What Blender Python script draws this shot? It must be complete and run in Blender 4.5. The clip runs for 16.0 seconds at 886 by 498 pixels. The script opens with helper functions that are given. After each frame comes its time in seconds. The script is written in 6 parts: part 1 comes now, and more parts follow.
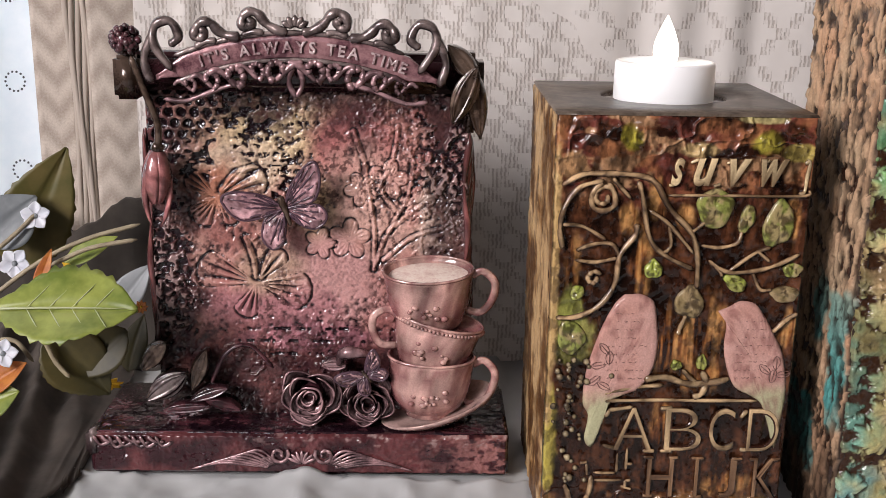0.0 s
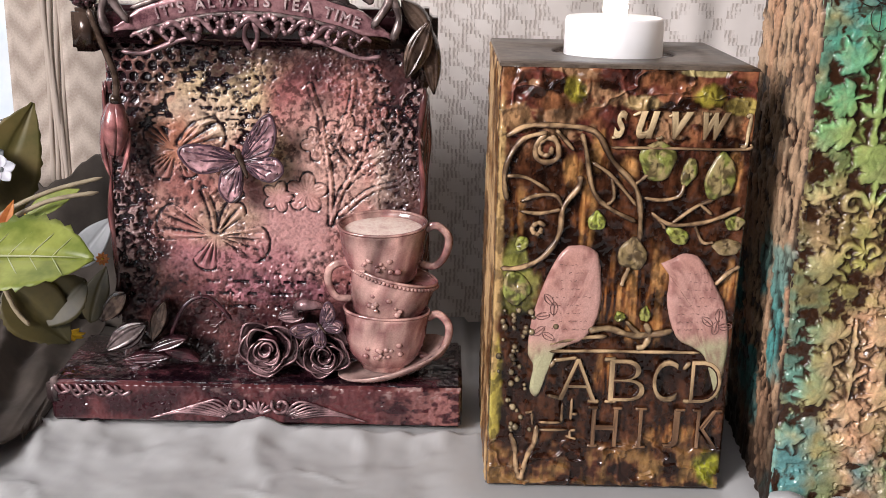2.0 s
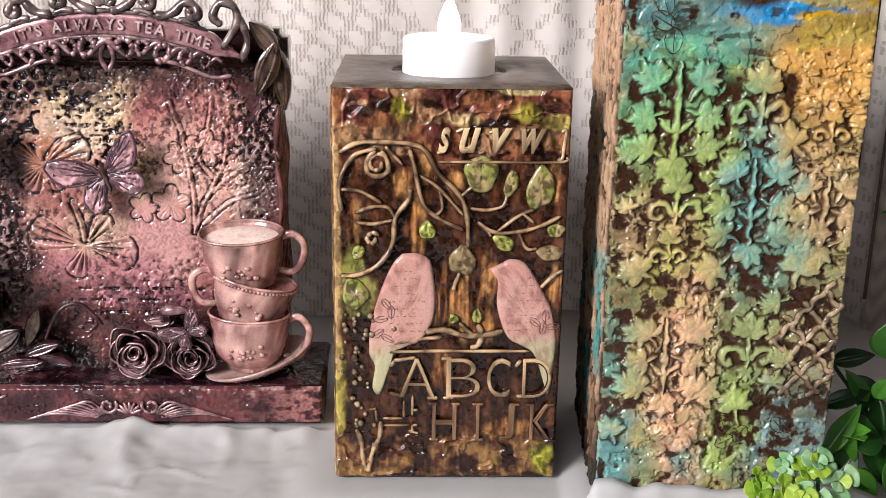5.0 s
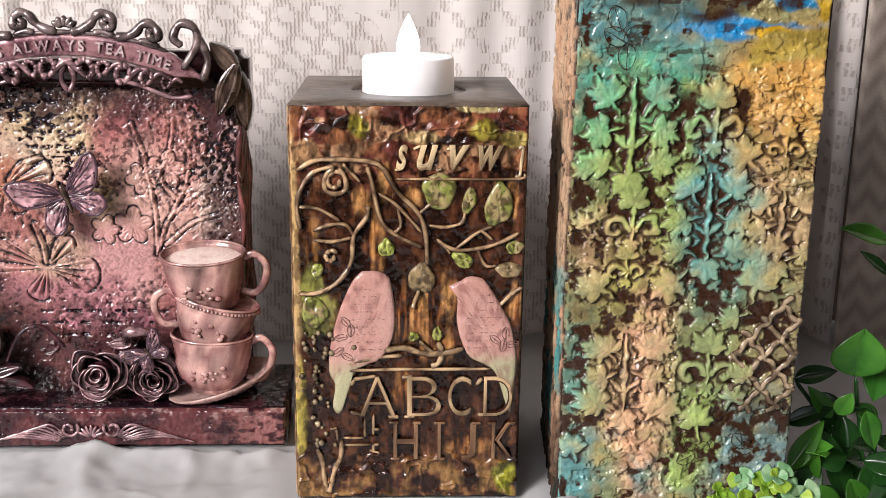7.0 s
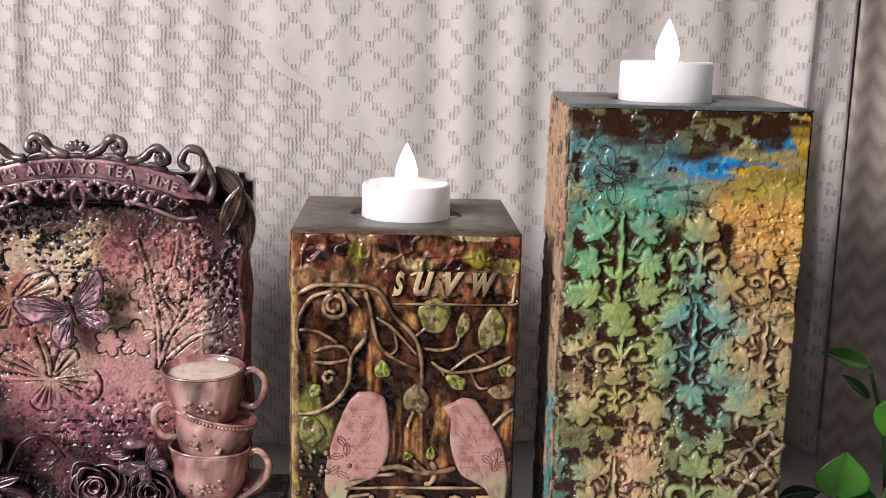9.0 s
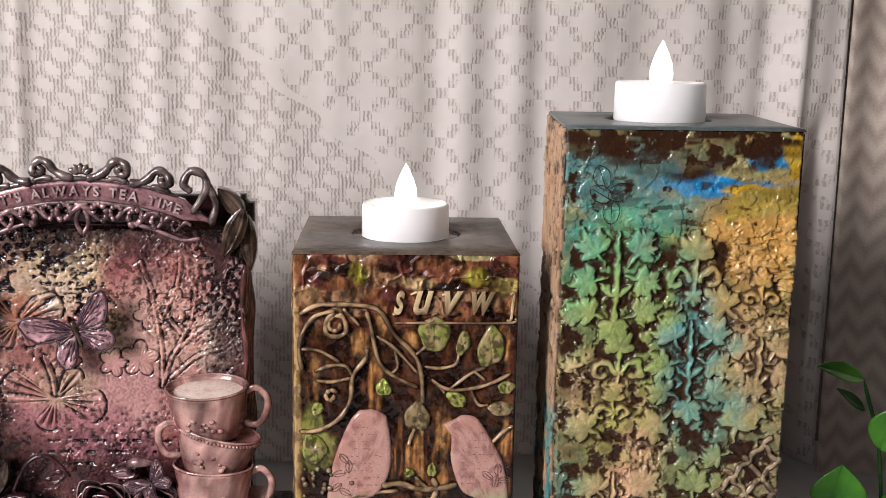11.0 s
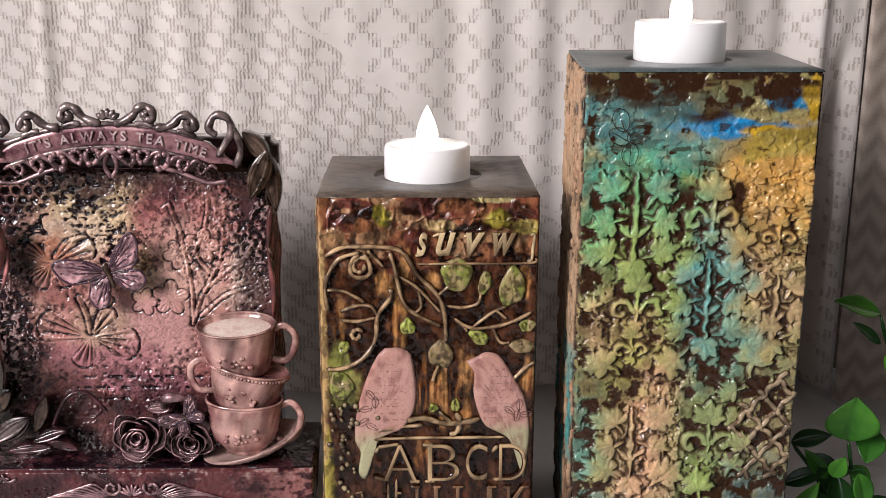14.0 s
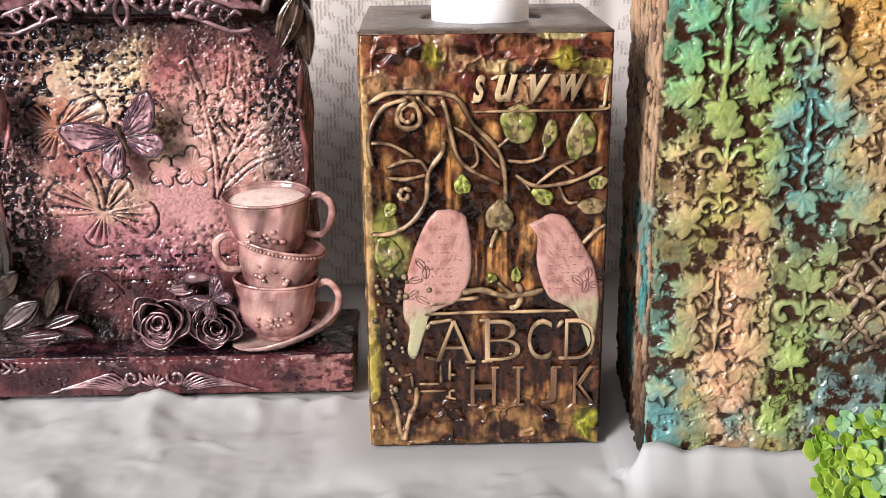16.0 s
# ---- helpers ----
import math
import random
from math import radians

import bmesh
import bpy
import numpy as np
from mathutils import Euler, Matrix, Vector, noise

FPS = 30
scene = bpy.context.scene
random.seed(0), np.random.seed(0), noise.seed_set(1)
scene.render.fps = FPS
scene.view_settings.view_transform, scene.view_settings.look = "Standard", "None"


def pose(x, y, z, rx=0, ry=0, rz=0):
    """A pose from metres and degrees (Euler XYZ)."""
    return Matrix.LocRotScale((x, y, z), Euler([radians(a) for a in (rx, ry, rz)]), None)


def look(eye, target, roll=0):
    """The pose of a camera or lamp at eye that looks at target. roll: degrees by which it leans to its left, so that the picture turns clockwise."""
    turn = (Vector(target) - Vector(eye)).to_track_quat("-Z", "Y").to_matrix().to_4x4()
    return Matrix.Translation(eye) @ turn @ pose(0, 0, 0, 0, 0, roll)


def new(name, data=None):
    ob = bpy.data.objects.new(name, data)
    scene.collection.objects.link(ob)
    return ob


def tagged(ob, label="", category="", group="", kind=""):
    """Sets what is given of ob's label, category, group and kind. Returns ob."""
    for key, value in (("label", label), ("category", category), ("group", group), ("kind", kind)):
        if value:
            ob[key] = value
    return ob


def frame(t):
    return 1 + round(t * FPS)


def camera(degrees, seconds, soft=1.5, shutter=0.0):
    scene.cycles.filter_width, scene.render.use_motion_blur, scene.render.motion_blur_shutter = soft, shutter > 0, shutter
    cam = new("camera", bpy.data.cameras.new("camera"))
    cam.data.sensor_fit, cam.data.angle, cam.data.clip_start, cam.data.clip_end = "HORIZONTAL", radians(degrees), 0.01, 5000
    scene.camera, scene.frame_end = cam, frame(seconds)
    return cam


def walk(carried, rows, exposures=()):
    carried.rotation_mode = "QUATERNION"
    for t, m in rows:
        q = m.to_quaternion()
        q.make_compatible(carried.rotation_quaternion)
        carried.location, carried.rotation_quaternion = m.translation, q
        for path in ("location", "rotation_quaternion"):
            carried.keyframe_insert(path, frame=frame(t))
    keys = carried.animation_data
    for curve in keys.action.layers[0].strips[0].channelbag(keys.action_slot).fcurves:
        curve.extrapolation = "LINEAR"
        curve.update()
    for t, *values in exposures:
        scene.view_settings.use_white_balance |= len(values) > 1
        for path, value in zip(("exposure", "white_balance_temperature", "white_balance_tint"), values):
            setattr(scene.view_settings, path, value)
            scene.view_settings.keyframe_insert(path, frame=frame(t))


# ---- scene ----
cam = camera(43.9, 16.0, soft=0.5)
PATH = [
    (0, (-0.043, -0.372, 0.217), (-0.017, 1.554, -0.321), 0.9),
    (0.5, (-0.044, -0.372, 0.215), (-0.01, 1.555, -0.316), 1.1),
    (1, (-0.04, -0.374, 0.214), (-0.004, 1.553, -0.319), 1.3),
    (1.5, (-0.031, -0.377, 0.212), (0.0, 1.547, -0.334), 1.3),
    (2, (-0.02, -0.381, 0.208), (-0.012, 1.536, -0.361), 1.3),
    (2.5, (-0.012, -0.382, 0.203), (0.006, 1.528, -0.389), 1.7),
    (3, (-0.005, -0.385, 0.204), (0.021, 1.526, -0.387), 1.7),
    (3.5, (-0.002, -0.386, 0.209), (0.04, 1.52, -0.395), 1.6),
    (4, (0.004, -0.396, 0.221), (0.06, 1.515, -0.367), 1.3),
    (4.5, (0.019, -0.403, 0.226), (0.074, 1.505, -0.371), 1.0),
    (7, (0.042, -0.407, 0.219), (0.119, 1.519, -0.315), 0.7),
    (7.5, (0.043, -0.409, 0.223), (0.119, 1.525, -0.281), 0.7),
    (8, (0.042, -0.411, 0.228), (0.128, 1.53, -0.245), 0.9),
    (8.5, (0.041, -0.413, 0.233), (0.124, 1.537, -0.201), 1.1),
    (9, (0.04, -0.418, 0.24), (0.13, 1.54, -0.155), 1.5),
    (9.2, (0.04, -0.42, 0.243), (0.131, 1.54, -0.141), 1.45),
    (11.5, (0.039, -0.424, 0.245), (0.124, 1.538, -0.132), 0.8),
    (12, (0.038, -0.423, 0.244), (0.113, 1.537, -0.146), 0.5),
    (12.5, (0.039, -0.425, 0.243), (0.11, 1.533, -0.158), 0.6),
    (13, (0.04, -0.425, 0.243), (0.115, 1.531, -0.169), 0.8),
    (13.5, (0.039, -0.427, 0.25), (0.116, 1.524, -0.185), 0.8),
    (14, (0.04, -0.43, 0.256), (0.089, 1.5, -0.266), 0.2),
    (14.5, (0.041, -0.429, 0.245), (0.051, 1.482, -0.345), -0.4),
    (15, (0.03, -0.424, 0.233), (0.059, 1.487, -0.356), 0.1),
    (15.5, (0.03, -0.409, 0.221), (0.012, 1.488, -0.413), -0.4),
    (16, (0.023, -0.387, 0.211), (0.053, 1.511, -0.421), -0.6),
]
walk(cam, [(t, look(eye, target, roll)) for t, eye, target, roll in PATH],
     [(0.0, -0.20), (1.0, -0.15), (2.0, 0.02), (3.0, 0.20), (4.0, 0.32), (7.0, 0.25), (8.0, 0.02), (9.0, -0.17), (12.0, -0.18), (13.0, -0.20), (13.5, -0.22), (14.5, 0.0), (15.0, 0.10), (16.0, 0.38)])

# ---- world, window light ----
world = bpy.data.worlds.new("world")
scene.world = world
world.use_nodes = True
_wn = world.node_tree.nodes
_sky = _wn.new("ShaderNodeTexSky")
_sky.sky_type, _sky.sun_disc = "NISHITA", False
_sky.sun_elevation, _sky.sun_rotation = radians(40), radians(120)
_wn["Background"].inputs[1].default_value = 0.07
world.node_tree.links.new(_sky.outputs[0], _wn["Background"].inputs[0])


def window_light(name, eye, target, w, h, watts, colour):
    la = bpy.data.lights.new(name, "AREA")
    la.shape, la.size, la.size_y, la.energy, la.color = "RECTANGLE", w, h, watts, colour
    ob = new(name, la)
    ob.matrix_world = look(eye, target)
    return ob


# daylight in the opening of the window on the side, and in the one behind the sheer white curtain
window_light("window_daylight", (-1.06, -1.05, 0.74), (0.05, 0.0, 0.05), 0.55, 0.65, 40, (1.0, 0.935, 0.955))
window_light("window_daylight_rear", (-0.52, 0.50, 0.56), (-0.52, -0.5, 0.50), 0.82, 0.44, 10.5, (1.0, 0.955, 0.94))
# Weak fill from the front, added to soften the side light.
window_light("front_fill", (-0.62, -1.75, 1.05), (0.05, 0.0, 0.05), 0.5, 0.5, 4.5, (1.0, 0.935, 0.955))

# ---- helpers of this place; millimetres on a face: u to the right, v up, w out of it ----
MM = 0.001


def sm(a, b, x):
    t = np.clip((x - a) / (b - a), 0, 1)
    return t * t * (3 - 2 * t)


def fbm(x, y, scale, seed=0, octaves=3):
    out, amp, tot = 0.0, 1.0, 0.0
    for k in range(octaves):
        g = np.random.RandomState(seed * 13 + k).rand(128, 128)
        a, b = np.asarray(x) / scale + 7.3 * k, np.asarray(y) / scale + 3.1 * k
        i, j = np.floor(a).astype(int), np.floor(b).astype(int)
        fa, fb = a - i, b - j
        fa, fb = fa * fa * (3 - 2 * fa), fb * fb * (3 - 2 * fb)
        i0, i1, j0, j1 = i % 128, (i + 1) % 128, j % 128, (j + 1) % 128
        v = (g[i0, j0] * (1 - fa) + g[i1, j0] * fa) * (1 - fb) + (g[i0, j1] * (1 - fa) + g[i1, j1] * fa) * fb
        out, tot, amp, scale = out + amp * v, tot + amp, amp * 0.55, scale * 0.5
    return out / tot


def mesh_of(name, verts, faces, cols=None, smooth=True):
    me = bpy.data.meshes.new(name)
    me.from_pydata([tuple(v) for v in verts], [], [tuple(f) for f in faces])
    if smooth:
        me.polygons.foreach_set("use_smooth", [True] * len(me.polygons))
    if cols is not None:
        at = me.color_attributes.new("Col", "FLOAT_COLOR", "POINT")
        c = np.ones((len(verts), 4), np.float32)
        c[:, :3] = cols
        at.data.foreach_set("color", c.ravel())
    me.update()
    return me


def part(name, geo, material, parent=None, label="", cols=None, smooth=True):
    """One mesh object under a thing; geo: (verts, faces) in millimetres of the thing."""
    v, f = geo
    me = mesh_of(name, np.asarray(v, float) * MM, f, cols, smooth)
    if cols is None and material.name in PAINTED_SHADING:
        crest, flank, lo, hi, material = PAINTED_SHADING[material.name]
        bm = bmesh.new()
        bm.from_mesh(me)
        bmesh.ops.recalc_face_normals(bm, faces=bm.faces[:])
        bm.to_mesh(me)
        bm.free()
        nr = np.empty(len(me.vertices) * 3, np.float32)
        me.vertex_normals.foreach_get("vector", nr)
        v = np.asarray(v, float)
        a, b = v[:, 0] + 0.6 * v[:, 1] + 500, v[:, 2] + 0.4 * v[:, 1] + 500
        # Light painted over the worn tones: faces turned out and up go lighter.
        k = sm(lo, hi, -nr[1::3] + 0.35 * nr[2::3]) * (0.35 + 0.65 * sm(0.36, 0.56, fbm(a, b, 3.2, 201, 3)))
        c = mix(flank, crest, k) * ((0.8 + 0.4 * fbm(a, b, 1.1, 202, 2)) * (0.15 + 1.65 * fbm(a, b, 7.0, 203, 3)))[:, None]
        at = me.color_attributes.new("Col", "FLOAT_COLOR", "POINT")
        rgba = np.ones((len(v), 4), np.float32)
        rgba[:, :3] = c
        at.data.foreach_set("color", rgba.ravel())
    me.materials.append(material)
    ob = new(name, me)
    if parent is not None:
        ob.parent = parent
    if label:
        tagged(ob, label)
    return ob


def thing(name, m, label, category, group="", kind=""):
    ob = new(name)
    ob.empty_display_size = 0.01
    ob.matrix_world = m
    return tagged(ob, label, category, group, kind)


def face3(uv, w):
    """Face coordinates to the thing's own axes."""
    uv = np.asarray(uv, float)
    return np.stack([uv[:, 0], -np.broadcast_to(w, len(uv)), uv[:, 1]], 1)


def spline(pts, n=8):
    p = np.asarray(pts, float)
    if len(p) < 3:
        t = np.linspace(0, 1, n)[:, None]
        return p[0] * (1 - t) + p[-1] * t
    q = np.vstack([2 * p[0] - p[1], p, 2 * p[-1] - p[-2]])
    out = []
    for i in range(1, len(q) - 2):
        a, b, c, d = q[i - 1], q[i], q[i + 1], q[i + 2]
        for t in np.linspace(0, 1, n, endpoint=False):
            out.append(0.5 * (2 * b + (c - a) * t + (2 * a - 5 * b + 4 * c - d) * t * t + (3 * b - a - 3 * c + d) * t ** 3))
    out.append(p[-1])
    return np.array(out)


def tube(pts, r, seg=8, out=(0, -1, 0), flat=1.0, ends=0.25):
    """A rounded cord along points; flat squeezes it along out."""
    p = np.asarray(pts, float)
    n = len(p)
    r = np.broadcast_to(np.asarray(r, float), n).copy()
    r[0] *= ends
    r[-1] *= ends
    tan = np.gradient(p, axis=0)
    tan /= np.linalg.norm(tan, axis=1)[:, None] + 1e-9
    o = np.asarray(out, float)
    side = np.cross(tan, o)
    ln = np.linalg.norm(side, axis=1)[:, None]
    side = np.where(ln > 1e-3, side / (ln + 1e-9), (1, 0, 0))
    up = np.cross(side, tan)
    ang = np.linspace(0, 2 * np.pi, seg, endpoint=False)
    v = (p[:, None] + side[:, None] * (np.cos(ang)[None, :, None] * r[:, None, None])
         + up[:, None] * (np.sin(ang)[None, :, None] * r[:, None, None] * flat)).reshape(-1, 3)
    f = [(i * seg + j, i * seg + (j + 1) % seg, (i + 1) * seg + (j + 1) % seg, (i + 1) * seg + j) for i in range(n - 1) for j in range(seg)]
    f += [tuple(range(seg))[::-1], tuple((n - 1) * seg + j for j in range(seg))]
    return v, f


def join(*geos):
    vs, fs, k = [], [], 0
    for v, f in geos:
        v = np.asarray(v, float)
        vs.append(v)
        fs += [tuple(i + k for i in q) for q in f]
        k += len(v)
    return np.vstack(vs), fs


def stroke(uv, r, w=0.3, n=8, flat=0.8, seg=8):
    """A raised line lying on a face."""
    s = spline(uv, n)
    k = len(s)
    rr = r * (0.85 + 0.3 * np.abs(np.sin(np.arange(k) * 0.37 + s[0, 0])))
    ww = w + 0.15 * np.sin(np.arange(k) * 0.5)
    return tube(np.stack([s[:, 0], -ww, s[:, 1]], 1), rr, seg, (0, -1, 0), flat, 0.3)


def pillow(uv, h, w=0.0, rings=6, edge=3.0, grain=0.0, seed=1, centre=None, vein=0.0, turn=0.0):
    """A domed piece with that outline, its rim sunk under the face."""
    o = np.asarray(uv, float)
    c = np.mean(o, 0) if centre is None else np.asarray(centre, float)
    n = len(o)
    vs = [face3(o, w - 1.2)]
    for k in range(rings):
        s = 1 - (k / rings) ** 1.2 if k else 1.0
        s = max(s, 0.12)
        q = c + (o - c) * s
        hh = w + h * (1 - s ** edge) ** 0.5 if k else w - 0.1
        hh = hh + (grain * (fbm(q[:, 0] + 50, q[:, 1] + 50, 1.6, seed, 2) - 0.5) if k else 0)
        if vein and k:
            d = np.abs((q[:, 0] - c[0]) * np.cos(turn) - (q[:, 1] - c[1]) * np.sin(turn))
            hh = hh - vein * np.exp(-(d / 0.5) ** 2)
        vs.append(face3(q, hh))
    vs.append(face3(c[None], w + h))
    f = []
    for k in range(rings):
        for j in range(n):
            f.append((k * n + j, k * n + (j + 1) % n, (k + 1) * n + (j + 1) % n, (k + 1) * n + j))
    last = (rings + 1) * n
    f += [(rings * n + j, rings * n + (j + 1) % n, last) for j in range(n)]
    return np.vstack(vs), f


def oval(c, rx, ry, turn=0.0, n=28, point=0.0, wob=0.06, seed=0):
    a = np.linspace(0, 2 * np.pi, n, endpoint=False)
    k = 1 + wob * np.sin(3 * a + seed) + wob * 0.6 * np.sin(5 * a + 2 * seed)
    x, y = rx * np.cos(a) * k * (1 - point * np.clip(np.sin(a), 0, 1) ** 2), ry * np.sin(a) * k
    t = radians(turn)
    return np.stack([c[0] + x * np.cos(t) - y * np.sin(t), c[1] + x * np.sin(t) + y * np.cos(t)], 1)


def lathe(profile, seg=40, m=None):
    p = np.asarray(profile, float)
    a = np.linspace(0, 2 * np.pi, seg, endpoint=False)
    v = np.stack([p[:, 0, None] * np.cos(a), p[:, 0, None] * np.sin(a), np.repeat(p[:, 1, None], seg, 1)], 2).reshape(-1, 3)
    f = [(i * seg + j, i * seg + (j + 1) % seg, (i + 1) * seg + (j + 1) % seg, (i + 1) * seg + j) for i in range(len(p) - 1) for j in range(seg)]
    return moved((v, f), m) if m is not None else (v, f)


def moved(geo, m):
    v, f = geo
    a = np.array(m)
    return np.asarray(v) @ a[:3, :3].T + a[:3, 3], f


def box(x0, x1, y0, y1, z0, z1, bevel=0.6, seg=2):
    bm = bmesh.new()
    bmesh.ops.create_cube(bm, size=1)
    for v in bm.verts:
        v.co = Vector(((x0 + x1) / 2 + v.co.x * (x1 - x0), (y0 + y1) / 2 + v.co.y * (y1 - y0), (z0 + z1) / 2 + v.co.z * (z1 - z0)))
    if bevel:
        bmesh.ops.bevel(bm, geom=bm.edges[:], offset=bevel, segments=seg, affect="EDGES")
    bm.verts.index_update()
    geo = [tuple(v.co) for v in bm.verts], [tuple(v.index for v in f.verts) for f in bm.faces]
    bm.free()
    return geo


def ball(c, r, squash=1.0, seg=10, rings=7):
    a = np.linspace(0, np.pi, rings)
    return moved(lathe(np.stack([np.maximum(np.sin(a), 0.02) * r, np.cos(a) * r * squash], 1), seg), Matrix.Translation(c))


def relief(u0, u1, v0, v1, step, height):
    """A sheet over a face; height(u, v) in millimetres. Its border dips into the body. Gives verts, faces and the grid."""
    nu, nv = int((u1 - u0) / step) + 1, int((v1 - v0) / step) + 1
    U, V = np.meshgrid(np.linspace(u0, u1, nu), np.linspace(v0, v1, nv))
    rim = np.minimum(np.minimum(U - u0, u1 - U), np.minimum(V - v0, v1 - V))
    H = height(U, V) - 2.2 * (1 - sm(0, 1.3, rim)) ** 2
    verts = np.stack([U.ravel(), -H.ravel(), V.ravel()], 1)
    i = (np.arange(nv - 1)[:, None] * nu + np.arange(nu - 1)[None, :]).ravel()
    faces = np.stack([i, i + 1, i + nu + 1, i + nu], 1)
    return verts, faces, U, V, H


def relief_part(name, sheet, cols, material, parent, label=""):
    verts, faces = sheet[0], sheet[1]
    me = bpy.data.meshes.new(name)
    me.vertices.add(len(verts))
    me.vertices.foreach_set("co", (verts * MM).astype(np.float32).ravel())
    me.loops.add(faces.size)
    me.loops.foreach_set("vertex_index", faces.astype(np.int32).ravel())
    me.polygons.add(len(faces))
    me.polygons.foreach_set("loop_start", np.arange(0, faces.size, 4, dtype=np.int32))
    me.polygons.foreach_set("use_smooth", np.ones(len(faces), bool))
    me.update(calc_edges=True)
    at = me.color_attributes.new("Col", "FLOAT_COLOR", "POINT")
    c = np.ones((len(verts), 4), np.float32)
    c[:, :3] = cols.reshape(-1, 3)
    at.data.foreach_set("color", c.ravel())
    me.materials.append(material)
    ob = new(name, me)
    ob.parent = parent
    return tagged(ob, label) if label else ob


def mix(a, b, k):
    return np.asarray(a) * (1 - k[..., None]) + np.asarray(b) * k[..., None]


def near_line(U, V, pts, n=6):
    """Distance from every grid place to a drawn line."""
    s = spline(pts, n)
    d = np.full(U.shape, 99.0)
    for a, b in zip(s[:-1], s[1:]):
        lo, hi = np.minimum(a, b) - 4, np.maximum(a, b) + 4
        i0, i1 = np.searchsorted(V[:, 0], (lo[1], hi[1]))
        j0, j1 = np.searchsorted(U[0], (lo[0], hi[0]))
        if i1 <= i0 or j1 <= j0:
            continue
        X, Y = U[i0:i1, j0:j1], V[i0:i1, j0:j1]
        e = b - a
        t = np.clip(((X - a[0]) * e[0] + (Y - a[1]) * e[1]) / (e @ e + 1e-9), 0, 1)
        q = np.hypot(X - a[0] - t * e[0], Y - a[1] - t * e[1])
        d[i0:i1, j0:j1] = np.minimum(d[i0:i1, j0:j1], q)
    return d


def letter(ch, size, depth, shear=0.0, weight=0.0):
    """A letter of the built-in font as a bevelled mesh; verts (u, v, w) in millimetres, from its left foot."""
    cu = bpy.data.curves.new("letter", "FONT")
    cu.body, cu.size, cu.extrude, cu.bevel_depth, cu.bevel_resolution, cu.shear, cu.offset = ch, size, depth, depth * 0.55, 1, shear, weight
    cu.resolution_u = 5
    ob = bpy.data.objects.new("letter", cu)
    me = ob.to_mesh()
    v = np.empty(len(me.vertices) * 3)
    me.vertices.foreach_get("co", v)
    v = v.reshape(-1, 3)
    f = [tuple(p.vertices) for p in me.polygons]
    ob.to_mesh_clear()
    bpy.data.objects.remove(ob)
    bpy.data.curves.remove(cu)
    return v, f


# ---- materials ----
def nodes_of(name):
    m = bpy.data.materials.new(name)
    m.use_nodes = True
    return m, m.node_tree.nodes, m.node_tree.links, m.node_tree.nodes["Principled BSDF"]


def coords(nt, scale=(1, 1, 1), kind="Object"):
    tc, mp = nt.nodes.new("ShaderNodeTexCoord"), nt.nodes.new("ShaderNodeMapping")
    mp.inputs["Scale"].default_value = scale
    nt.links.new(tc.outputs[kind], mp.inputs[0])
    return mp.outputs[0]


def noise_node(nt, vec, scale, detail=4, rough=0.6):
    n = nt.nodes.new("ShaderNodeTexNoise")
    n.inputs["Scale"].default_value, n.inputs["Detail"].default_value, n.inputs["Roughness"].default_value = scale, detail, rough
    nt.links.new(vec, n.inputs["Vector"])
    return n.outputs["Fac"]


def ramp(nt, fac, stops):
    r = nt.nodes.new("ShaderNodeValToRGB")
    while len(r.color_ramp.elements) < len(stops):
        r.color_ramp.elements.new(0.5)
    for e, (p, c) in zip(r.color_ramp.elements, stops):
        e.position, e.color = p, (*c, 1)
    nt.links.new(fac, r.inputs[0])
    return r.outputs[0]


def blend(nt, fac, a, b, mode="MIX"):
    n = nt.nodes.new("ShaderNodeMix")
    n.data_type, n.blend_type = "RGBA", mode
    for sock, val in ((n.inputs[0], fac), (n.inputs[6], a), (n.inputs[7], b)):
        if hasattr(val, "is_linked"):
            nt.links.new(val, sock)
        elif isinstance(val, tuple):
            sock.default_value = (*val, 1)
        else:
            sock.default_value = val
    return n.outputs[2]


def bump(nt, bsdf, height, strength, dist=0.0005):
    b = nt.nodes.new("ShaderNodeBump")
    b.inputs["Strength"].default_value, b.inputs["Distance"].default_value = strength, dist
    nt.links.new(height, b.inputs["Height"])
    nt.links.new(b.outputs[0], bsdf.inputs["Normal"])


def calc(nt, op, a, b=0.0):
    n = nt.nodes.new("ShaderNodeMath")
    n.operation = op
    for sock, val in zip(n.inputs, (a, b)):
        if hasattr(val, "is_linked"):
            nt.links.new(val, sock)
        else:
            sock.default_value = val
    return n.outputs[0]


def aged(name, top, low, rough=0.3, scale=900, cover=0.5, metal=0.0, coat=0.7, streak=(1, 1, 1)):
    """Varnished paint worn through to a darker coat."""
    m, N, L, p = nodes_of(name)
    vec = coords(m.node_tree, streak)
    big, fine = noise_node(m.node_tree, vec, scale * 0.3, 6, 0.7), noise_node(m.node_tree, vec, scale * 1.6, 5, 0.7)
    k = calc(m.node_tree, "ADD", calc(m.node_tree, "MULTIPLY", big, 0.55), calc(m.node_tree, "MULTIPLY", fine, 0.45))
    mid = tuple(0.55 * a + 0.45 * b for a, b in zip(top, low))
    c = ramp(m.node_tree, k, [(cover - 0.09, low), (cover - 0.02, mid), (cover + 0.05, top), (cover + 0.16, tuple(min(0.85, a * 1.3) for a in top))])
    L.new(c, p.inputs["Base Color"])
    p.inputs["Roughness"].default_value, p.inputs["Metallic"].default_value = rough, metal
    p.inputs["Specular IOR Level"].default_value = 0.12
    p.inputs["Coat Weight"].default_value, p.inputs["Coat Roughness"].default_value = coat, 0.07
    bump(m.node_tree, p, k, 0.6, 0.0005)
    return m


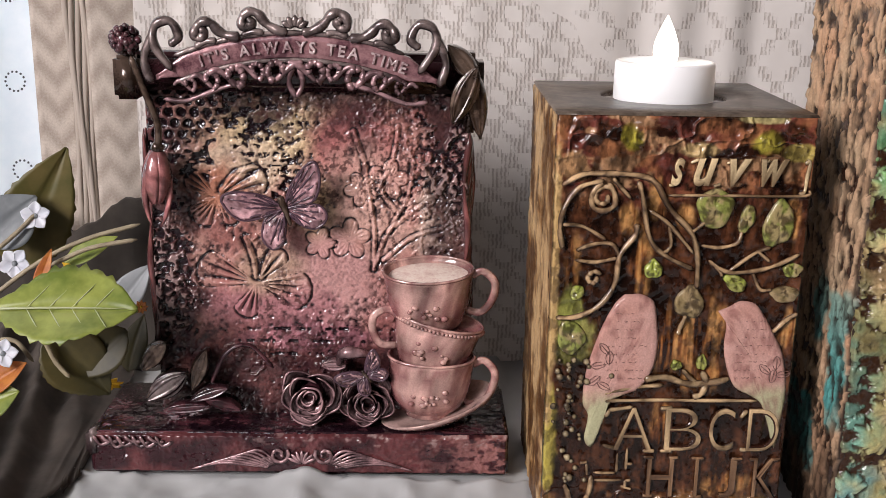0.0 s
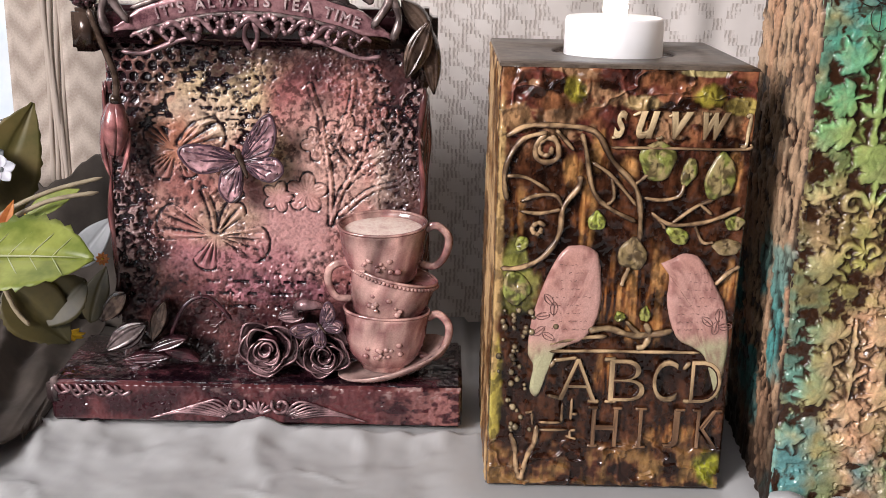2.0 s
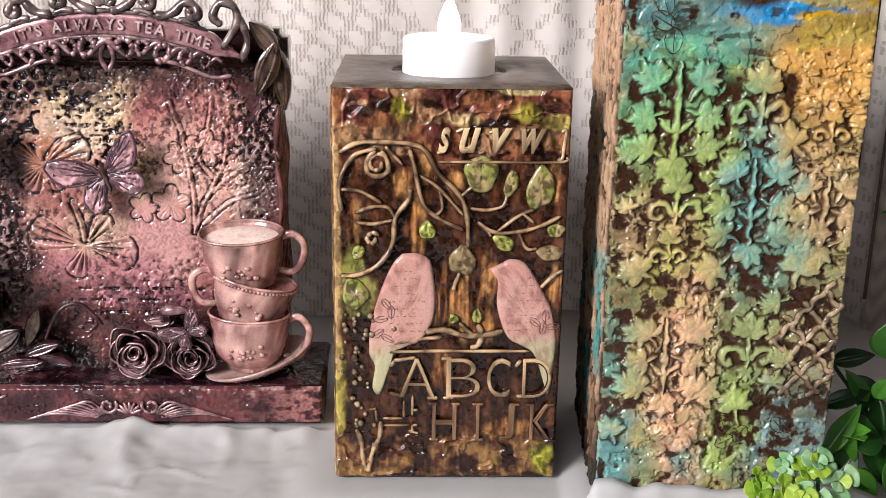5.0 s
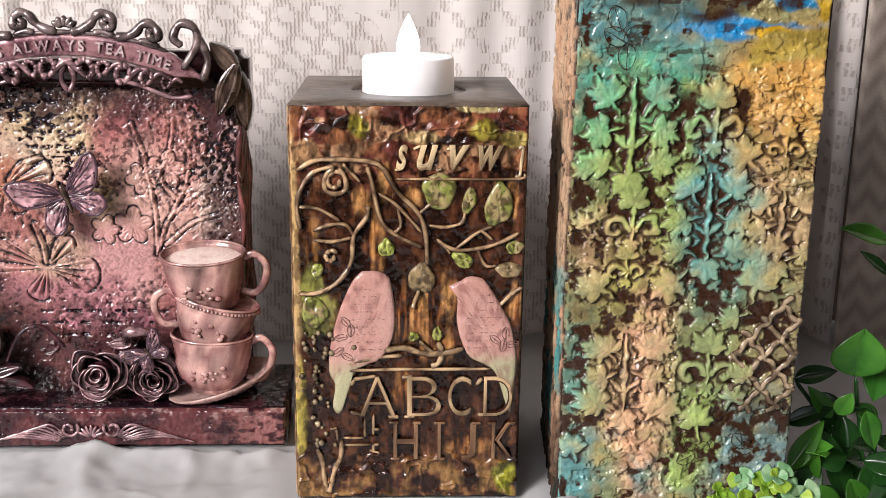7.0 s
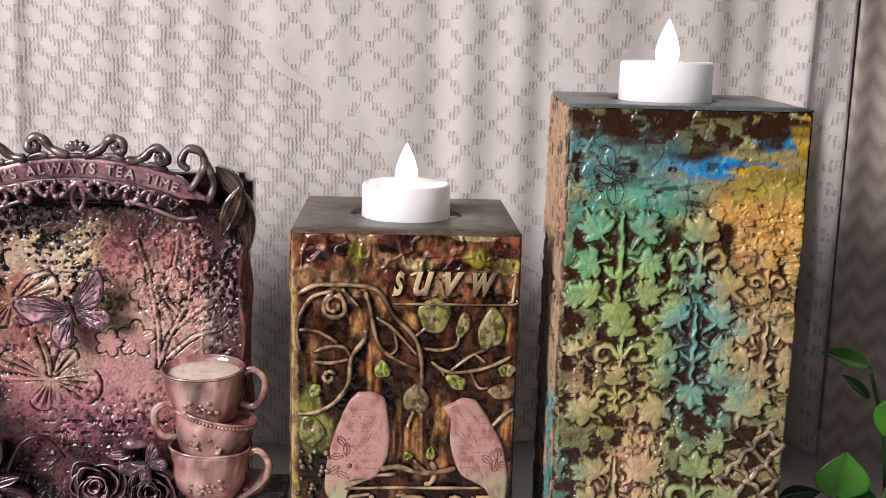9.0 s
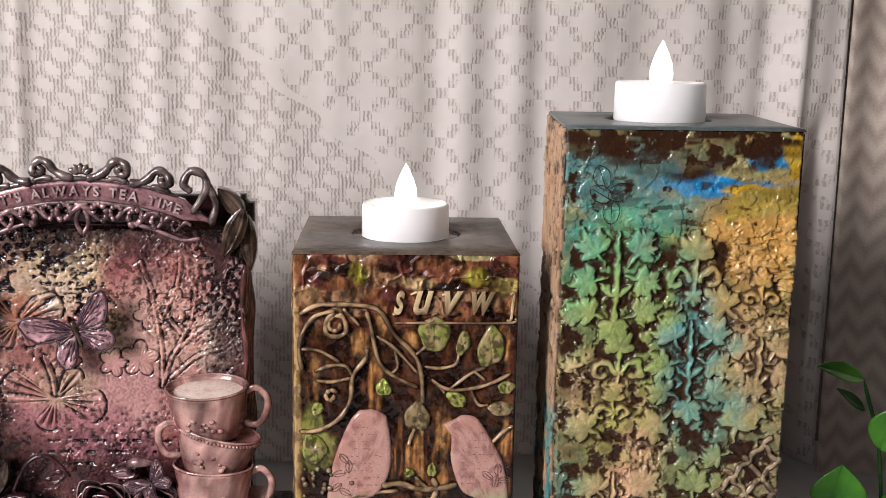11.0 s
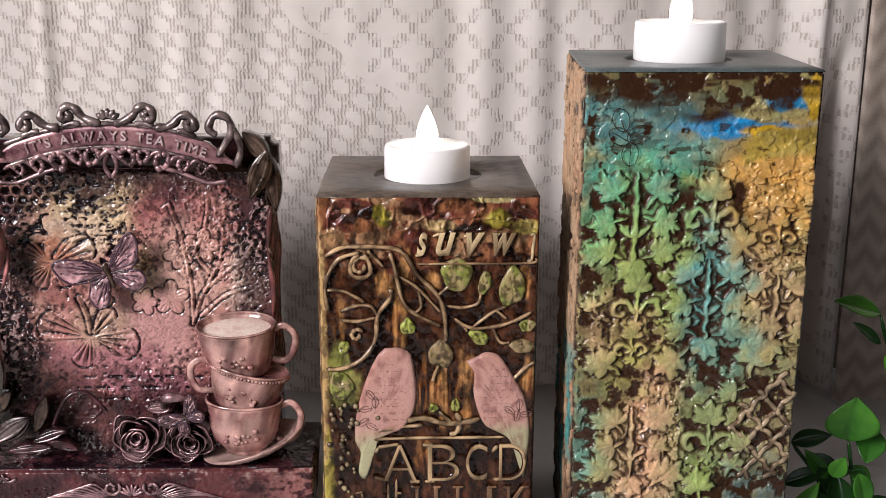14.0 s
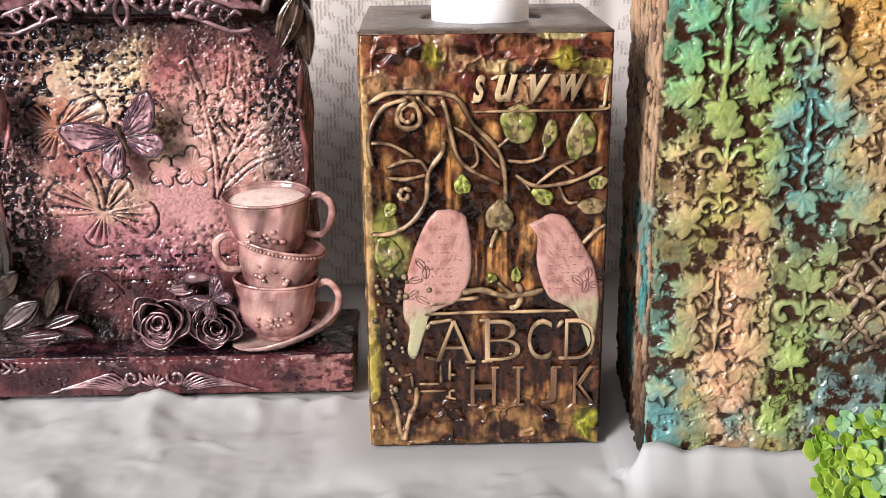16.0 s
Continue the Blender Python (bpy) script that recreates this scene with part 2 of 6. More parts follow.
def painted(name, rough=0.25, coat=0.9, metal=0.0, grain=0.09):
    """Hand-laid paint whose colours lie on the mesh, under varnish."""
    m, N, L, p = nodes_of(name)
    at = N.new("ShaderNodeAttribute")
    at.attribute_name = "Col"
    vec = coords(m.node_tree)
    fine = noise_node(m.node_tree, vec, 1400, 4)
    big = noise_node(m.node_tree, vec, 160, 3)
    g = ramp(m.node_tree, fine, [(0.3, (1 - 2 * grain,) * 3), (0.7, (1 + grain,) * 3)])
    deep = N.new("ShaderNodeGamma")
    deep.inputs[1].default_value = 1.10
    L.new(at.outputs["Color"], deep.inputs[0])
    L.new(blend(m.node_tree, 1.0, blend(m.node_tree, 1.0, deep.outputs[0], (1.07, 1.07, 1.07), "MULTIPLY"), g, "MULTIPLY"), p.inputs["Base Color"])
    L.new(ramp(m.node_tree, big, [(0.3, (rough * 0.7,) * 3), (0.7, (rough * 1.4,) * 3)]), p.inputs["Roughness"])
    p.inputs["Metallic"].default_value = metal
    p.inputs["Specular IOR Level"].default_value = 0.12
    p.inputs["Coat Weight"].default_value, p.inputs["Coat Roughness"].default_value = coat, 0.06
    bump(m.node_tree, p, calc(m.node_tree, "ADD", noise_node(m.node_tree, vec, 520, 3), calc(m.node_tree, "MULTIPLY", fine, 0.35)), 0.6, 0.0004)
    return m


DARK = (0.018, 0.0065, 0.004)
paint_mat = painted("varnished_paint")
plaque_mat = painted("plaque_patina", 0.25, 1.0)
matte_paint = painted("dry_paint", 0.5, 0.15)
brown_mat = aged("dark_brown_stain", (0.05, 0.024, 0.015), (0.010, 0.004, 0.003), 0.35, 500)
top_bird = aged("grey_brown_top", (0.13, 0.10, 0.075), (0.045, 0.032, 0.024), 0.38, 130, 0.5, coat=0.2)
top_tall = aged("slate_top", (0.10, 0.13, 0.13), (0.05, 0.06, 0.06), 0.32, 300, 0.48, coat=0.2)
vine_mat = aged("worn_bronze_vine", (0.32, 0.20, 0.11), (0.06, 0.025, 0.014), 0.25, 420, 0.49)
letter_mat = aged("worn_cream_letter", (0.38, 0.26, 0.15), (0.07, 0.03, 0.016), 0.25, 420, 0.48)
dim_letter = aged("worn_brown_letter", (0.24, 0.13, 0.075), (0.04, 0.017, 0.01), 0.25, 420, 0.48)
cream_mat = aged("cream_letter", (0.62, 0.50, 0.32), (0.25, 0.15, 0.07), 0.3, 420, 0.40)
silver_mauve = aged("silvery_mauve", (0.42, 0.28, 0.28), (0.030, 0.013, 0.018), 0.24, 420, 0.50, 0.35)
silver_grey = aged("silvery_grey", (0.40, 0.33, 0.30), (0.030, 0.018, 0.020), 0.24, 420, 0.51, 0.4)
bronze_leaf = aged("dark_bronze_leaf", (0.15, 0.10, 0.065), (0.020, 0.011, 0.008), 0.3, 350, 0.52, 0.2)
bfly_mat = aged("dusty_violet_wing", (0.30, 0.19, 0.20), (0.07, 0.035, 0.045), 0.3, 500, 0.46, 0.15)
vein_mat = aged("dark_violet_vein", (0.09, 0.05, 0.065), (0.04, 0.02, 0.03), 0.3, 500)
pink_bud = aged("dusty_rose_bud", (0.40, 0.17, 0.16), (0.11, 0.035, 0.038), 0.28, 200, 0.48)
mauve_base = aged("mauve_base_paint", (0.17, 0.07, 0.068), (0.022, 0.009, 0.011), 0.3, 260, 0.49)
cup_mat = aged("pink_cream_glaze", (0.50, 0.34, 0.26), (0.30, 0.115, 0.11), 0.28, 110, 0.50)
cream_in = aged("cream_foam", (0.74, 0.56, 0.49), (0.50, 0.30, 0.27), 0.35, 500, 0.40)
purple_mat = aged("deep_purple_gloss", (0.085, 0.04, 0.055), (0.014, 0.006, 0.010), 0.2, 260, 0.54)

metal_paint = painted("brushed_silver_paint", 0.22, 0.8, 0.35)
tarnish = aged("tarnished_leaf", (0.22, 0.18, 0.17), (0.02, 0.01, 0.012))
# Worn paint with light painted in: crest for outward faces, flank for the rest.
PAINTED_SHADING = {
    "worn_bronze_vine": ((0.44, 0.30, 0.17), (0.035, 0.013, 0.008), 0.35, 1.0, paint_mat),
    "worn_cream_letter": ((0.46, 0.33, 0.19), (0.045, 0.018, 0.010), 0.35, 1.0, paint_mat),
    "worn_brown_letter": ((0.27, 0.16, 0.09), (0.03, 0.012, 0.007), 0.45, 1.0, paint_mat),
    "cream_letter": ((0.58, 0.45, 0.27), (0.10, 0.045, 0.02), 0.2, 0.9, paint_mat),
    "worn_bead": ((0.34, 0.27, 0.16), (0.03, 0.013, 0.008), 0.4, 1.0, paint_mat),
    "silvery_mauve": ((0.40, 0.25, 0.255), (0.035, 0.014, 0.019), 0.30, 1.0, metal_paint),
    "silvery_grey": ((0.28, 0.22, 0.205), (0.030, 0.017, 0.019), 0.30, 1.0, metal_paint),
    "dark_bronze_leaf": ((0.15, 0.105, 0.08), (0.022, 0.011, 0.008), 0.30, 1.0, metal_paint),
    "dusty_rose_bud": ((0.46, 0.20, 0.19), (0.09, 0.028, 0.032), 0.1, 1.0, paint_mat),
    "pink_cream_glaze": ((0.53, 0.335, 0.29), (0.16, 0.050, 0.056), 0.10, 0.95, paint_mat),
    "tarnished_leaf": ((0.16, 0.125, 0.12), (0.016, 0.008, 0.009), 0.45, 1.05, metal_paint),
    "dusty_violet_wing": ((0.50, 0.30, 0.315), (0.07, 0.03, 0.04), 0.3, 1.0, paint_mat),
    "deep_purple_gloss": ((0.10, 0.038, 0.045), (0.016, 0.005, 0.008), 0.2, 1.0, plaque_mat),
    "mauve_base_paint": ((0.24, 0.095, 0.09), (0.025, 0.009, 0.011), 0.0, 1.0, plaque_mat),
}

# white plastic of the tea lights, and their lit bulbs
white_plastic, _n, _l, _p = nodes_of("white_plastic")
_p.inputs["Base Color"].default_value = (0.93, 0.92, 0.92, 1)
_p.inputs["Roughness"].default_value = 0.35
# Faint emission added to make the cup look lit from inside.
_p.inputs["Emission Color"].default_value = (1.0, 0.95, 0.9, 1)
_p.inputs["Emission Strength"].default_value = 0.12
_p.inputs["Subsurface Weight"].default_value = 0.35
_p.inputs["Subsurface Radius"].default_value = (0.004, 0.004, 0.004)
flame_mat, _n, _l, _p = nodes_of("lit_flame_bulb")
_p.inputs["Base Color"].default_value = (0.9, 0.88, 0.84, 1)
_p.inputs["Emission Color"].default_value = (1.0, 0.90, 0.78, 1)
_p.inputs["Emission Strength"].default_value = 9.0


def cloth_mat(name, light, ground, cell, tick, through_light=0.3, chevron=False, weave=0.5, banded=0.0, star_at=(0.33, 0.37)):
    """Woven lace: solid star figures on a ground of fine upright ticks, by the sheet's own UV in metres."""
    m, N, L, p = nodes_of(name)
    nt = m.node_tree
    uv = N.new("ShaderNodeUVMap")
    sep = N.new("ShaderNodeSeparateXYZ")
    wob = N.new("ShaderNodeTexNoise")
    wob.inputs["Scale"].default_value, wob.inputs["Detail"].default_value = 9, 2
    L.new(uv.outputs[0], wob.inputs["Vector"])
    va = N.new("ShaderNodeVectorMath")
    va.operation = "MULTIPLY_ADD"
    L.new(wob.outputs["Color"], va.inputs[0])
    va.inputs[1].default_value = (0.007, 0.007, 0)
    L.new(uv.outputs[0], va.inputs[2])
    L.new(va.outputs[0], sep.inputs[0])
    u, v = sep.outputs[0], sep.outputs[1]
    ruffled = noise_node(nt, va.outputs[0], 900, 2)
    if chevron:
        tri = calc(nt, "PINGPONG", u, cell)
        z = calc(nt, "ADD", v, calc(nt, "MULTIPLY", tri, 1.1))
        band = calc(nt, "SINE", calc(nt, "MULTIPLY", z, 2 * math.pi / (cell * 1.9)))
        fig = calc(nt, "ADD", calc(nt, "MULTIPLY", band, 0.28), calc(nt, "ADD", 0.1, calc(nt, "MULTIPLY", ruffled, 0.8)))
        height = fig
    else:
        su, sv = calc(nt, "SNAP", u, tick), calc(nt, "SNAP", v, cell / 14)

        def lattice(cu, cv, size, slim):
            figs = []
            for du in (0.0, 0.5):
                a = calc(nt, "ABSOLUTE", calc(nt, "SUBTRACT", calc(nt, "FRACT", calc(nt, "ADD", calc(nt, "DIVIDE", cu, size), du)), 0.5))
                b = calc(nt, "ABSOLUTE", calc(nt, "SUBTRACT", calc(nt, "FRACT", calc(nt, "ADD", calc(nt, "DIVIDE", cv, size), du)), 0.5))
                far, near = calc(nt, "MAXIMUM", a, b), calc(nt, "MINIMUM", a, b)
                if slim:
                    figs.append(calc(nt, "ADD", far, calc(nt, "MULTIPLY", near, slim)))
                else:
                    cross = calc(nt, "MAXIMUM", calc(nt, "DIVIDE", far, 0.40), calc(nt, "DIVIDE", near, 0.12))
                    figs.append(calc(nt, "MULTIPLY", 0.35, calc(nt, "MINIMUM", cross, calc(nt, "DIVIDE", far, 0.22))))
            return calc(nt, "MINIMUM", figs[0], figs[1])
        stars = ramp(nt, lattice(su, sv, cell, 0.0), [(star_at[0], (1, 1, 1)), (star_at[1], (0, 0, 0))])
        # beyond a wavy solid band the figures turn into small slanting lozenges
        wave_at = calc(nt, "ADD", calc(nt, "MULTIPLY", calc(nt, "SUBTRACT", 0.203, v), 1.25), calc(nt, "ADD", 0.006, calc(nt, "MULTIPLY", calc(nt, "SINE", calc(nt, "MULTIPLY", v, 250)), 0.004)))
        off = calc(nt, "SUBTRACT", u, wave_at)
        lozenge = ramp(nt, lattice(calc(nt, "ADD", su, calc(nt, "MULTIPLY", sv, 0.45)), sv, cell * 0.62, 0.55), [(0.27, (1, 1, 1)), (0.32, (0, 0, 0))])
        star = blend(nt, calc(nt, "MULTIPLY", calc(nt, "LESS_THAN", off, 0.0), banded), stars, lozenge)
        star = calc(nt, "MAXIMUM", star, calc(nt, "MULTIPLY", calc(nt, "LESS_THAN", calc(nt, "ABSOLUTE", off), 0.0045), banded))
        shift = calc(nt, "MULTIPLY", calc(nt, "FRACT", calc(nt, "DIVIDE", sv, cell / 7)), tick * 0.25)
        tk = ramp(nt, calc(nt, "ADD", 0.5, calc(nt, "MULTIPLY", calc(nt, "SINE", calc(nt, "MULTIPLY", calc(nt, "ADD", u, shift), 2 * math.pi / tick)), 0.5)), [(0.35, (0.22, 0.22, 0.22)), (0.65, (1, 1, 1))])
        rows = noise_node(nt, coords(nt, (300, 240, 1), "UV"), 1, 2)
        gaps = calc(nt, "MULTIPLY", tk, ramp(nt, rows, [(0.34, (0.15, 0.15, 0.15)), (0.5, (1, 1, 1))]))
        fig = calc(nt, "SUBTRACT", 1.0, calc(nt, "MULTIPLY", gaps, calc(nt, "SUBTRACT", 1.0, star)))
        height = fig
    soil = noise_node(nt, va.outputs[0], 14, 4)
    base = blend(nt, fig, ground, light)
    base = blend(nt, 1.0, base, ramp(nt, soil, [(0.3, (0.86, 0.84, 0.82)), (0.7, (1.05, 1.05, 1.05))]), "MULTIPLY")
    L.new(base, p.inputs["Base Color"])
    p.inputs["Roughness"].default_value = 0.75
    p.inputs["Sheen Weight"].default_value = 0.15
    bump(nt, p, height, weave, 0.0006)
    tr = N.new("ShaderNodeBsdfTranslucent")
    L.new(base, tr.inputs[0])
    mx = N.new("ShaderNodeMixShader")
    mx.inputs[0].default_value = through_light
    L.new(p.outputs[0], mx.inputs[1])
    L.new(tr.outputs[0], mx.inputs[2])
    L.new(mx.outputs[0], N["Material Output"].inputs[0])
    return m


lace_mat = cloth_mat("lace_curtain_cloth", (0.82, 0.775, 0.735), (0.54, 0.48, 0.435), 0.0272, 0.0022, 0.25, banded=1.0)
chevron_mat = cloth_mat("chevron_knit_cloth", (0.66, 0.58, 0.50), (0.34, 0.272, 0.222), 0.0085, 0.002, 0.15, True)
table_lace = cloth_mat("table_lace_cloth", (0.54, 0.55, 0.545), (0.44, 0.45, 0.445), 0.062, 0.0022, 0.2, False, 0.05, star_at=(0.56, 0.58))


def plain(name, a, b, rough, scale, bumpy=0.3, stretch=(1, 1, 1)):
    m, N, L, p = nodes_of(name)
    vec = coords(m.node_tree, stretch)
    n = noise_node(m.node_tree, vec, scale, 5)
    L.new(ramp(m.node_tree, n, [(0.3, a), (0.7, b)]), p.inputs["Base Color"])
    p.inputs["Roughness"].default_value = rough
    bump(m.node_tree, p, n, bumpy, 0.002)
    return m


wall_mat = plain("wall_plaster", (0.085, 0.072, 0.066), (0.12, 0.10, 0.09), 0.9, 30)
wood_floor = plain("floor_wood", (0.16, 0.10, 0.06), (0.26, 0.17, 0.10), 0.5, 6, 0.3, (1, 8, 1))
table_mat = plain("table_wood", (0.12, 0.08, 0.05), (0.20, 0.13, 0.08), 0.45, 12, 0.3, (8, 1, 1))


def leafy(name, a, b, rough=0.35, scale=120, trans=0.25):
    m, N, L, p = nodes_of(name)
    n = noise_node(m.node_tree, coords(m.node_tree), scale, 4)
    c = ramp(m.node_tree, n, [(0.35, a), (0.65, b)])
    L.new(c, p.inputs["Base Color"])
    p.inputs["Roughness"].default_value = rough
    bump(m.node_tree, p, n, 0.2)
    tr = N.new("ShaderNodeBsdfTranslucent")
    L.new(c, tr.inputs[0])
    mx = N.new("ShaderNodeMixShader")
    mx.inputs[0].default_value = trans
    L.new(p.outputs[0], mx.inputs[1])
    L.new(tr.outputs[0], mx.inputs[2])
    L.new(mx.outputs[0], N["Material Output"].inputs[0])
    return m


leaf_silk = leafy("silk_leaf_green", (0.14, 0.19, 0.025), (0.36, 0.40, 0.09), 0.4, 60)
leaf_dark = leafy("silk_leaf_dark", (0.035, 0.030, 0.008), (0.085, 0.066, 0.018), 0.5, 60, 0.15)
leaf_olive = leafy("silk_leaf_olive", (0.11, 0.10, 0.025), (0.20, 0.15, 0.05), 0.5, 60, 0.3)
leaf_pale = leafy("silk_leaf_pale", (0.24, 0.26, 0.27), (0.40, 0.42, 0.43), 0.4, 60, 0.4)
rib_mat = leafy("leaf_rib", (0.40, 0.45, 0.20), (0.55, 0.58, 0.34), 0.4, 60)
vine_green = leafy("plastic_leaf_green", (0.035, 0.15, 0.018), (0.09, 0.30, 0.03), 0.25, 40)
vine_deep = leafy("plastic_leaf_deep_green", (0.008, 0.040, 0.008), (0.022, 0.09, 0.014), 0.25, 40, 0.15)
lime_mat = leafy("lime_petal", (0.22, 0.42, 0.03), (0.50, 0.66, 0.10), 0.35, 90, 0.3)
mint_mat = leafy("mint_petal", (0.16, 0.40, 0.16), (0.45, 0.66, 0.38), 0.35, 90, 0.3)
petal_white = leafy("white_petal", (0.66, 0.68, 0.74), (0.80, 0.80, 0.84), 0.5, 200, 0.3)
petal_yellow = leafy("yellow_petal", (0.62, 0.36, 0.02), (0.80, 0.55, 0.03), 0.5, 200, 0.3)
petal_orange = leafy("orange_petal", (0.40, 0.11, 0.02), (0.58, 0.22, 0.04), 0.5, 200, 0.3)
twig_mat = plain("twig_stem", (0.20, 0.16, 0.10), (0.34, 0.28, 0.18), 0.6, 200)

# ---- the room ----
# Unseen shell round the table, made up and kept dark to limit bounce.
def structure(name, geo, material, label, cat):
    return tagged(part(name, geo, material, None, label, smooth=False), "", cat, "", "structure")


def slab(x0, x1, y0, y1, z0, z1, bevel=0.0):
    return box(x0 * 1000, x1 * 1000, y0 * 1000, y1 * 1000, z0 * 1000, z1 * 1000, bevel * 1000)


structure("floor", slab(-1.2, 1.5, -2.0, 0.65, -0.85, -0.75), wood_floor, "brown wooden floor of the room", "floor")
structure("ceiling", slab(-1.2, 1.5, -2.0, 0.65, 1.75, 1.85), wall_mat, "plain dark taupe plaster ceiling", "ceiling")
structure("wall_east", slab(1.4, 1.5, -2.0, 0.65, -0.75, 1.75), wall_mat, "plain dark taupe plaster wall", "wall")
# Unseen wall; its opening is added only for the front fill.
structure("wall_south", join(slab(-1.2, -1.05, -2.0, -1.9, -0.75, 1.75), slab(-0.15, 1.4, -2.0, -1.9, -0.75, 1.75), slab(-1.05, -0.15, -2.0, -1.9, -0.75, 0.5), slab(-1.05, -0.15, -2.0, -1.9, 1.5, 1.75)), wall_mat, "dark taupe plaster wall with a window opening", "wall")
structure("wall_west", join(slab(-1.2, -1.1, -2.0, -1.4, -0.75, 1.75), slab(-1.2, -1.1, -0.2, 0.55, -0.75, 1.75), slab(-1.2, -1.1, -1.4, -0.2, -0.75, 0.15), slab(-1.2, -1.1, -1.4, -0.2, 1.35, 1.75)), wall_mat, "dark taupe plaster wall with a window opening", "wall")
structure("wall_north", join(slab(0.12, 1.4, 0.55, 0.65, -0.75, 1.75), slab(-1.2, -0.95, 0.55, 0.65, -0.75, 1.75), slab(-0.95, 0.12, 0.55, 0.65, -0.75, 0.10), slab(-0.95, 0.12, 0.55, 0.65, 0.8, 1.75)), wall_mat, "dark taupe plaster wall with a window opening", "wall")
table = thing("side_table", pose(0, 0, 0), "brown wooden side table under the lace cloth", "table")
part("tabletop", slab(-0.55, 0.55, -0.30, 0.24, -0.035, -0.012, 0.003), table_mat, table)
for _x in (-0.5, 0.5):
    for _y in (-0.25, 0.19):
        part("leg", slab(_x - 0.02, _x + 0.02, _y - 0.02, _y + 0.02, -0.75, -0.035, 0.002), table_mat, table)


# ---- cloths ----
def sheet(name, P, UVs, material, label, cat, thick=0.0):
    """A cloth from a grid of places (rows, columns, 3) in metres and its UVs."""
    nr, nc = P.shape[:2]
    i = (np.arange(nr - 1)[:, None] * nc + np.arange(nc - 1)[None, :]).ravel()
    faces = np.stack([i, i + 1, i + nc + 1, i + nc], 1)
    me = mesh_of(name, P.reshape(-1, 3), faces)
    lay = me.uv_layers.new(name="UVMap")
    idx = np.empty(len(me.loops), np.int32)
    me.loops.foreach_get("vertex_index", idx)
    lay.data.foreach_set("uv", UVs.reshape(-1, 2)[idx].astype(np.float32).ravel())
    me.materials.append(material)
    ob = tagged(new(name, me), label, cat)
    if thick:
        so = ob.modifiers.new("thickness", "SOLIDIFY")
        so.thickness = thick
    return ob


def hanging(name, x0, x1, y, z0, z1, fold, material, label, seed, thick=0.0008, lean=0.0, step=0.0025, sag=0.0, slope=0.0, creases=()):
    xs, zs = np.arange(x0, x1 + step, step), np.linspace(z0, z1, 90)
    X, Z = np.meshgrid(xs, zs)
    Z = z0 + (Z - z0) * (1 - sag * fbm(X * 1000 + 900, X * 0 + 40, 26, seed + 9, 3)) * (1 - slope * (X - x0) / (x1 - x0))
    Y = y + fold * (fbm(X * 1000 + 900, Z * 40 + 100, 38, seed, 3) - 0.5) * 2 + fold * 0.35 * np.sin(X * 150 + 2 * np.sin(X * 37 + seed)) + lean * (Z - z0)
    Y = Y + fold * 0.5 * (fbm(X * 1000 + 900, Z * 300 + 100, 60, seed + 5, 2) - 0.5)
    for at, wide, deep, top in creases:
        Y = Y + deep * np.exp(-((X - at - 0.02 * (Z - 0.2)) / wide) ** 2) * sm(top + 0.05, top - 0.06, Z)
    return sheet(name, np.stack([X, Y, Z], 2), np.stack([X, Z], 2), material, label, "curtain", thick)


hanging("lace_curtain", -0.205, 0.2935, 0.192, -0.010, 0.66, 0.0050, lace_mat, "beige lace curtain with woven star figures behind the blocks", 3, creases=((0.283, 0.006, 0.045, 0.17), (0.266, 0.005, -0.008, 0.6), (0.248, 0.008, 0.008, 0.6), (-0.165, 0.004, -0.003, 0.7),))
hanging("lace_curtain", 0.36, 0.75, 0.200, -0.010, 0.66, 0.010, lace_mat, "beige lace curtain hanging in soft folds", 8)
hanging("chevron_curtain", -0.214, -0.180, 0.187, -0.010, 0.66, 0.003, chevron_mat, "beige knitted curtain band with a chevron weave", 5, 0.0015)
hanging("chevron_curtain", -0.2445, -0.226, 0.190, -0.010, 0.66, 0.003, chevron_mat, "beige knitted curtain band with a chevron weave", 6, 0.0015)
hanging("chevron_curtain", 0.291, 0.37, 0.180, -0.010, 0.66, 0.007, chevron_mat, "beige knitted curtain band with a chevron weave", 7, 0.0015)
hanging("gauze_drape", -0.46, -0.175, 0.165, -0.012, 0.105, 0.006, plain("brown_gauze", (0.030, 0.024, 0.019), (0.065, 0.053, 0.043), 0.9, 60), "dark brown gauze hanging behind the flower spray", 14, sag=0.4)
# gathered cord between the bands
_zz = np.linspace(-10, 600, 160)
for _k in range(5):
    tagged(part("gathered_fold", tube(np.stack([-219.5 + 2.0 * (_k - 2) + 1.0 * np.sin(_zz / 17 + _k * 1.3), 187 - 1.2 * np.cos(_k * 1.2 + _zz / 29), _zz], 1), 1.5 + 0.2 * np.sin(_zz / 9 + _k), 8, (0, -1, 0)), chevron_mat), "gathered beige fold of the knitted curtain edge", "curtain", "gathered folds")
hanging("white_sheer_curtain", -0.74, -0.2425, 0.200, -0.010, 0.80, 0.004, leafy("white_sheer", (0.80, 0.86, 0.90), (0.86, 0.90, 0.93), 0.8, 90, 0.5), "sheer white curtain lit by the window behind it", 11)
dot_mat = plain("dark_thread", (0.05, 0.05, 0.06), (0.10, 0.10, 0.11), 0.8, 300)
_emb = thing("ring_embroidery", pose(-0.2555, 0.1945, 0.0), "dark stitched rings and dashes on the white curtain", "embroidery")
for _z in (53, 99, 145, 190, 236):
    for _a in np.linspace(0, 2 * np.pi, 14, endpoint=False):
        part("stitch", ball((6.2 * np.cos(_a) * 0.8, 0, _z + 5.0 * np.sin(_a)), 0.65, 1, 6, 4), dot_mat, _emb)
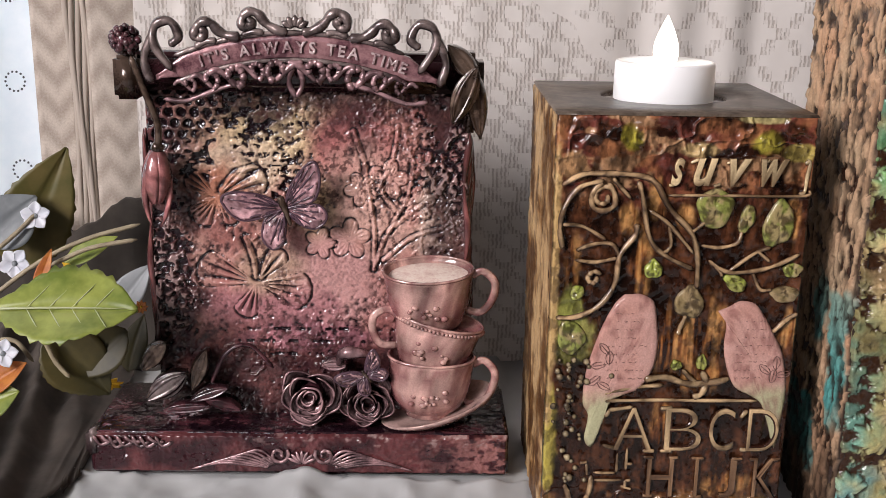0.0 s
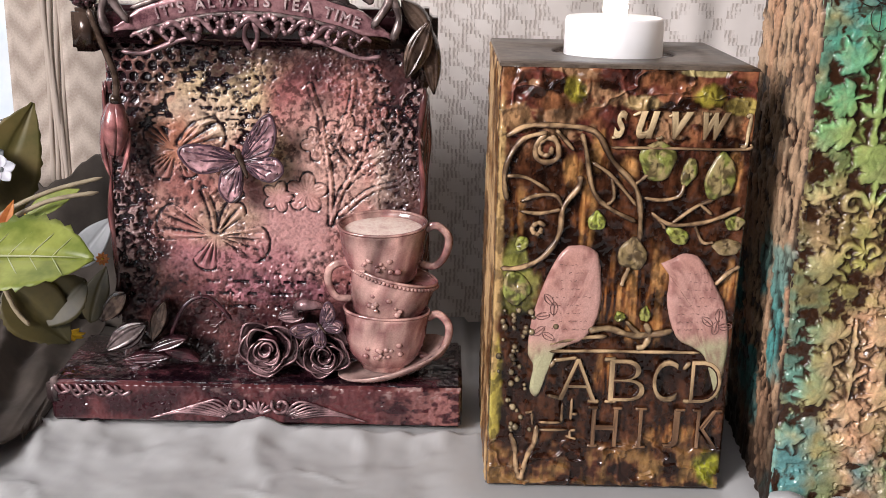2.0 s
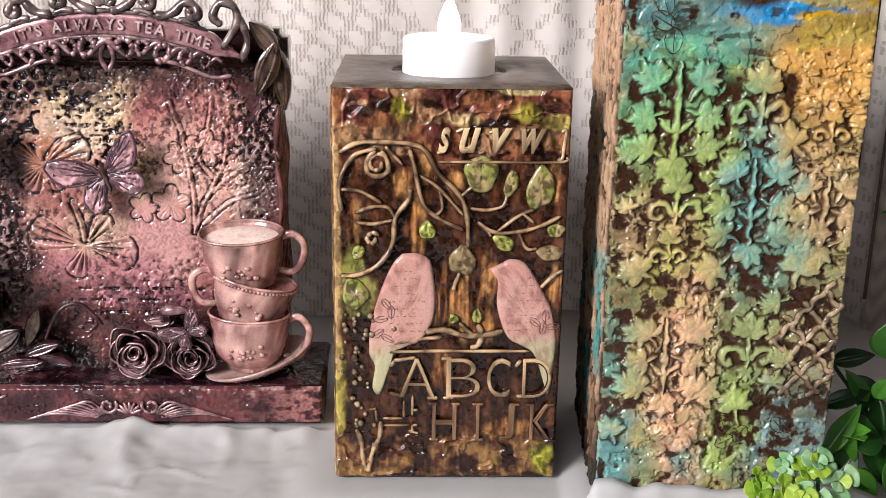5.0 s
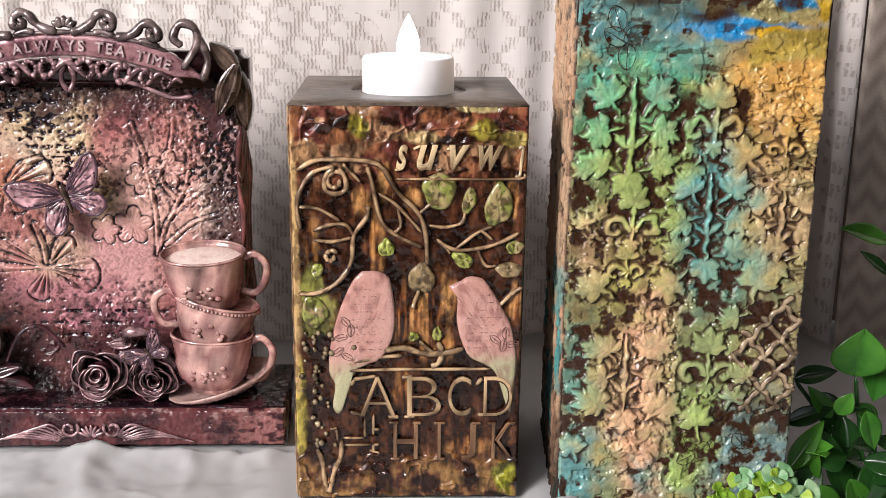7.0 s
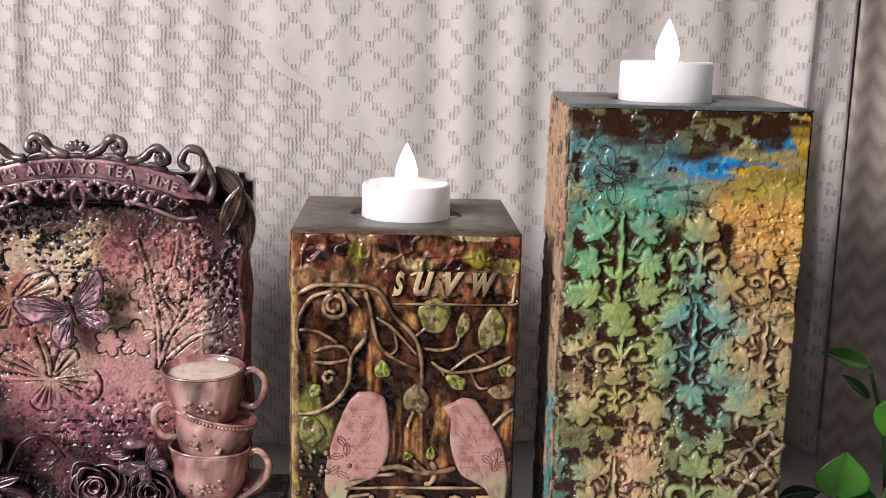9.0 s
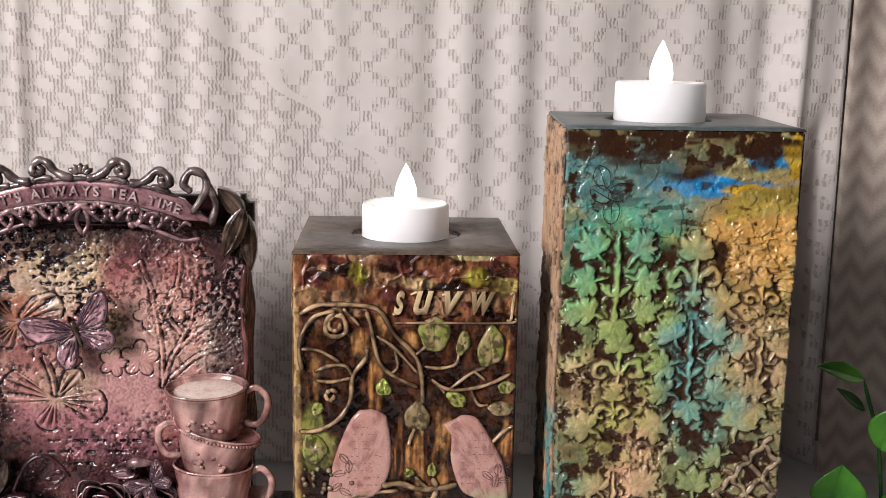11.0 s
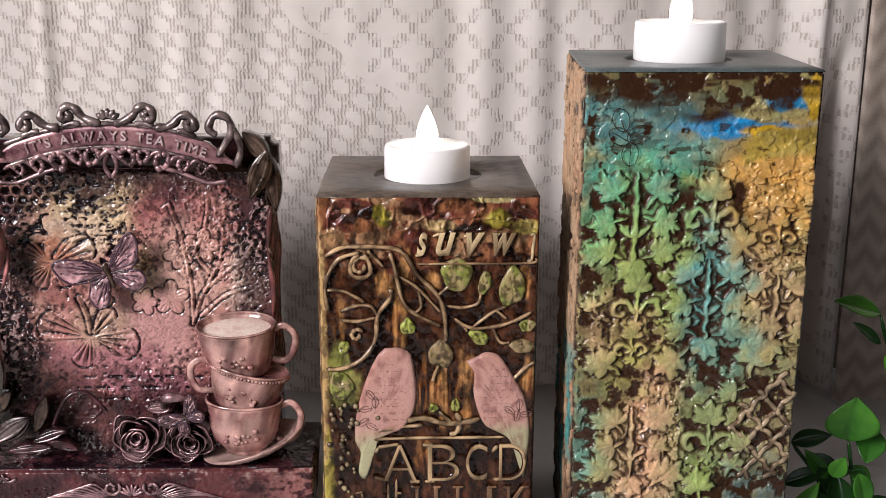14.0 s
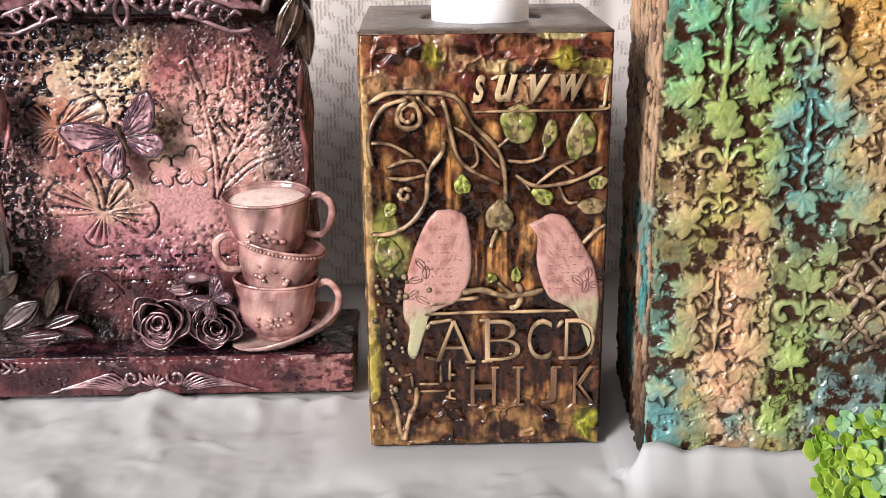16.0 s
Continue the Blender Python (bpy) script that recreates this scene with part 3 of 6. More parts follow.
for _z in range(70, 260, 7):
    part("stitch", tube([(12.5, 0, _z), (12.9, 0, _z + 2.2), (12.5, 0, _z + 4.5)], 0.45, 6), dot_mat, _emb)

# table cloth: one sheet, bunched up against the feet of the plaque and the tall block
_xs, _ys = np.arange(-0.50, 0.50, 0.0022), np.concatenate([np.arange(-0.285, -0.06, 0.0035), np.arange(-0.06, 0.09, 0.0016), np.arange(0.09, 0.235, 0.006)])
CX, CY = np.meshgrid(_xs, _ys)
mx_, my_ = CX * 1000, CY * 1000
wr = fbm(mx_ + 900, my_ + 900, 30, 21, 4) - 0.5
wr2 = fbm(mx_ * 1.0 + 900, my_ * 0.35 + 900, 14, 22, 3) - 0.5
wr3 = np.abs(fbm(mx_ * 0.8 + my_ * 0.5 + 1200, my_ * 0.7 - mx_ * 0.25 + 1200, 22, 25, 3) - 0.5)
CZ = -4.5 + 6 * wr + 1.6 * wr2 + 1.6 * np.exp(-wr3 / 0.02) * sm(0.42, 0.6, fbm(mx_ + 900, my_ + 900, 60, 26, 2))
# long drawn folds running towards the front
_run = mx_ + 0.35 * my_ + 30 * (fbm(mx_ + 900, my_ + 900, 55, 27, 2) - 0.5)
CZ = CZ + 3.0 * (1 - np.abs(np.sin(_run / 14.0))) ** 2 * sm(0.40, 0.58, fbm(mx_ + 900, my_ * 0.6 + 900, 34, 28, 3)) + 0.8 * (1 - np.abs(np.sin((mx_ * 0.5 - my_ + 40 * wr) / 11.0))) ** 4 * sm(0.46, 0.62, fbm(mx_ + 1500, my_ + 900, 40, 29, 3))
# flat where the bird block stands
flat = sm(26, 6, np.maximum(np.maximum(-mx_, mx_ - 90), np.maximum(-2 - my_, my_ - 95)))
CZ = CZ * (1 - flat) - 1.0 * flat
edge_l = 44.5 - 0.034 * (mx_ + 10)
crest = 3.5 + 8 * (fbm(mx_ + 900, mx_ * 0 + 5, 16, 23, 3) - 0.45) + 5.0 * np.exp(-((mx_ + 92) / 9) ** 2) + 2.5 * np.exp(-((mx_ + 75) / 12) ** 2)
crest = crest * sm(-8, -18, mx_)
dl = edge_l - my_
CZ = np.where((mx_ < 0) & (dl > 0), CZ + (crest + 2) * np.exp(-dl / 13), CZ)
CZ = np.where((mx_ < -5) & (dl <= 1.2), -1.0, CZ)
edge_t = -20.5 + 0.023 * (mx_ - 150)
inside = sm(94, 104, mx_) * sm(235, 205, mx_)
dt = edge_t - my_
scal = 9.5 + 5.5 * np.abs(np.sin(mx_ / 9.5)) * fbm(mx_ + 900, mx_ * 0 + 9, 20, 24, 2)
CZ = np.where((mx_ > 92) & (dt > 0), CZ + inside * (scal + 3) * np.exp(-dt / 9), CZ)
CZ = np.where((mx_ > 92) & (dt <= 0), np.where(mx_ < 206, 2.0 * sm(92, 102, mx_), CZ), CZ)
sheet("lace_tablecloth", np.stack([CX, CY, np.maximum(CZ, -10.5) * MM], 2), np.stack([CX, CY], 2), table_lace, "crumpled greyish-white lace cloth under the blocks", "tablecloth")

# ---- the tall block ----
tall = thing("tall_candle_block", pose(0.1500, -0.0165, 0.0006, 0, 0, 0.6), "tall wooden candle block with teal, green and ochre leaf relief", "candle holder", "decorated candle blocks")
TH = 213.0


def tall_colour(u, v):
    n1, n2, n3 = fbm(u + 300, v + 300, 16, 31, 3), fbm(u + 300, v + 300, 7, 32, 3), fbm(u + 300, v * 2.2 + 300, 9, 33, 3)
    q = n1 - 0.5
    c = mix((0.24, 0.29, 0.14), (0.33, 0.29, 0.12), sm(0.4, 0.6, n2))
    def spot(cu, cv, ru, rv, col, hard=0.6):
        nonlocal c
        d = np.hypot((u - cu) / ru, (v - cv) / rv) + 1.9 * q + 1.1 * (n2 - 0.5)
        c = mix(c, col, sm(1 + hard, 1 - hard, d))
    teal, sea, aqua, blue = (0.09, 0.25, 0.21), (0.14, 0.34, 0.27), (0.12, 0.34, 0.34), (0.02, 0.25, 0.48)
    lime, ochre, sand, peach, slate = (0.29, 0.40, 0.11), (0.60, 0.33, 0.075), (0.48, 0.33, 0.17), (0.58, 0.34, 0.20), (0.14, 0.24, 0.24)
    spot(-25, 192, 30, 14, slate)
    spot(-28, 168, 28, 18, (0.08, 0.34, 0.28))
    spot(-24, 150, 26, 22, (0.14, 0.42, 0.19))
    spot(-12, 128, 27, 26, lime)
    spot(34, 165, 20, 40, ochre)
    spot(32, 125, 18, 26, sand)
    spot(5, 112, 11, 30, (0.08, 0.33, 0.33))
    spot(14, 100, 14, 24, sea)
    spot(-36, 108, 13, 16, sand)
    spot(-22, 95, 16, 18, (0.42, 0.40, 0.10))
    spot(-16, 52, 15, 46, peach)
    spot(-44, 60, 7, 30, sea)
    spot(-40, 18, 14, 18, aqua)
    spot(14, 62, 17, 28, (0.28, 0.36, 0.14))
    spot(36, 74, 14, 22, (0.40, 0.35, 0.17))
    spot(26, 24, 26, 20, slate)
    spot(6, 30, 9, 18, lime)
    c = c * 0.93 + 0.15 * c.mean(-1, keepdims=True) * np.array((1.15, 1.0, 0.7))
    spot(14, 192, 26, 4.5, (0.02, 0.27, 0.55), 0.25)
    spot(30, 200, 18, 5, (0.02, 0.27, 0.50), 0.25)
    spot(41, 203, 4, 9, (0.50, 0.33, 0.04), 0.25)
    spot(24, 190, 9, 3.5, (0.68, 0.42, 0.02), 0.25)
    spot(36, 186, 18, 6, (0.42, 0.31, 0.07), 0.25)
    spot(-30, 197, 22, 9, (0.12, 0.26, 0.25))
    fleck = sm(0.5, 0.62, fbm(u + 300, v + 300, 2.6, 34, 3))
    c = mix(c, (0.46, 0.42, 0.22), 0.16 * fleck)
    return np.clip(c * (0.50 + 0.95 * n3[..., None]), 0, 0.8)


def lobe(U, V, H, p0, p1, wide):
    """Raises one pointed lobe from p0 to p1 on the field H (a distance inside the outline, in millimetres)."""
    p0, p1 = np.asarray(p0, float), np.asarray(p1, float)
    ln = float(np.hypot(*(p1 - p0)))
    m, R = (p0 + p1) / 2, ln * 0.5 + wide + 2
    j = np.nonzero((np.abs(U - m[0]) < R) & (np.abs(V - m[1]) < R))
    du, dv = U[j] - p0[0], V[j] - p0[1]
    ax = (p1 - p0) / ln
    t = (du * ax[0] + dv * ax[1]) / ln
    q = np.abs(du * -ax[1] + dv * ax[0])
    w = wide * (np.clip(t + 0.06, 0, 1) ** 0.6) * (np.clip(1 - t, 0, 1) ** 0.75) * 1.9
    H[j] = np.maximum(H[j], np.where((t > -0.06) & (t < 1), w - q, -3.0))


def oak(U, V, H, c, turn, r, wide=0.26):
    """A broad cut leaf of five pointed lobes, each with a notched side, on a short stalk; turn in degrees from straight up."""
    def way(a):
        return np.array((-math.sin(a), math.cos(a)))
    c, t, r = np.asarray(c, float), radians(turn), r * 1.16
    lobe(U, V, H, c + way(t) * r * 0.2, c - way(t) * r * 0.75, r * 0.11)
    for a, ln in ((0, 1.0), (0.72, 0.88), (-0.72, 0.84), (1.5, 0.66), (-1.5, 0.70)):
        tip = c + way(t + a) * r * ln
        lobe(U, V, H, c, tip, r * wide)
        for sd in (-1, 1):
            o = c + way(t + a) * r * ln * 0.42
            lobe(U, V, H, o, o + way(t + a + sd * 0.75) * r * ln * 0.42, r * 0.10)


def scroll_line(U, V, H, pts, r):
    m = np.mean(pts, 0)
    R = np.max(np.abs(pts - m)) + 3
    j = np.nonzero((np.abs(U - m[0]) < R) & (np.abs(V - m[1]) < R))
    d = np.min(np.hypot(U[j][:, None] - pts[None, :, 0], V[j][:, None] - pts[None, :, 1]), 1)
    H[j] = np.maximum(H[j], r - d)


def damask(U, V):
    U2 = U + 2.4 * (fbm(U + 300, V + 300, 3.0, 141, 2) - 0.5)
    V2 = V + 2.4 * (fbm(U + 300, V + 300, 3.0, 142, 2) - 0.5)
    H = np.full(U.shape, -3.0)
    # palmettes: a stalk with mirrored pairs of leaves
    for cu, cv, k in ((-25.0, 157, 1.0), (5.5, 124, 0.95), (33.0, 120, 0.8), (-22.0, 62, 0.9)):
        lobe(U2, V2, H, (cu, cv + 14 * k), (cu, cv - 26 * k), 1.3 * k)
        oak(U2, V2, H, (cu, cv - 20 * k), 180, 8.0 * k, 0.3)
        for sd in (-1, 1):
            oak(U2, V2, H, (cu + sd * 8.0 * k, cv + 9 * k), -sd * 35, 8.8 * k)
            oak(U2, V2, H, (cu + sd * 9.5 * k, cv - 2.5 * k), -sd * 105, 8.2 * k)
            oak(U2, V2, H, (cu + sd * 9.5 * k, cv - 15 * k), -sd * 70, 8.0 * k)
            lobe(U2, V2, H, (cu, cv - 9 * k), (cu + sd * 6 * k, cv - 4 * k), 1.3 * k)
    # fleurs: a trefoil over two rolled scrolls
    for cu, cv, k in ((-22.5, 125, 0.9), (5.5, 162, 0.95), (32.0, 152, 0.6), (9.5, 68, 0.95), (-24.0, 106, 0.62)):
        oak(U2, V2, H, (cu, cv + 3 * k), 0, 9.0 * k, 0.3)
        lobe(U2, V2, H, (cu, cv + 4 * k), (cu, cv - 17 * k), 1.2 * k)
        oak(U2, V2, H, (cu, cv - 13 * k), 180, 5.0 * k, 0.3)
        for sd in (-1, 1):
            w = np.linspace(0, 5.0, 30)
            rr = 5.2 * (1 - 0.13 * w)
            scroll_line(U2, V2, H, np.array([(cu + sd * k * (7.0 - q * math.cos(x)), cv + k * (-7.5 + q * math.sin(x))) for q, x in zip(rr, w)]), 1.35 * k)
    # single leaves between them
    for cu, cv, turn, r in ((18, 144, 50, 9.5), (26, 97, -10, 10.5), (31, 110, 20, 7), (-34, 95, 60, 9), (-6, 98, 130, 9.5), (-1, 141, 160, 6), (-40, 141, 80, 6.5), (-31, 71, 75, 8), (-12, 72, -60, 8.5), (-33, 49, 60, 9), (-8, 46, -50, 9), (7, 40, 10, 9), (20, 50, -20, 6.5), (-40, 120, 30, 5.5), (19, 84, 100, 7), (-41, 30, 20, 7), (24, 60, 40, 7)):
        oak(U2, V2, H, (cu, cv), turn, r)
    H = H + 0.2
    return H


def tall_height(U, V):
    global _inside
    _inside = damask(U, V)
    calm = sm(-1.5, 0.4, _inside)
    return ground_height(U, V) * (1 - 0.8 * calm) * (1 - 0.5 * sm(166, 178, V - 0.12 * U)) - 0.25 * (1 - calm) + 1.55 * sm(-0.30, 0.75, _inside) + 0.25 * sm(0.8, 2.2, _inside)


def ground_height(U, V):
    h = 0.9 * (fbm(U + 300, V + 300, 5, 41, 4) - 0.5) + 0.5 * (fbm(U + 300, V + 300, 1.6, 42, 2) - 0.5)
    rows = sm(0.52, 0.62, fbm(U + 300, V * 3.0 + 300, 5.5, 43, 3))
    side = sm(14, 26, U + 6 * (fbm(U, V + 500, 9, 44, 2) - 0.5)) * sm(92, 106, V) * sm(182, 168, V)
    side = np.maximum(side, sm(-28, -38, U) * sm(96, 104, V) * sm(128, 118, V))
    crust = sm(30, 20, np.hypot((U + 14) * 1.8, (V - 50) * 0.62)) * sm(0.46, 0.56, fbm(U + 300, V + 300, 3.4, 45, 3))
    return h + 1.3 * rows * side + 1.3 * crust + 0.9 * sm(0.49, 0.57, fbm(U + 300, V + 300, 4.5, 46, 4))


_sh = relief(-46.4, 44.6, 0.5, TH - 0.3, 0.34, tall_height)
_U, _V, _H = _sh[2:]
_low = fbm(_U + 300, _V + 300, 4.5, 46, 4)
_raised = np.maximum(sm(0.15, 0.75, _H) * 0.8, sm(0.0, 0.7, _inside))
_topband = sm(196, 206, _V + 7 * (fbm(_U * 0.5 + 300, _V + 300, 8, 47, 3) - 0.5) * 2 - 0.25 * np.abs(_U - 4) + 6)
_plainz = sm(164, 174, _V) * (1 - _topband)
_zone = np.maximum(sm(14, 24, _U + 8 * (_low - 0.5)) * sm(112, 126, _V), np.maximum(sm(30, 20, np.hypot((_U + 16) * 1.6, (_V - 48) * 0.62)), sm(40, 22, _V)))
_show = np.clip(np.maximum(_raised, np.maximum(_plainz * sm(0.25, 0.33, _low) * (1 - 0.75 * sm(0.60, 0.66, fbm(_U * 0.5 + 300, _V * 1.4 + 300, 4, 49, 4))), sm(0.44 - 0.12 * _zone, 0.54 - 0.12 * _zone, _low) * (0.58 + 0.40 * _zone))), 0, 1)
_show = np.maximum(_show, sm(26, 22, np.hypot((_U - 32) * 1.0, (_V - 18) * 1.3)) * sm(0.35, 0.45, _low))
_show = _show * (1 - 0.82 * sm(-1.8, -0.7, _inside) * sm(0.45, -0.25, _inside))
_show = _show * (1 - _topband * sm(0.60, 0.48, fbm(_U * 0.45 + 300, _V * 1.6 + 300, 9, 48, 3)))
_tc = tall_colour(_U, _V)
# Dry-brushed leaf tops: a highlight painted into the colour.
_tc = mix(_tc, _tc * 0.95 + np.array((0.06, 0.055, 0.03)), 0.9 * sm(0.3, 1.6, _inside))
relief_part("front_panel", _sh, mix((0.05, 0.023, 0.012), _tc, _show), paint_mat, tall, "crusted relief panel in teal, green and ochre")

# crusty left side, and the plain body
_sh = relief(-87, 0, 0.5, TH - 0.3, 0.7, lambda U, V: 1.6 * (fbm(U + 300, V + 300, 6, 51, 4) - 0.5) + 1.0 * sm(0.5, 0.65, fbm(U * 2 + 300, V + 300, 5, 52, 3)))
_c = mix(mix((0.50, 0.28, 0.17), (0.42, 0.33, 0.22), fbm(_sh[2] + 300, _sh[3] + 300, 20, 53)), (0.10, 0.30, 0.28), sm(0.52, 0.62, fbm(_sh[2] + 300, _sh[3] + 300, 24, 54)) * sm(150, 60, _sh[3]))
# Neighbouring block's shadow painted in: dark low down, and dark in the hollows.
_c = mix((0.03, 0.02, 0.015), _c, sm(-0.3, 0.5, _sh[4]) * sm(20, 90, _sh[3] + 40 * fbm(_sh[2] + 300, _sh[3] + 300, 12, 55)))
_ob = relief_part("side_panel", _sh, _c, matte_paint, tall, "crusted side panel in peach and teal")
_ob.matrix_basis = pose(-0.0466, 0.0003, 0, 0, 0, -94.1)


def raked(geo, k=0.072):
    """The block is not quite square: its back stands a little to the right of its front."""
    v = np.array(geo[0], float)
    v[:, 0] += k * np.maximum(v[:, 1], 0)
    return v, geo[1]


part("body", raked(box(-46.4, 44.6, 0.6, 87, 0, TH - 0.9, 0.8)), brown_mat, tall)


def top_plate(x0, x1, y0, y1, z0, z1, c, r, seg=40):
    """A plate with a round recess."""
    a = np.linspace(0, 2 * np.pi, seg, endpoint=False) + np.pi / 4
    rim = []
    for t in a:
        k = 1 / max(abs(np.cos(t)), abs(np.sin(t)))
        px, py = np.cos(t) * k, np.sin(t) * k
        rim.append(((x0 + x1) / 2 + px * (x1 - x0) / 2, (y0 + y1) / 2 + py * (y1 - y0) / 2))
    rim = np.array(rim)
    hole = np.stack([c[0] + r * np.cos(a), c[1] + r * np.sin(a)], 1)
    mid = (rim + (rim - rim.mean(0)) * -0.012)
    rings = [np.c_[rim, np.full(seg, z0)], np.c_[rim, np.full(seg, z1 - 0.8)], np.c_[mid, np.full(seg, z1)], np.c_[c + (hole - c) * 1.02, np.full(seg, z1)], np.c_[hole, np.full(seg, z1 - 0.6)], np.c_[hole, np.full(seg, z1 - 9)], np.c_[c + (hole - c) * 0.02, np.full(seg, z1 - 9)]]
    v = np.vstack(rings)
    f = [(i * seg + j, i * seg + (j + 1) % seg, (i + 1) * seg + (j + 1) % seg, (i + 1) * seg + j) for i in range(len(rings) - 1) for j in range(seg)]
    return v, f


part("top_plate", raked(top_plate(-46.4, 44.6, -0.3, 87.3, TH - 0.9, TH, np.array((-3.6, 46.5)), 22.5)), top_tall, tall, "slate-grey top with a round recess")


def curl(c, r, s, turns=1.1, n=26, start=0.0):
    t = np.linspace(0, turns * 2 * np.pi, n)
    rr = r * (1 - 0.75 * t / t[-1])
    return np.stack([c[0] + s * rr * np.cos(t + start), c[1] + rr * np.sin(t + start)], 1)


def painted_stroke(name, parent, uv, r, w, colour, n=6):
    g = stroke(uv, r, w, n)
    part(name, g, paint_mat, parent, cols=colour(g[0][:, 0], g[0][:, 2]))


# trellis in the lower right
trellis_mat = aged("trellis_silver", (0.5, 0.4, 0.3), (0.1, 0.06, 0.04))
PAINTED_SHADING["trellis_silver"] = ((0.36, 0.28, 0.18), (0.045, 0.02, 0.011), 0.5, 1.0, paint_mat)
for _v0 in (26, 39.5, 53, 66.5, 80):
    for _sgn in (1, -1):
        _pts = [(u, _v0 + (u - 18) * 1.15 if _sgn > 0 else _v0 + 30 - (u - 18) * 1.15) for u in np.linspace(18, 44, 22)]
        _pts = [(q[0] + 0.5 * math.sin(q[1] * 1.1), q[1] + 0.5 * math.cos(q[0] * 1.3)) for q in _pts]
        _pts = [q for q in _pts if 46 < q[1] + 0.1 * (44 - q[0]) and q[1] < 94 - 0.6 * (44 - q[0])]
        if len(_pts) > 2:
            part("trellis_bar", stroke(_pts, 1.25, 0.6, 4), trellis_mat, tall)


# dark stamped leaf prints
line_mat = plain("faded_ink", (0.13, 0.06, 0.05), (0.24, 0.12, 0.10), 0.5, 300)


def stamp_leaf(parent, c, rx, ry, turn, w=1.0):
    o = np.vstack([oval(c, rx, ry, turn, 20, 0.3, 0.02), oval(c, rx, ry, turn, 20, 0.3, 0.02)[:1]])
    ink = brown_mat if w < 1.2 else line_mat
    part("stamped_leaf", stroke(o, 0.15, w, 2, 0.5, 6), ink, parent)
    t = radians(turn)
    d = np.array((-np.sin(t), np.cos(t)))
    part("stamped_leaf", stroke([np.array(c) - d * ry * 1.3, np.array(c), np.array(c) + d * ry * 0.8], 0.14, w, 4, 0.5, 6), ink, parent)


for _c, _t in (((-32.3, 194.3), 20), ((-25.6, 188.5), 120), ((-32.6, 187.9), 60), ((-28.3, 181.2), 0)):
    stamp_leaf(tall, _c, 3.2, 4.6, _t)
for _c, _t in (((2.6, 33.1), 20), ((9.8, 28.8), 150), ((3.7, 25.5), 120), ((24.3, 32.7), 40), ((27.0, 26.8), 80)):
    stamp_leaf(tall, _c, 2.8, 3.8, _t)


# ---- the block with the two perched silhouettes ----
bird = thing("bird_candle_block", pose(0, 0, 0), "dark brown wooden candle block with vine and silhouette relief", "candle holder", "decorated candle blocks")
BH = 162.0
VINES = [
    ([(2.7, 136.7), (9.2, 140.3), (17.6, 141.1), (30.2, 140.2), (35.5, 137.5), (40.7, 128.9), (48.9, 120.1), (51.7, 111.3), (52.2, 99.6)], 1.25),
    ([(17.4, 138.6), (9.1, 136.0), (4.2, 129.1), (2.8, 121.5), (4.0, 113.7)], 1.15),
    ([(3.2, 122.7), (10.3, 122.2), (19.4, 117.2)], 0.9),
    ([(29.2, 138.6), (31.2, 132.2), (34.5, 117.9), (41.0, 111.4), (50.7, 106.8)], 1.1),
    ([(33.4, 128.3), (40.7, 123.3), (50.6, 112.3)], 0.95),
    ([(29.6, 123.4), (29.2, 119.0), (24.2, 111.5), (23.1, 101.3), (18.1, 93.3), (10.3, 88.8), (2.6, 88.4)], 1.2),
    ([(8.6, 109.9), (16.0, 109.2), (23.6, 110.8)], 0.95),
    ([(8.7, 113.3), (14.0, 115.5), (21.0, 115.9), (24.2, 111.5)], 0.95),
    ([(20.2, 139.6), (23.0, 136.4), (27.0, 132.2)], 0.9),
    ([(52.6, 115.7), (59.2, 115.0), (65.1, 116.7), (66.6, 121.0)], 0.9),
    ([(55.6, 110.0), (62.7, 106.1), (71.3, 106.5), (79.9, 108.8), (87.7, 113.1)], 1.0),
    ([(62.7, 106.1), (71.1, 112.6), (77.4, 115.5)], 0.85),
    ([(71.3, 106.5), (74.8, 99.8), (79.1, 99.8)], 0.85),
    ([(72.1, 114.3), (77.6, 109.8)], 0.8),
    ([(80.7, 83.7), (84.7, 87.8), (89.2, 91.1)], 1.1),
    ([(48.3, 120.1), (51.3, 122.2), (53.7, 124.5)], 0.8),
    ([(39.7, 133.6), (52.8, 133.7), (85.5, 133.9), (89.0, 136.0)], 0.7),
    ([(55.6, 110.4), (59.3, 107.0), (61.0, 104.4)], 0.8),
    ([(40.7, 123.3), (42.0, 115.6), (39.2, 112.4)], 0.8),
]
LOOPS = [((17.5, 132.5), 4.3), ((15.5, 103.0), 2.9)]


def bird_height(U, V):
    h = 1.3 * (fbm(U + 300, V * 0.55 + 300, 6, 61, 4) - 0.5) + 0.7 * (fbm(U + 300, V * 0.7 + 300, 1.8, 62, 2) - 0.5)
    crease = np.abs(fbm(U + 300, V + 300, 17, 63, 3) - 0.5)
    top = sm(132, 140, V)
    h = h + 0.9 * (1 - sm(0.0, 0.05, crease)) * np.maximum(top, sm(26, 14, V))
    ridge = np.abs(fbm(U * 0.7 + 300, V * 1.3 + 300, 11, 75, 3) - 0.5)
    h = h + 1.2 * np.exp(-(ridge / 0.018) ** 2) * np.maximum(sm(24, 16, V), sm(146, 150, V))
    return h + 0.5 * sm(5, 2, np.minimum(U, 90 - U))


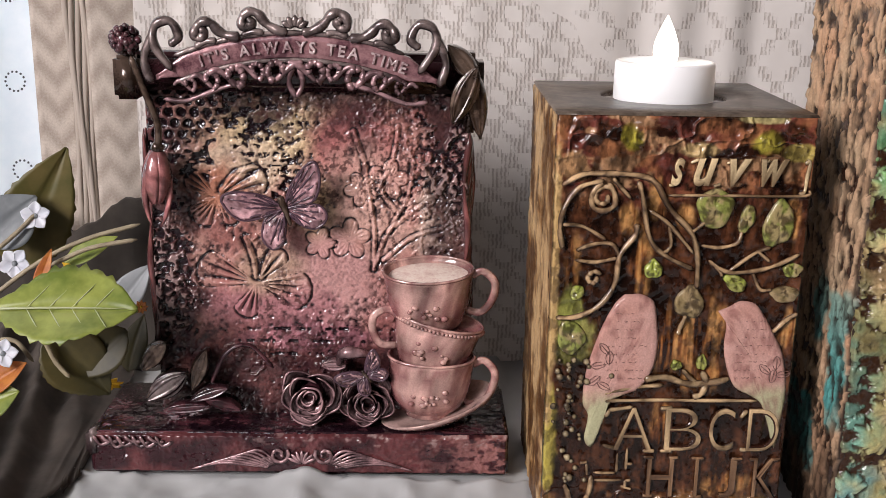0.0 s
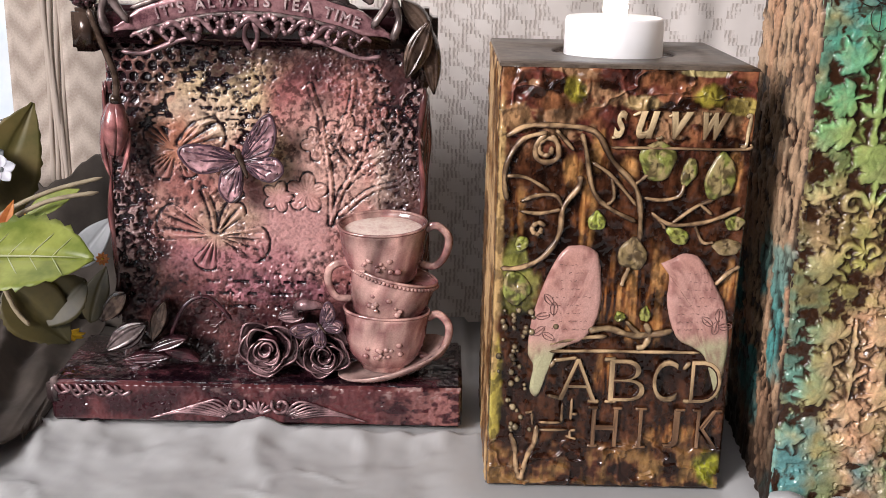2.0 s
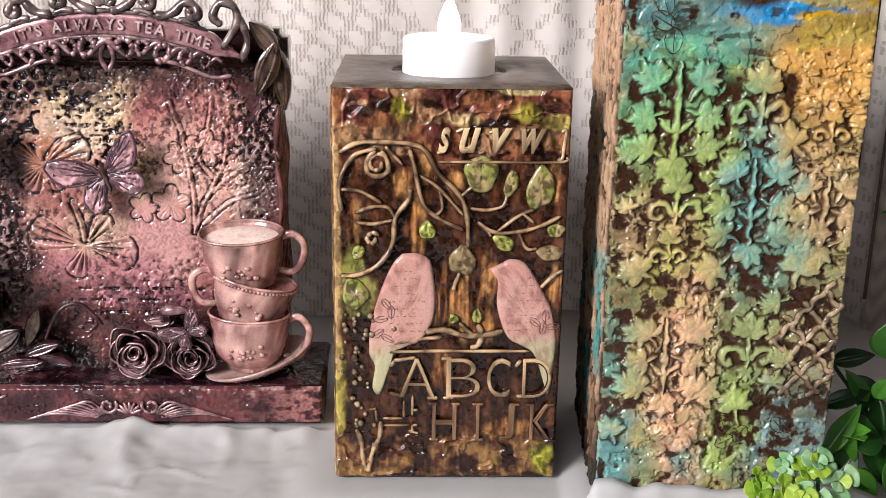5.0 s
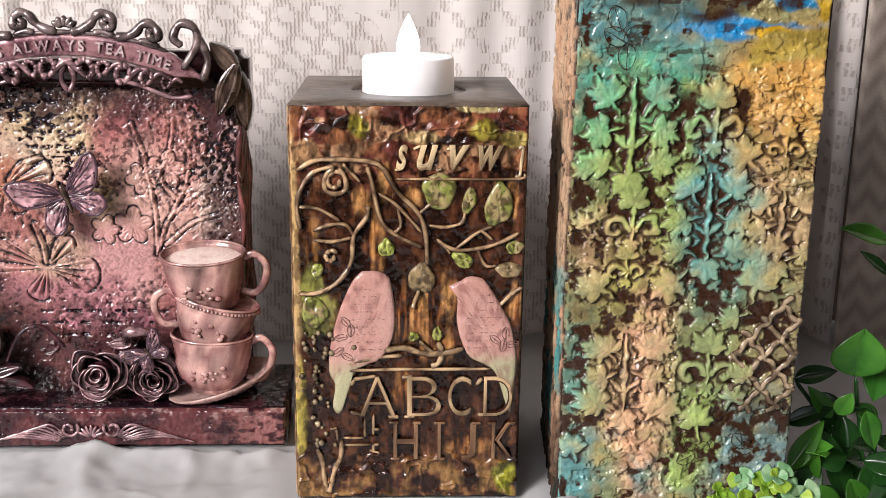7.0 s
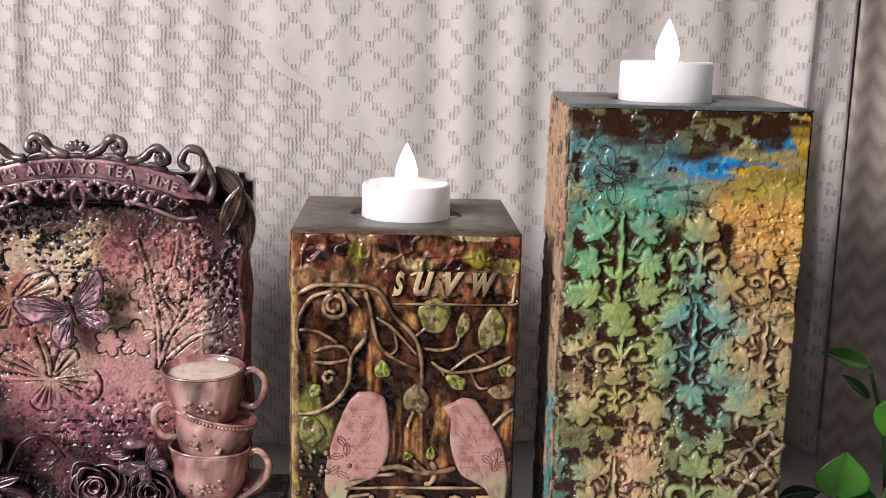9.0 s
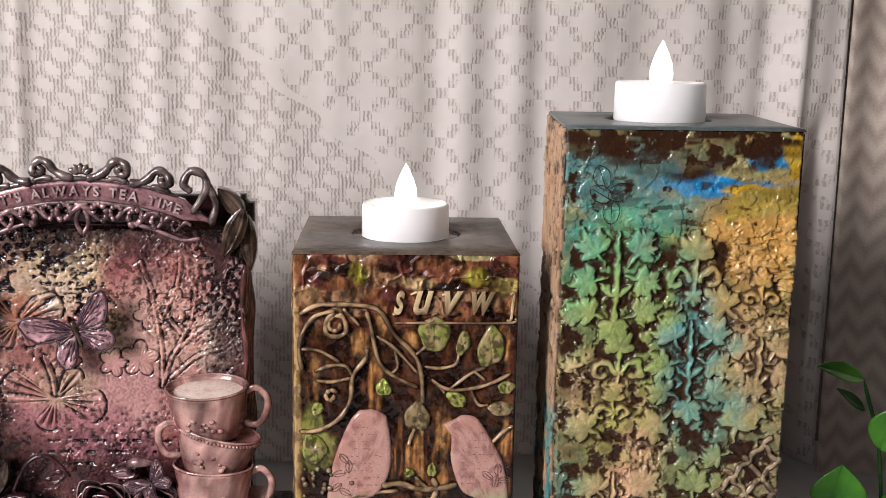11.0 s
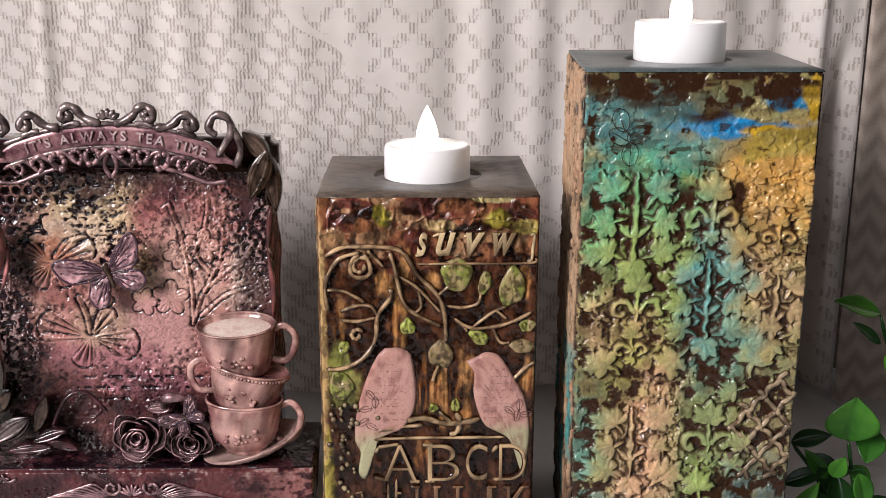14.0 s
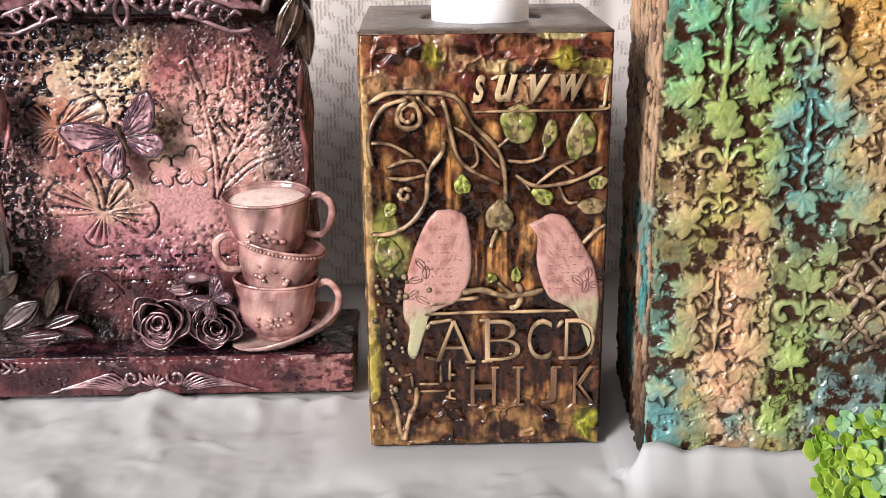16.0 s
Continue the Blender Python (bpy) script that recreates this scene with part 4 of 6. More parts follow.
_sh = relief(0.0, 90.0, 0.4, BH - 0.2, 0.34, bird_height)
_U, _V, _H = _sh[2:]
_streak = 0.5 * fbm(_U + 300, _V * 0.16 + 300, 5, 64, 4) + 0.5 * fbm(_U + 300, _V * 0.10 + 300, 1.7, 72, 3)
_blot = fbm(_U + 300, _V + 300, 11, 65, 4)
_tan = mix((0.30, 0.115, 0.035), (0.54, 0.29, 0.11), sm(0.4, 0.6, _streak))
_rust = mix((0.15, 0.045, 0.032), (0.34, 0.15, 0.07), sm(0.4, 0.65, _blot))
_crack = fbm(_U * 0.8 + 300, _V + 300, 7, 69, 4)
_c = mix(mix((0.030, 0.011, 0.006), (0.115, 0.045, 0.021), sm(0.38, 0.62, 0.7 * _crack + 0.3 * _streak)), _rust, np.maximum(sm(126, 136, _V), 0.35 * sm(22, 12, _V)) * sm(0.36, 0.50, _crack))
_c = mix(_c, (0.38, 0.22, 0.12), sm(130, 138, _V) * sm(0.56, 0.64, fbm(_U * 0.6 + 300, _V + 300, 6, 71, 4)))
_trunk = np.zeros_like(_U)
for (_cu, _cv), _ru, _rv in (((54.6, 78.6), 13, 20), ((32.6, 107.2), 4, 15), ((26.9, 124.0), 3.5, 6), ((42.0, 78.9), 3.5, 18), ((24.0, 47.4), 4, 6), ((36.7, 132.2), 4, 8), ((84.4, 125.7), 3, 12), ((86.0, 83.0), 4, 9), ((43.3, 49.5), 4, 10), ((8.0, 107.3), 4, 12), ((46.8, 125.9), 4, 5), ((70.7, 23.4), 12, 5)):
    _trunk = np.maximum(_trunk, sm(1.3, 0.6, np.hypot((_U - _cu) / _ru, (_V - _cv) / _rv) * 1.15 + 1.6 * (_blot - 0.5)))
_c = mix(_c, _tan, _trunk * sm(0.42, 0.56, _streak + 0.07 * _trunk))
_foot = sm(24, 12, _V + 8 * (_blot - 0.5))
_c = mix(_c, mix((0.16, 0.075, 0.035), (0.36, 0.22, 0.08), _blot), _foot * sm(0.44, 0.58, 0.35 * _streak + 0.65 * _crack))
for (_cu, _cv), _ru, _rv, _col in (((84.7, 9.9), 6, 7, (0.34, 0.34, 0.04)), ((26.7, 153.4), 4, 5, (0.42, 0.36, 0.06)), ((8.5, 80.3), 6.5, 8, (0.28, 0.26, 0.08)), ((72.4, 152.2), 5, 4, (0.40, 0.34, 0.06)), ((70.2, 160.5), 8, 1.6, (0.50, 0.42, 0.20)), ((50.6, 149.3), 6, 2.5, (0.46, 0.33, 0.16)), ((1.9, 38.3), 2.5, 22, (0.42, 0.34, 0.08)), ((0.8, 107.4), 2.5, 50, (0.46, 0.31, 0.14)), ((5.7, 143.5), 5, 4, (0.44, 0.26, 0.13)), ((84.5, 148.1), 5, 3, (0.42, 0.33, 0.10)), ((7.7, 92.3), 4, 7, (0.30, 0.30, 0.08))):
    _c = mix(_c, _col, sm(1.25, 0.75, np.hypot((_U - _cu) / _ru, (_V - _cv) / _rv) + 1.4 * (_blot - 0.5) + 0.6 * (_streak - 0.5)))
_c = mix(_c, DARK, sm(0.52, 0.60, fbm(_U + 300, _V * 0.5 + 300, 2.4, 68, 4)) * 0.5)
# Antique tone and painted shade together: hollows multiplied darker by relief height.
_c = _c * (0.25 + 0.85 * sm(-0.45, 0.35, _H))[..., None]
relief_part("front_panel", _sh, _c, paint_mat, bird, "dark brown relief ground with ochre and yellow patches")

_sh = relief(-87, 0, 0.4, BH - 0.2, 0.6, lambda U, V: 1.1 * (fbm(U * 1.6 + 300, V * 0.35 + 300, 5, 66, 4) - 0.5) + 1.0 * (fbm(U + 300, V + 300, 4, 74, 4) - 0.5))
_s = fbm(_sh[2] * 1.5 + 300, _sh[3] * 0.12 + 300, 5, 67, 4)
_s2 = fbm(_sh[2] + 300, _sh[3] + 300, 14, 73, 4)
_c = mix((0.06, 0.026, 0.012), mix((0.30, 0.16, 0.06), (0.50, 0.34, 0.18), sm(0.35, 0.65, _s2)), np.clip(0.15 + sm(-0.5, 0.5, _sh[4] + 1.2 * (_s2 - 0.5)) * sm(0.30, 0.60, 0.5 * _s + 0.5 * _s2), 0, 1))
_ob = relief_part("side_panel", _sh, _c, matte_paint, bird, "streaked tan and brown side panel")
_ob.matrix_basis = pose(-0.0002, 0.0004, 0, 0, 0, -90)
part("body", box(0.2, 89.8, 0.6, 88, 0, BH - 0.9, 0.8), brown_mat, bird)
part("top_plate", top_plate(0.0, 90.0, -0.3, 88.1, BH - 0.9, BH, np.array((45.2, 45.0)), 23.5), top_bird, bird, "grey-brown top with a round recess")

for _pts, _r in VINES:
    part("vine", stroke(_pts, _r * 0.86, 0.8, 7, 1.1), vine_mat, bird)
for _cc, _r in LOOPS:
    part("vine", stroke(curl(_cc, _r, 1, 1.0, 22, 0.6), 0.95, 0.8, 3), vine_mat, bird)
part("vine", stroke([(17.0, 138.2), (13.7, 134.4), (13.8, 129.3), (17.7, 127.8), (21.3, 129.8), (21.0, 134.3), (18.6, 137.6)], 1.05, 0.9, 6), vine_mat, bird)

LEAVES = [((56.7, 129.2), 6.6, 7.4, 0, 0), ((68.1, 125.4), 2.7, 5.4, -15, 0), ((79.4, 123.7), 5.4, 8.8, -10, 0), ((36.5, 106.7), 3.3, 3.6, 0, 1), ((50.2, 94.6), 5.4, 6.2, 8, 2), ((66.0, 102.0), 4.6, 3.0, -30, 1), ((84.0, 98.0), 5.4, 3.2, 0, 2), ((85.9, 107.0), 3.6, 2.8, 10, 0), ((8.5, 80.9), 5.2, 6.6, 10, 0), ((47.1, 70.6), 2.2, 2.0, 20, 1), ((56.4, 71.7), 2.1, 3.0, 0, 1), ((9.9, 97.7), 3.0, 2.4, 60, 1)]
for _i, (_cc, _rx, _ry, _t, _k) in enumerate(LEAVES):
    g = pillow(oval(_cc, _rx, _ry, _t, 30, 0.25, 0.07, _i), 1.0, 0.5, 9, 5, 0.9, _i, vein=0.4, turn=radians(_t))
    u, v = g[0][:, 0], g[0][:, 2]
    n = fbm(u + 300, v + 300, 3.2, 70 + _i, 3)
    a = [(0.36, 0.29, 0.14), (0.30, 0.30, 0.09), (0.36, 0.27, 0.15)][_k]
    c = mix(a, [(0.27, 0.29, 0.08), (0.36, 0.40, 0.09), (0.24, 0.18, 0.09)][_k], sm(0.42, 0.6, n))
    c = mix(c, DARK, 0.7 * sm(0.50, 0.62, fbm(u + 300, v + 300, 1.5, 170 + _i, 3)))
    # Dark outline doubles as shade painted along the sunk rim.
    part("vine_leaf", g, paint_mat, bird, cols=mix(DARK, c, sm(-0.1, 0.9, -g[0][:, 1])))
part("vine", stroke([(49.2, 89.8), (47.6, 85.5), (46.8, 82.4)], 0.9, 0.7), vine_mat, bird)


def silhouette(uv, seed, tail_v):
    g = pillow(spline(np.vstack([uv, uv[:1]]), 4)[:-1], 0.75, 0.6, 10, 12, 0.45, seed)
    u, v = g[0][:, 0], g[0][:, 2]
    pink = mix((0.50, 0.27, 0.22), (0.58, 0.36, 0.31), fbm(u + 300, v + 300, 7, seed))
    col = mix((0.44, 0.42, 0.26), pink, sm(tail_v - 3, tail_v + 6, v + 4 * (fbm(u + 300, v + 300, 4, seed + 1) - 0.5)))
    # The rim falls to dark by height: outline and painted contact shade in one.
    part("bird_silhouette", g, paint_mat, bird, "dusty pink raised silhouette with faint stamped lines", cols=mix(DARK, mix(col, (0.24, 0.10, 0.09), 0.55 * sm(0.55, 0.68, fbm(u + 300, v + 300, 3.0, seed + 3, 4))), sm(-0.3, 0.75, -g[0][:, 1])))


B1 = np.array([(27.0, 97.2), (32.5, 97.4), (36.8, 95.4), (38.2, 93.0), (39.4, 86.0), (40.0, 78.0), (38.8, 69.0), (34.2, 61.3), (28.6, 58.6), (24.0, 55.6), (21.2, 47.0), (18.2, 38.2), (15.2, 41.0), (16.2, 50.4), (14.0, 55.4), (14.4, 66.0), (17.2, 78.0), (20.4, 87.0), (23.8, 93.8)])
B2 = np.array([(60.8, 91.3), (64.6, 93.2), (68.6, 95.2), (73.8, 94.2), (77.8, 89.4), (81.8, 82.4), (85.2, 75.8), (87.2, 67.4), (88.0, 59.2), (87.2, 47.0), (85.8, 38.0), (82.8, 46.6), (79.4, 55.6), (75.0, 59.0), (69.4, 62.0), (66.2, 68.0), (64.0, 76.8), (64.2, 85.0), (63.2, 88.6)])
silhouette(B1, 81, 56.5)
silhouette(B2, 83, 60.5)
rs = random.Random(5)
for _cx, _w, _v0, _v1 in (((28.0, 79.0)[0], 7.5, (27.9, 65.6)[1], (28.0, 91.1)[1]), ((74.6, 78.6)[0], 7.5, (74.9, 66.3)[1], (72.2, 90.1)[1])):
    for _k, _v in enumerate(np.arange(_v0, _v1, 3.1)):
        x = _cx - _w * (0.95 if _k < 5 else 0.6) + rs.uniform(0, 1.5)
        while x < _cx + _w * (0.75 if _k < 5 else 0.45):
            n = rs.randint(4, 9)
            q = [(x + 0.42 * j, _v + 0.16 * (x - _cx) / _w + rs.uniform(-0.28, 0.32)) for j in range(n)]
            part("ink_line", stroke(q, 0.085, 1.42, 3, 0.5, 5), line_mat, bird)
            x += 0.42 * n + rs.uniform(0.5, 1.6)
for _cc, _t in (((79.1, 69.7), 50), ((82.3, 67.0), 170), ((83.2, 72.3), 0), ((85.9, 67.8), 100), ((20.6, 77.0), 40), ((18.6, 70.5), 100), ((22.6, 73.6), 0), ((17.4, 64.5), 130), ((21.0, 62.6), 60)):
    stamp_leaf(bird, _cc, 1.3, 2.5, _t, 1.5)
# twig under them, the bar and the small buds' stems
part("twig", stroke([(35.7, 65.1), (43.2, 65.9), (51.7, 63.6), (60.1, 64.0), (66.9, 65.7)], 1.3, 0.8), letter_mat, bird)
part("twig", stroke([(49.3, 69.0), (53.5, 64.9), (57.0, 63.1)], 0.9, 0.8), letter_mat, bird)
part("twig", stroke([(56.5, 68.5), (58.4, 64.2), (57.0, 59.7), (53.9, 58.1)], 1.2, 0.8), letter_mat, bird)
part("twig", stroke([(20.9, 59.1), (30.4, 61.5), (43.2, 63.0)], 0.9, 0.7), letter_mat, bird)
part("rule_bar", stroke([(20.2, 56.6), (47.5, 57.0), (77.8, 57.0)], 0.75, 0.8, 12), letter_mat, bird)


def word(parent, chars, spots, top, foot, mat, shear=0.0, depth=0.55, weight=0.0, squeeze=1.0, name="letter"):
    for ch, (ua, ub) in zip(chars, spots):
        v, f = letter(ch, 10, depth, shear, weight)
        lo, hi = v.min(0), v.max(0)
        s = (ub - ua) / (hi[0] - lo[0])
        t = (top - foot) / (hi[1] - lo[1])
        g = np.stack([ua + (v[:, 0] - lo[0]) * s, -(0.9 + v[:, 2]), foot + (v[:, 1] - lo[1]) * t], 1)
        part(name, (g, f), mat, parent, smooth=False)


def serif(parent, mat, spots, r=0.75):
    for a, b in spots:
        part("serif", stroke([a, ((a[0] + b[0]) / 2, (a[1] + b[1]) / 2), b], r, 0.9, 4), mat, parent)


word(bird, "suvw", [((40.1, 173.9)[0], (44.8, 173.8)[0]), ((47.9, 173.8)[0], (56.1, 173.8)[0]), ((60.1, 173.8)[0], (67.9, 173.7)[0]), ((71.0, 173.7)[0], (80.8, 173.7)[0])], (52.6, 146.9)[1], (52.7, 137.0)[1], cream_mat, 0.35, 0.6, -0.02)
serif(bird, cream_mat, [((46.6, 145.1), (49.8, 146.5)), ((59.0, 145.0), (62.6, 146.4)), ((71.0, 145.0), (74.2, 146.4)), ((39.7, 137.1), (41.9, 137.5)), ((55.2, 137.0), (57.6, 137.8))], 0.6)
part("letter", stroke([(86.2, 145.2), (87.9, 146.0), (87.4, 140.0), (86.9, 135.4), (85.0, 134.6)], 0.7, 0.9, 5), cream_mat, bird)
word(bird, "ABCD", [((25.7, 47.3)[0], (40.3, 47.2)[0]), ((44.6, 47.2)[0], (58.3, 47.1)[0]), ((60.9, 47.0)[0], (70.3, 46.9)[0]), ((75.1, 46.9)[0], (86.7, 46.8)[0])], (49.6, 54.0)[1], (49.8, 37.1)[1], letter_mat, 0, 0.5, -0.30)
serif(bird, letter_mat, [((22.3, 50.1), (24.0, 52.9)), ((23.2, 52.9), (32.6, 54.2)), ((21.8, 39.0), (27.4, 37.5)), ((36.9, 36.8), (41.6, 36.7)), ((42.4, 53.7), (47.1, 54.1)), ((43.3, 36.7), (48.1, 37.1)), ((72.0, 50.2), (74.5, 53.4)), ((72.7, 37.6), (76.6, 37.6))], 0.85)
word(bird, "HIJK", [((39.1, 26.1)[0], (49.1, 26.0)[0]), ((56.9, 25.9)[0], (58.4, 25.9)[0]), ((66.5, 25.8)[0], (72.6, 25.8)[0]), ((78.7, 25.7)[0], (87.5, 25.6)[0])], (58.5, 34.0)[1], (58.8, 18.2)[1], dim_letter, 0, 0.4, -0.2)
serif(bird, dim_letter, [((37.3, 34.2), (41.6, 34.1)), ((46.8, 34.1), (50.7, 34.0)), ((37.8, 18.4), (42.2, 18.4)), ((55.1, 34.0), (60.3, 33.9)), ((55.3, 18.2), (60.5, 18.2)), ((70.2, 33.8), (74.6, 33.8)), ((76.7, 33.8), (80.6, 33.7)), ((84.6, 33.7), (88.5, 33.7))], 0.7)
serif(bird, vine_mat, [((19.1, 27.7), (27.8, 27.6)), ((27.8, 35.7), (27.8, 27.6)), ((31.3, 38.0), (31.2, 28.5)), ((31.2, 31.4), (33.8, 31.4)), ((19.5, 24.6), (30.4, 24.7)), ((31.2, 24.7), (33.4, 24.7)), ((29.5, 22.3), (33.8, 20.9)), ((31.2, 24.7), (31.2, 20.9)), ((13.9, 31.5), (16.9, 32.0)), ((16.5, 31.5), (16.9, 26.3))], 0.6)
part("vine", stroke([(18.6, 26.3), (17.9, 19.1), (15.4, 13.1), (14.0, 7.0), (13.1, 3.1)], 1.1, 0.5), vine_mat, bird)
part("vine", stroke([(8.6, 22.8), (10.6, 16.8), (11.4, 8.3), (13.1, 3.1)], 1.1, 0.5), vine_mat, bird)
bead_mat = aged("worn_bead", (0.44, 0.37, 0.24), (0.09, 0.05, 0.035), 0.22, 300, 0.45)
rs = random.Random(9)
for _k in range(46):
    _x, _y = rs.gauss(0, 1), rs.random()
    _a, _b = np.array((9.0, 72.5)), np.array((9.0, 22.8))
    _q = _a + (_b - _a) * _y + np.array((_x * 4.2, 0))
    if _q[0] > 1.5:
        part("bead", ball((_q[0], -0.7, _q[1]), rs.uniform(0.7, 1.6), 1, 10, 7), bead_mat, bird)


# ---- tea lights ----
def tea_light(m):
    t = thing("tea_light", m, "lit white plastic battery tea light in the recess", "candle", "tea lights")
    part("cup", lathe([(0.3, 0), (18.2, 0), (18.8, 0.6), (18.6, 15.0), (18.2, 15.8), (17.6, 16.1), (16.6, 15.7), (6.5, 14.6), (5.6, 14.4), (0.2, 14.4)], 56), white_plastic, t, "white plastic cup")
    z = np.linspace(0, 1, 18)
    r = 5.1 * np.sin(np.pi * (0.18 + 0.82 * z ** 0.85)) ** 0.85 * (1 - 0.25 * z)
    r[-1] = 0.15
    part("flame_bulb", lathe(np.stack([r, 14.0 + z * 18.8], 1), 28), flame_mat, t, "glowing flame-shaped bulb")
    return t


tea_light(pose(0.0450, 0.044, 0.1592))
tea_light(pose(0.1495, 0.030, 0.2128))

# ---- the plaque ----
plaque = thing("tea_time_plaque", pose(0.0003, -0.003, 0.0012), "mauve and pink sculpted plaque with stacked teacups", "plaque")
PY = 70.0      # front of the panel


def on_panel(uv, w):
    return face3(uv, w - PY)


# base with its carved front
part("base", box(-183, -9, 50, 104, 0.0, 18.5, 1.2, 3), purple_mat, plaque, "dark mauve base block")
_sh = relief(-182.6, -9.4, 0.6, 18.2, 0.4, lambda U, V: 0.55 + 1.3 * (fbm(U + 400, V + 300, 5, 90, 4) - 0.5) + 0.9 * (fbm(U + 400, V + 300, 1.6, 91, 2) - 0.5))
_b1, _b2 = fbm(_sh[2] + 400, _sh[3] + 300, 14, 92, 4), fbm(_sh[2] + 400, _sh[3] * 2 + 300, 4, 93, 3)
_c = mix((0.040, 0.012, 0.016), (0.125, 0.040, 0.042), sm(0.40, 0.66, _b1))
_c = mix(_c, (0.34, 0.155, 0.14), sm(-60, -8, _sh[2] + 30 * (_b1 - 0.5)) * sm(0.40, 0.58, _b2) * 0.85)
_c = mix(_c, (0.42, 0.30, 0.28), 0.8 * sm(0.62, 0.74, _b2) * sm(11, 17, _sh[3]) * sm(-150, -60, _sh[2]))
_ob = relief_part("base_front", _sh, _c, plaque_mat, plaque, "carved mauve front of the base")
_ob.location.y = 0.0497
for _s in (-1, 1):
    for _k in range(7):
        a0 = (-95 + _s * (10 + 0.9 * _k), 5.2 - 0.2 * _k)
        a1 = (-95 + _s * (17 + 2.6 * _k), 11.4 - 0.95 * _k)
        a2 = (-95 + _s * (25 + 3.5 * _k), 9.6 - 1.15 * _k)
        part("wing_feather", moved(stroke([a0, a1, a2], 0.62, 0.9, 6), Matrix.Translation((0, 49.5, 0))), silver_mauve, plaque)
    part("base_scroll", moved(stroke(curl((-95 + _s * 9.5, 9.5), 4.2, _s, 1.2, 24, 2.5), 0.85, 0.9, 3), Matrix.Translation((0, 49.5, 0))), silver_mauve, plaque)
    part("base_scroll", moved(stroke(curl((-95 + _s * 15, 5.5), 3.0, -_s, 1.1, 20), 0.7, 0.9, 3), Matrix.Translation((0, 49.5, 0))), silver_mauve, plaque)
for _k in range(7):
    _a = radians(25 + _k * 21.6)
    part("base_petal", moved(stroke([(-95, 5.5), (-95 + 6.5 * np.cos(_a), 5.5 + 6.0 * np.sin(_a))], 0.9, 0.9, 5), Matrix.Translation((0, 49.5, 0))), silver_mauve, plaque)
for _k in range(9):
    part("corner_scroll", moved(stroke([(-181 + 3.2 * _k, 17.5), (-178 + 3.2 * _k, 13.5 + 1.5 * np.sin(_k * 2.0)), (-174 + 3.2 * _k, 14.8)], 0.8, 0.9, 5), Matrix.Translation((0, 49.5, 0))), silver_mauve, plaque)
_sh = relief(-182.5, -9.5, 50.5, 84.0, 0.45, lambda U, V: 0.3 + 1.6 * (fbm(U * 0.5 + 400, V + 300, 5, 94, 4) - 0.5) + 0.7 * (fbm(U + 400, V + 300, 1.8, 95, 2) - 0.5))
_b1 = fbm(_sh[2] + 400, _sh[3] + 300, 8, 96, 4)
_c = mix((0.016, 0.006, 0.010), (0.10, 0.034, 0.042), sm(0.46, 0.66, _b1) * sm(-0.3, 0.6, _sh[4]))
_c = mix(_c, (0.30, 0.17, 0.16), 0.6 * sm(0.75, 1.15, _sh[4]) * sm(58, 51, _sh[3]))
_ob = relief_part("base_top", _sh, _c, plaque_mat, plaque, "wrinkled dark purple top of the base")
_ob.matrix_basis = Matrix.Translation((0, 0, 0.0186)) @ Matrix.Rotation(radians(-90), 4, "X")
part("corner_cap", box(-184.5, -178.5, 48.2, 60, 8.0, 19.0, 1.6, 3), silver_grey, plaque)

# panel: pink and cream paint over stamped relief
PL, PR, PB, PT = -158.0, -26.8, 16.0, 166.0
part("panel", box(PL, PR, PY + 2.1, PY + 22, PB, PT, 1.4, 3), mauve_base, plaque, "mauve edged backing panel")


def honey(U, V, s):
    q = np.stack([U / s, V / (s * 0.866)], 0)
    d = np.full(U.shape, 9.0)
    r0 = np.floor(q[1]).astype(int)
    for dr in (0, 1):
        row = r0 + dr
        off = 0.5 * (row % 2)
        x = U / s - off
        cx = np.round(x)
        d = np.minimum(d, np.hypot((x - cx) * s, V - row * s * 0.866))
    return d


FLY = [((-130.0, 114.0), ((0.45, 0.42, 22), (2.5, 0.40, 15), (-2.3, 0.60, 14), (-1.0, 0.40, 13))), ((-115.0, 77.5), ((0.87, 0.30, 18), (-0.2, 0.50, 23), (-1.95, 0.45, 16), (2.85, 0.45, 25)))]


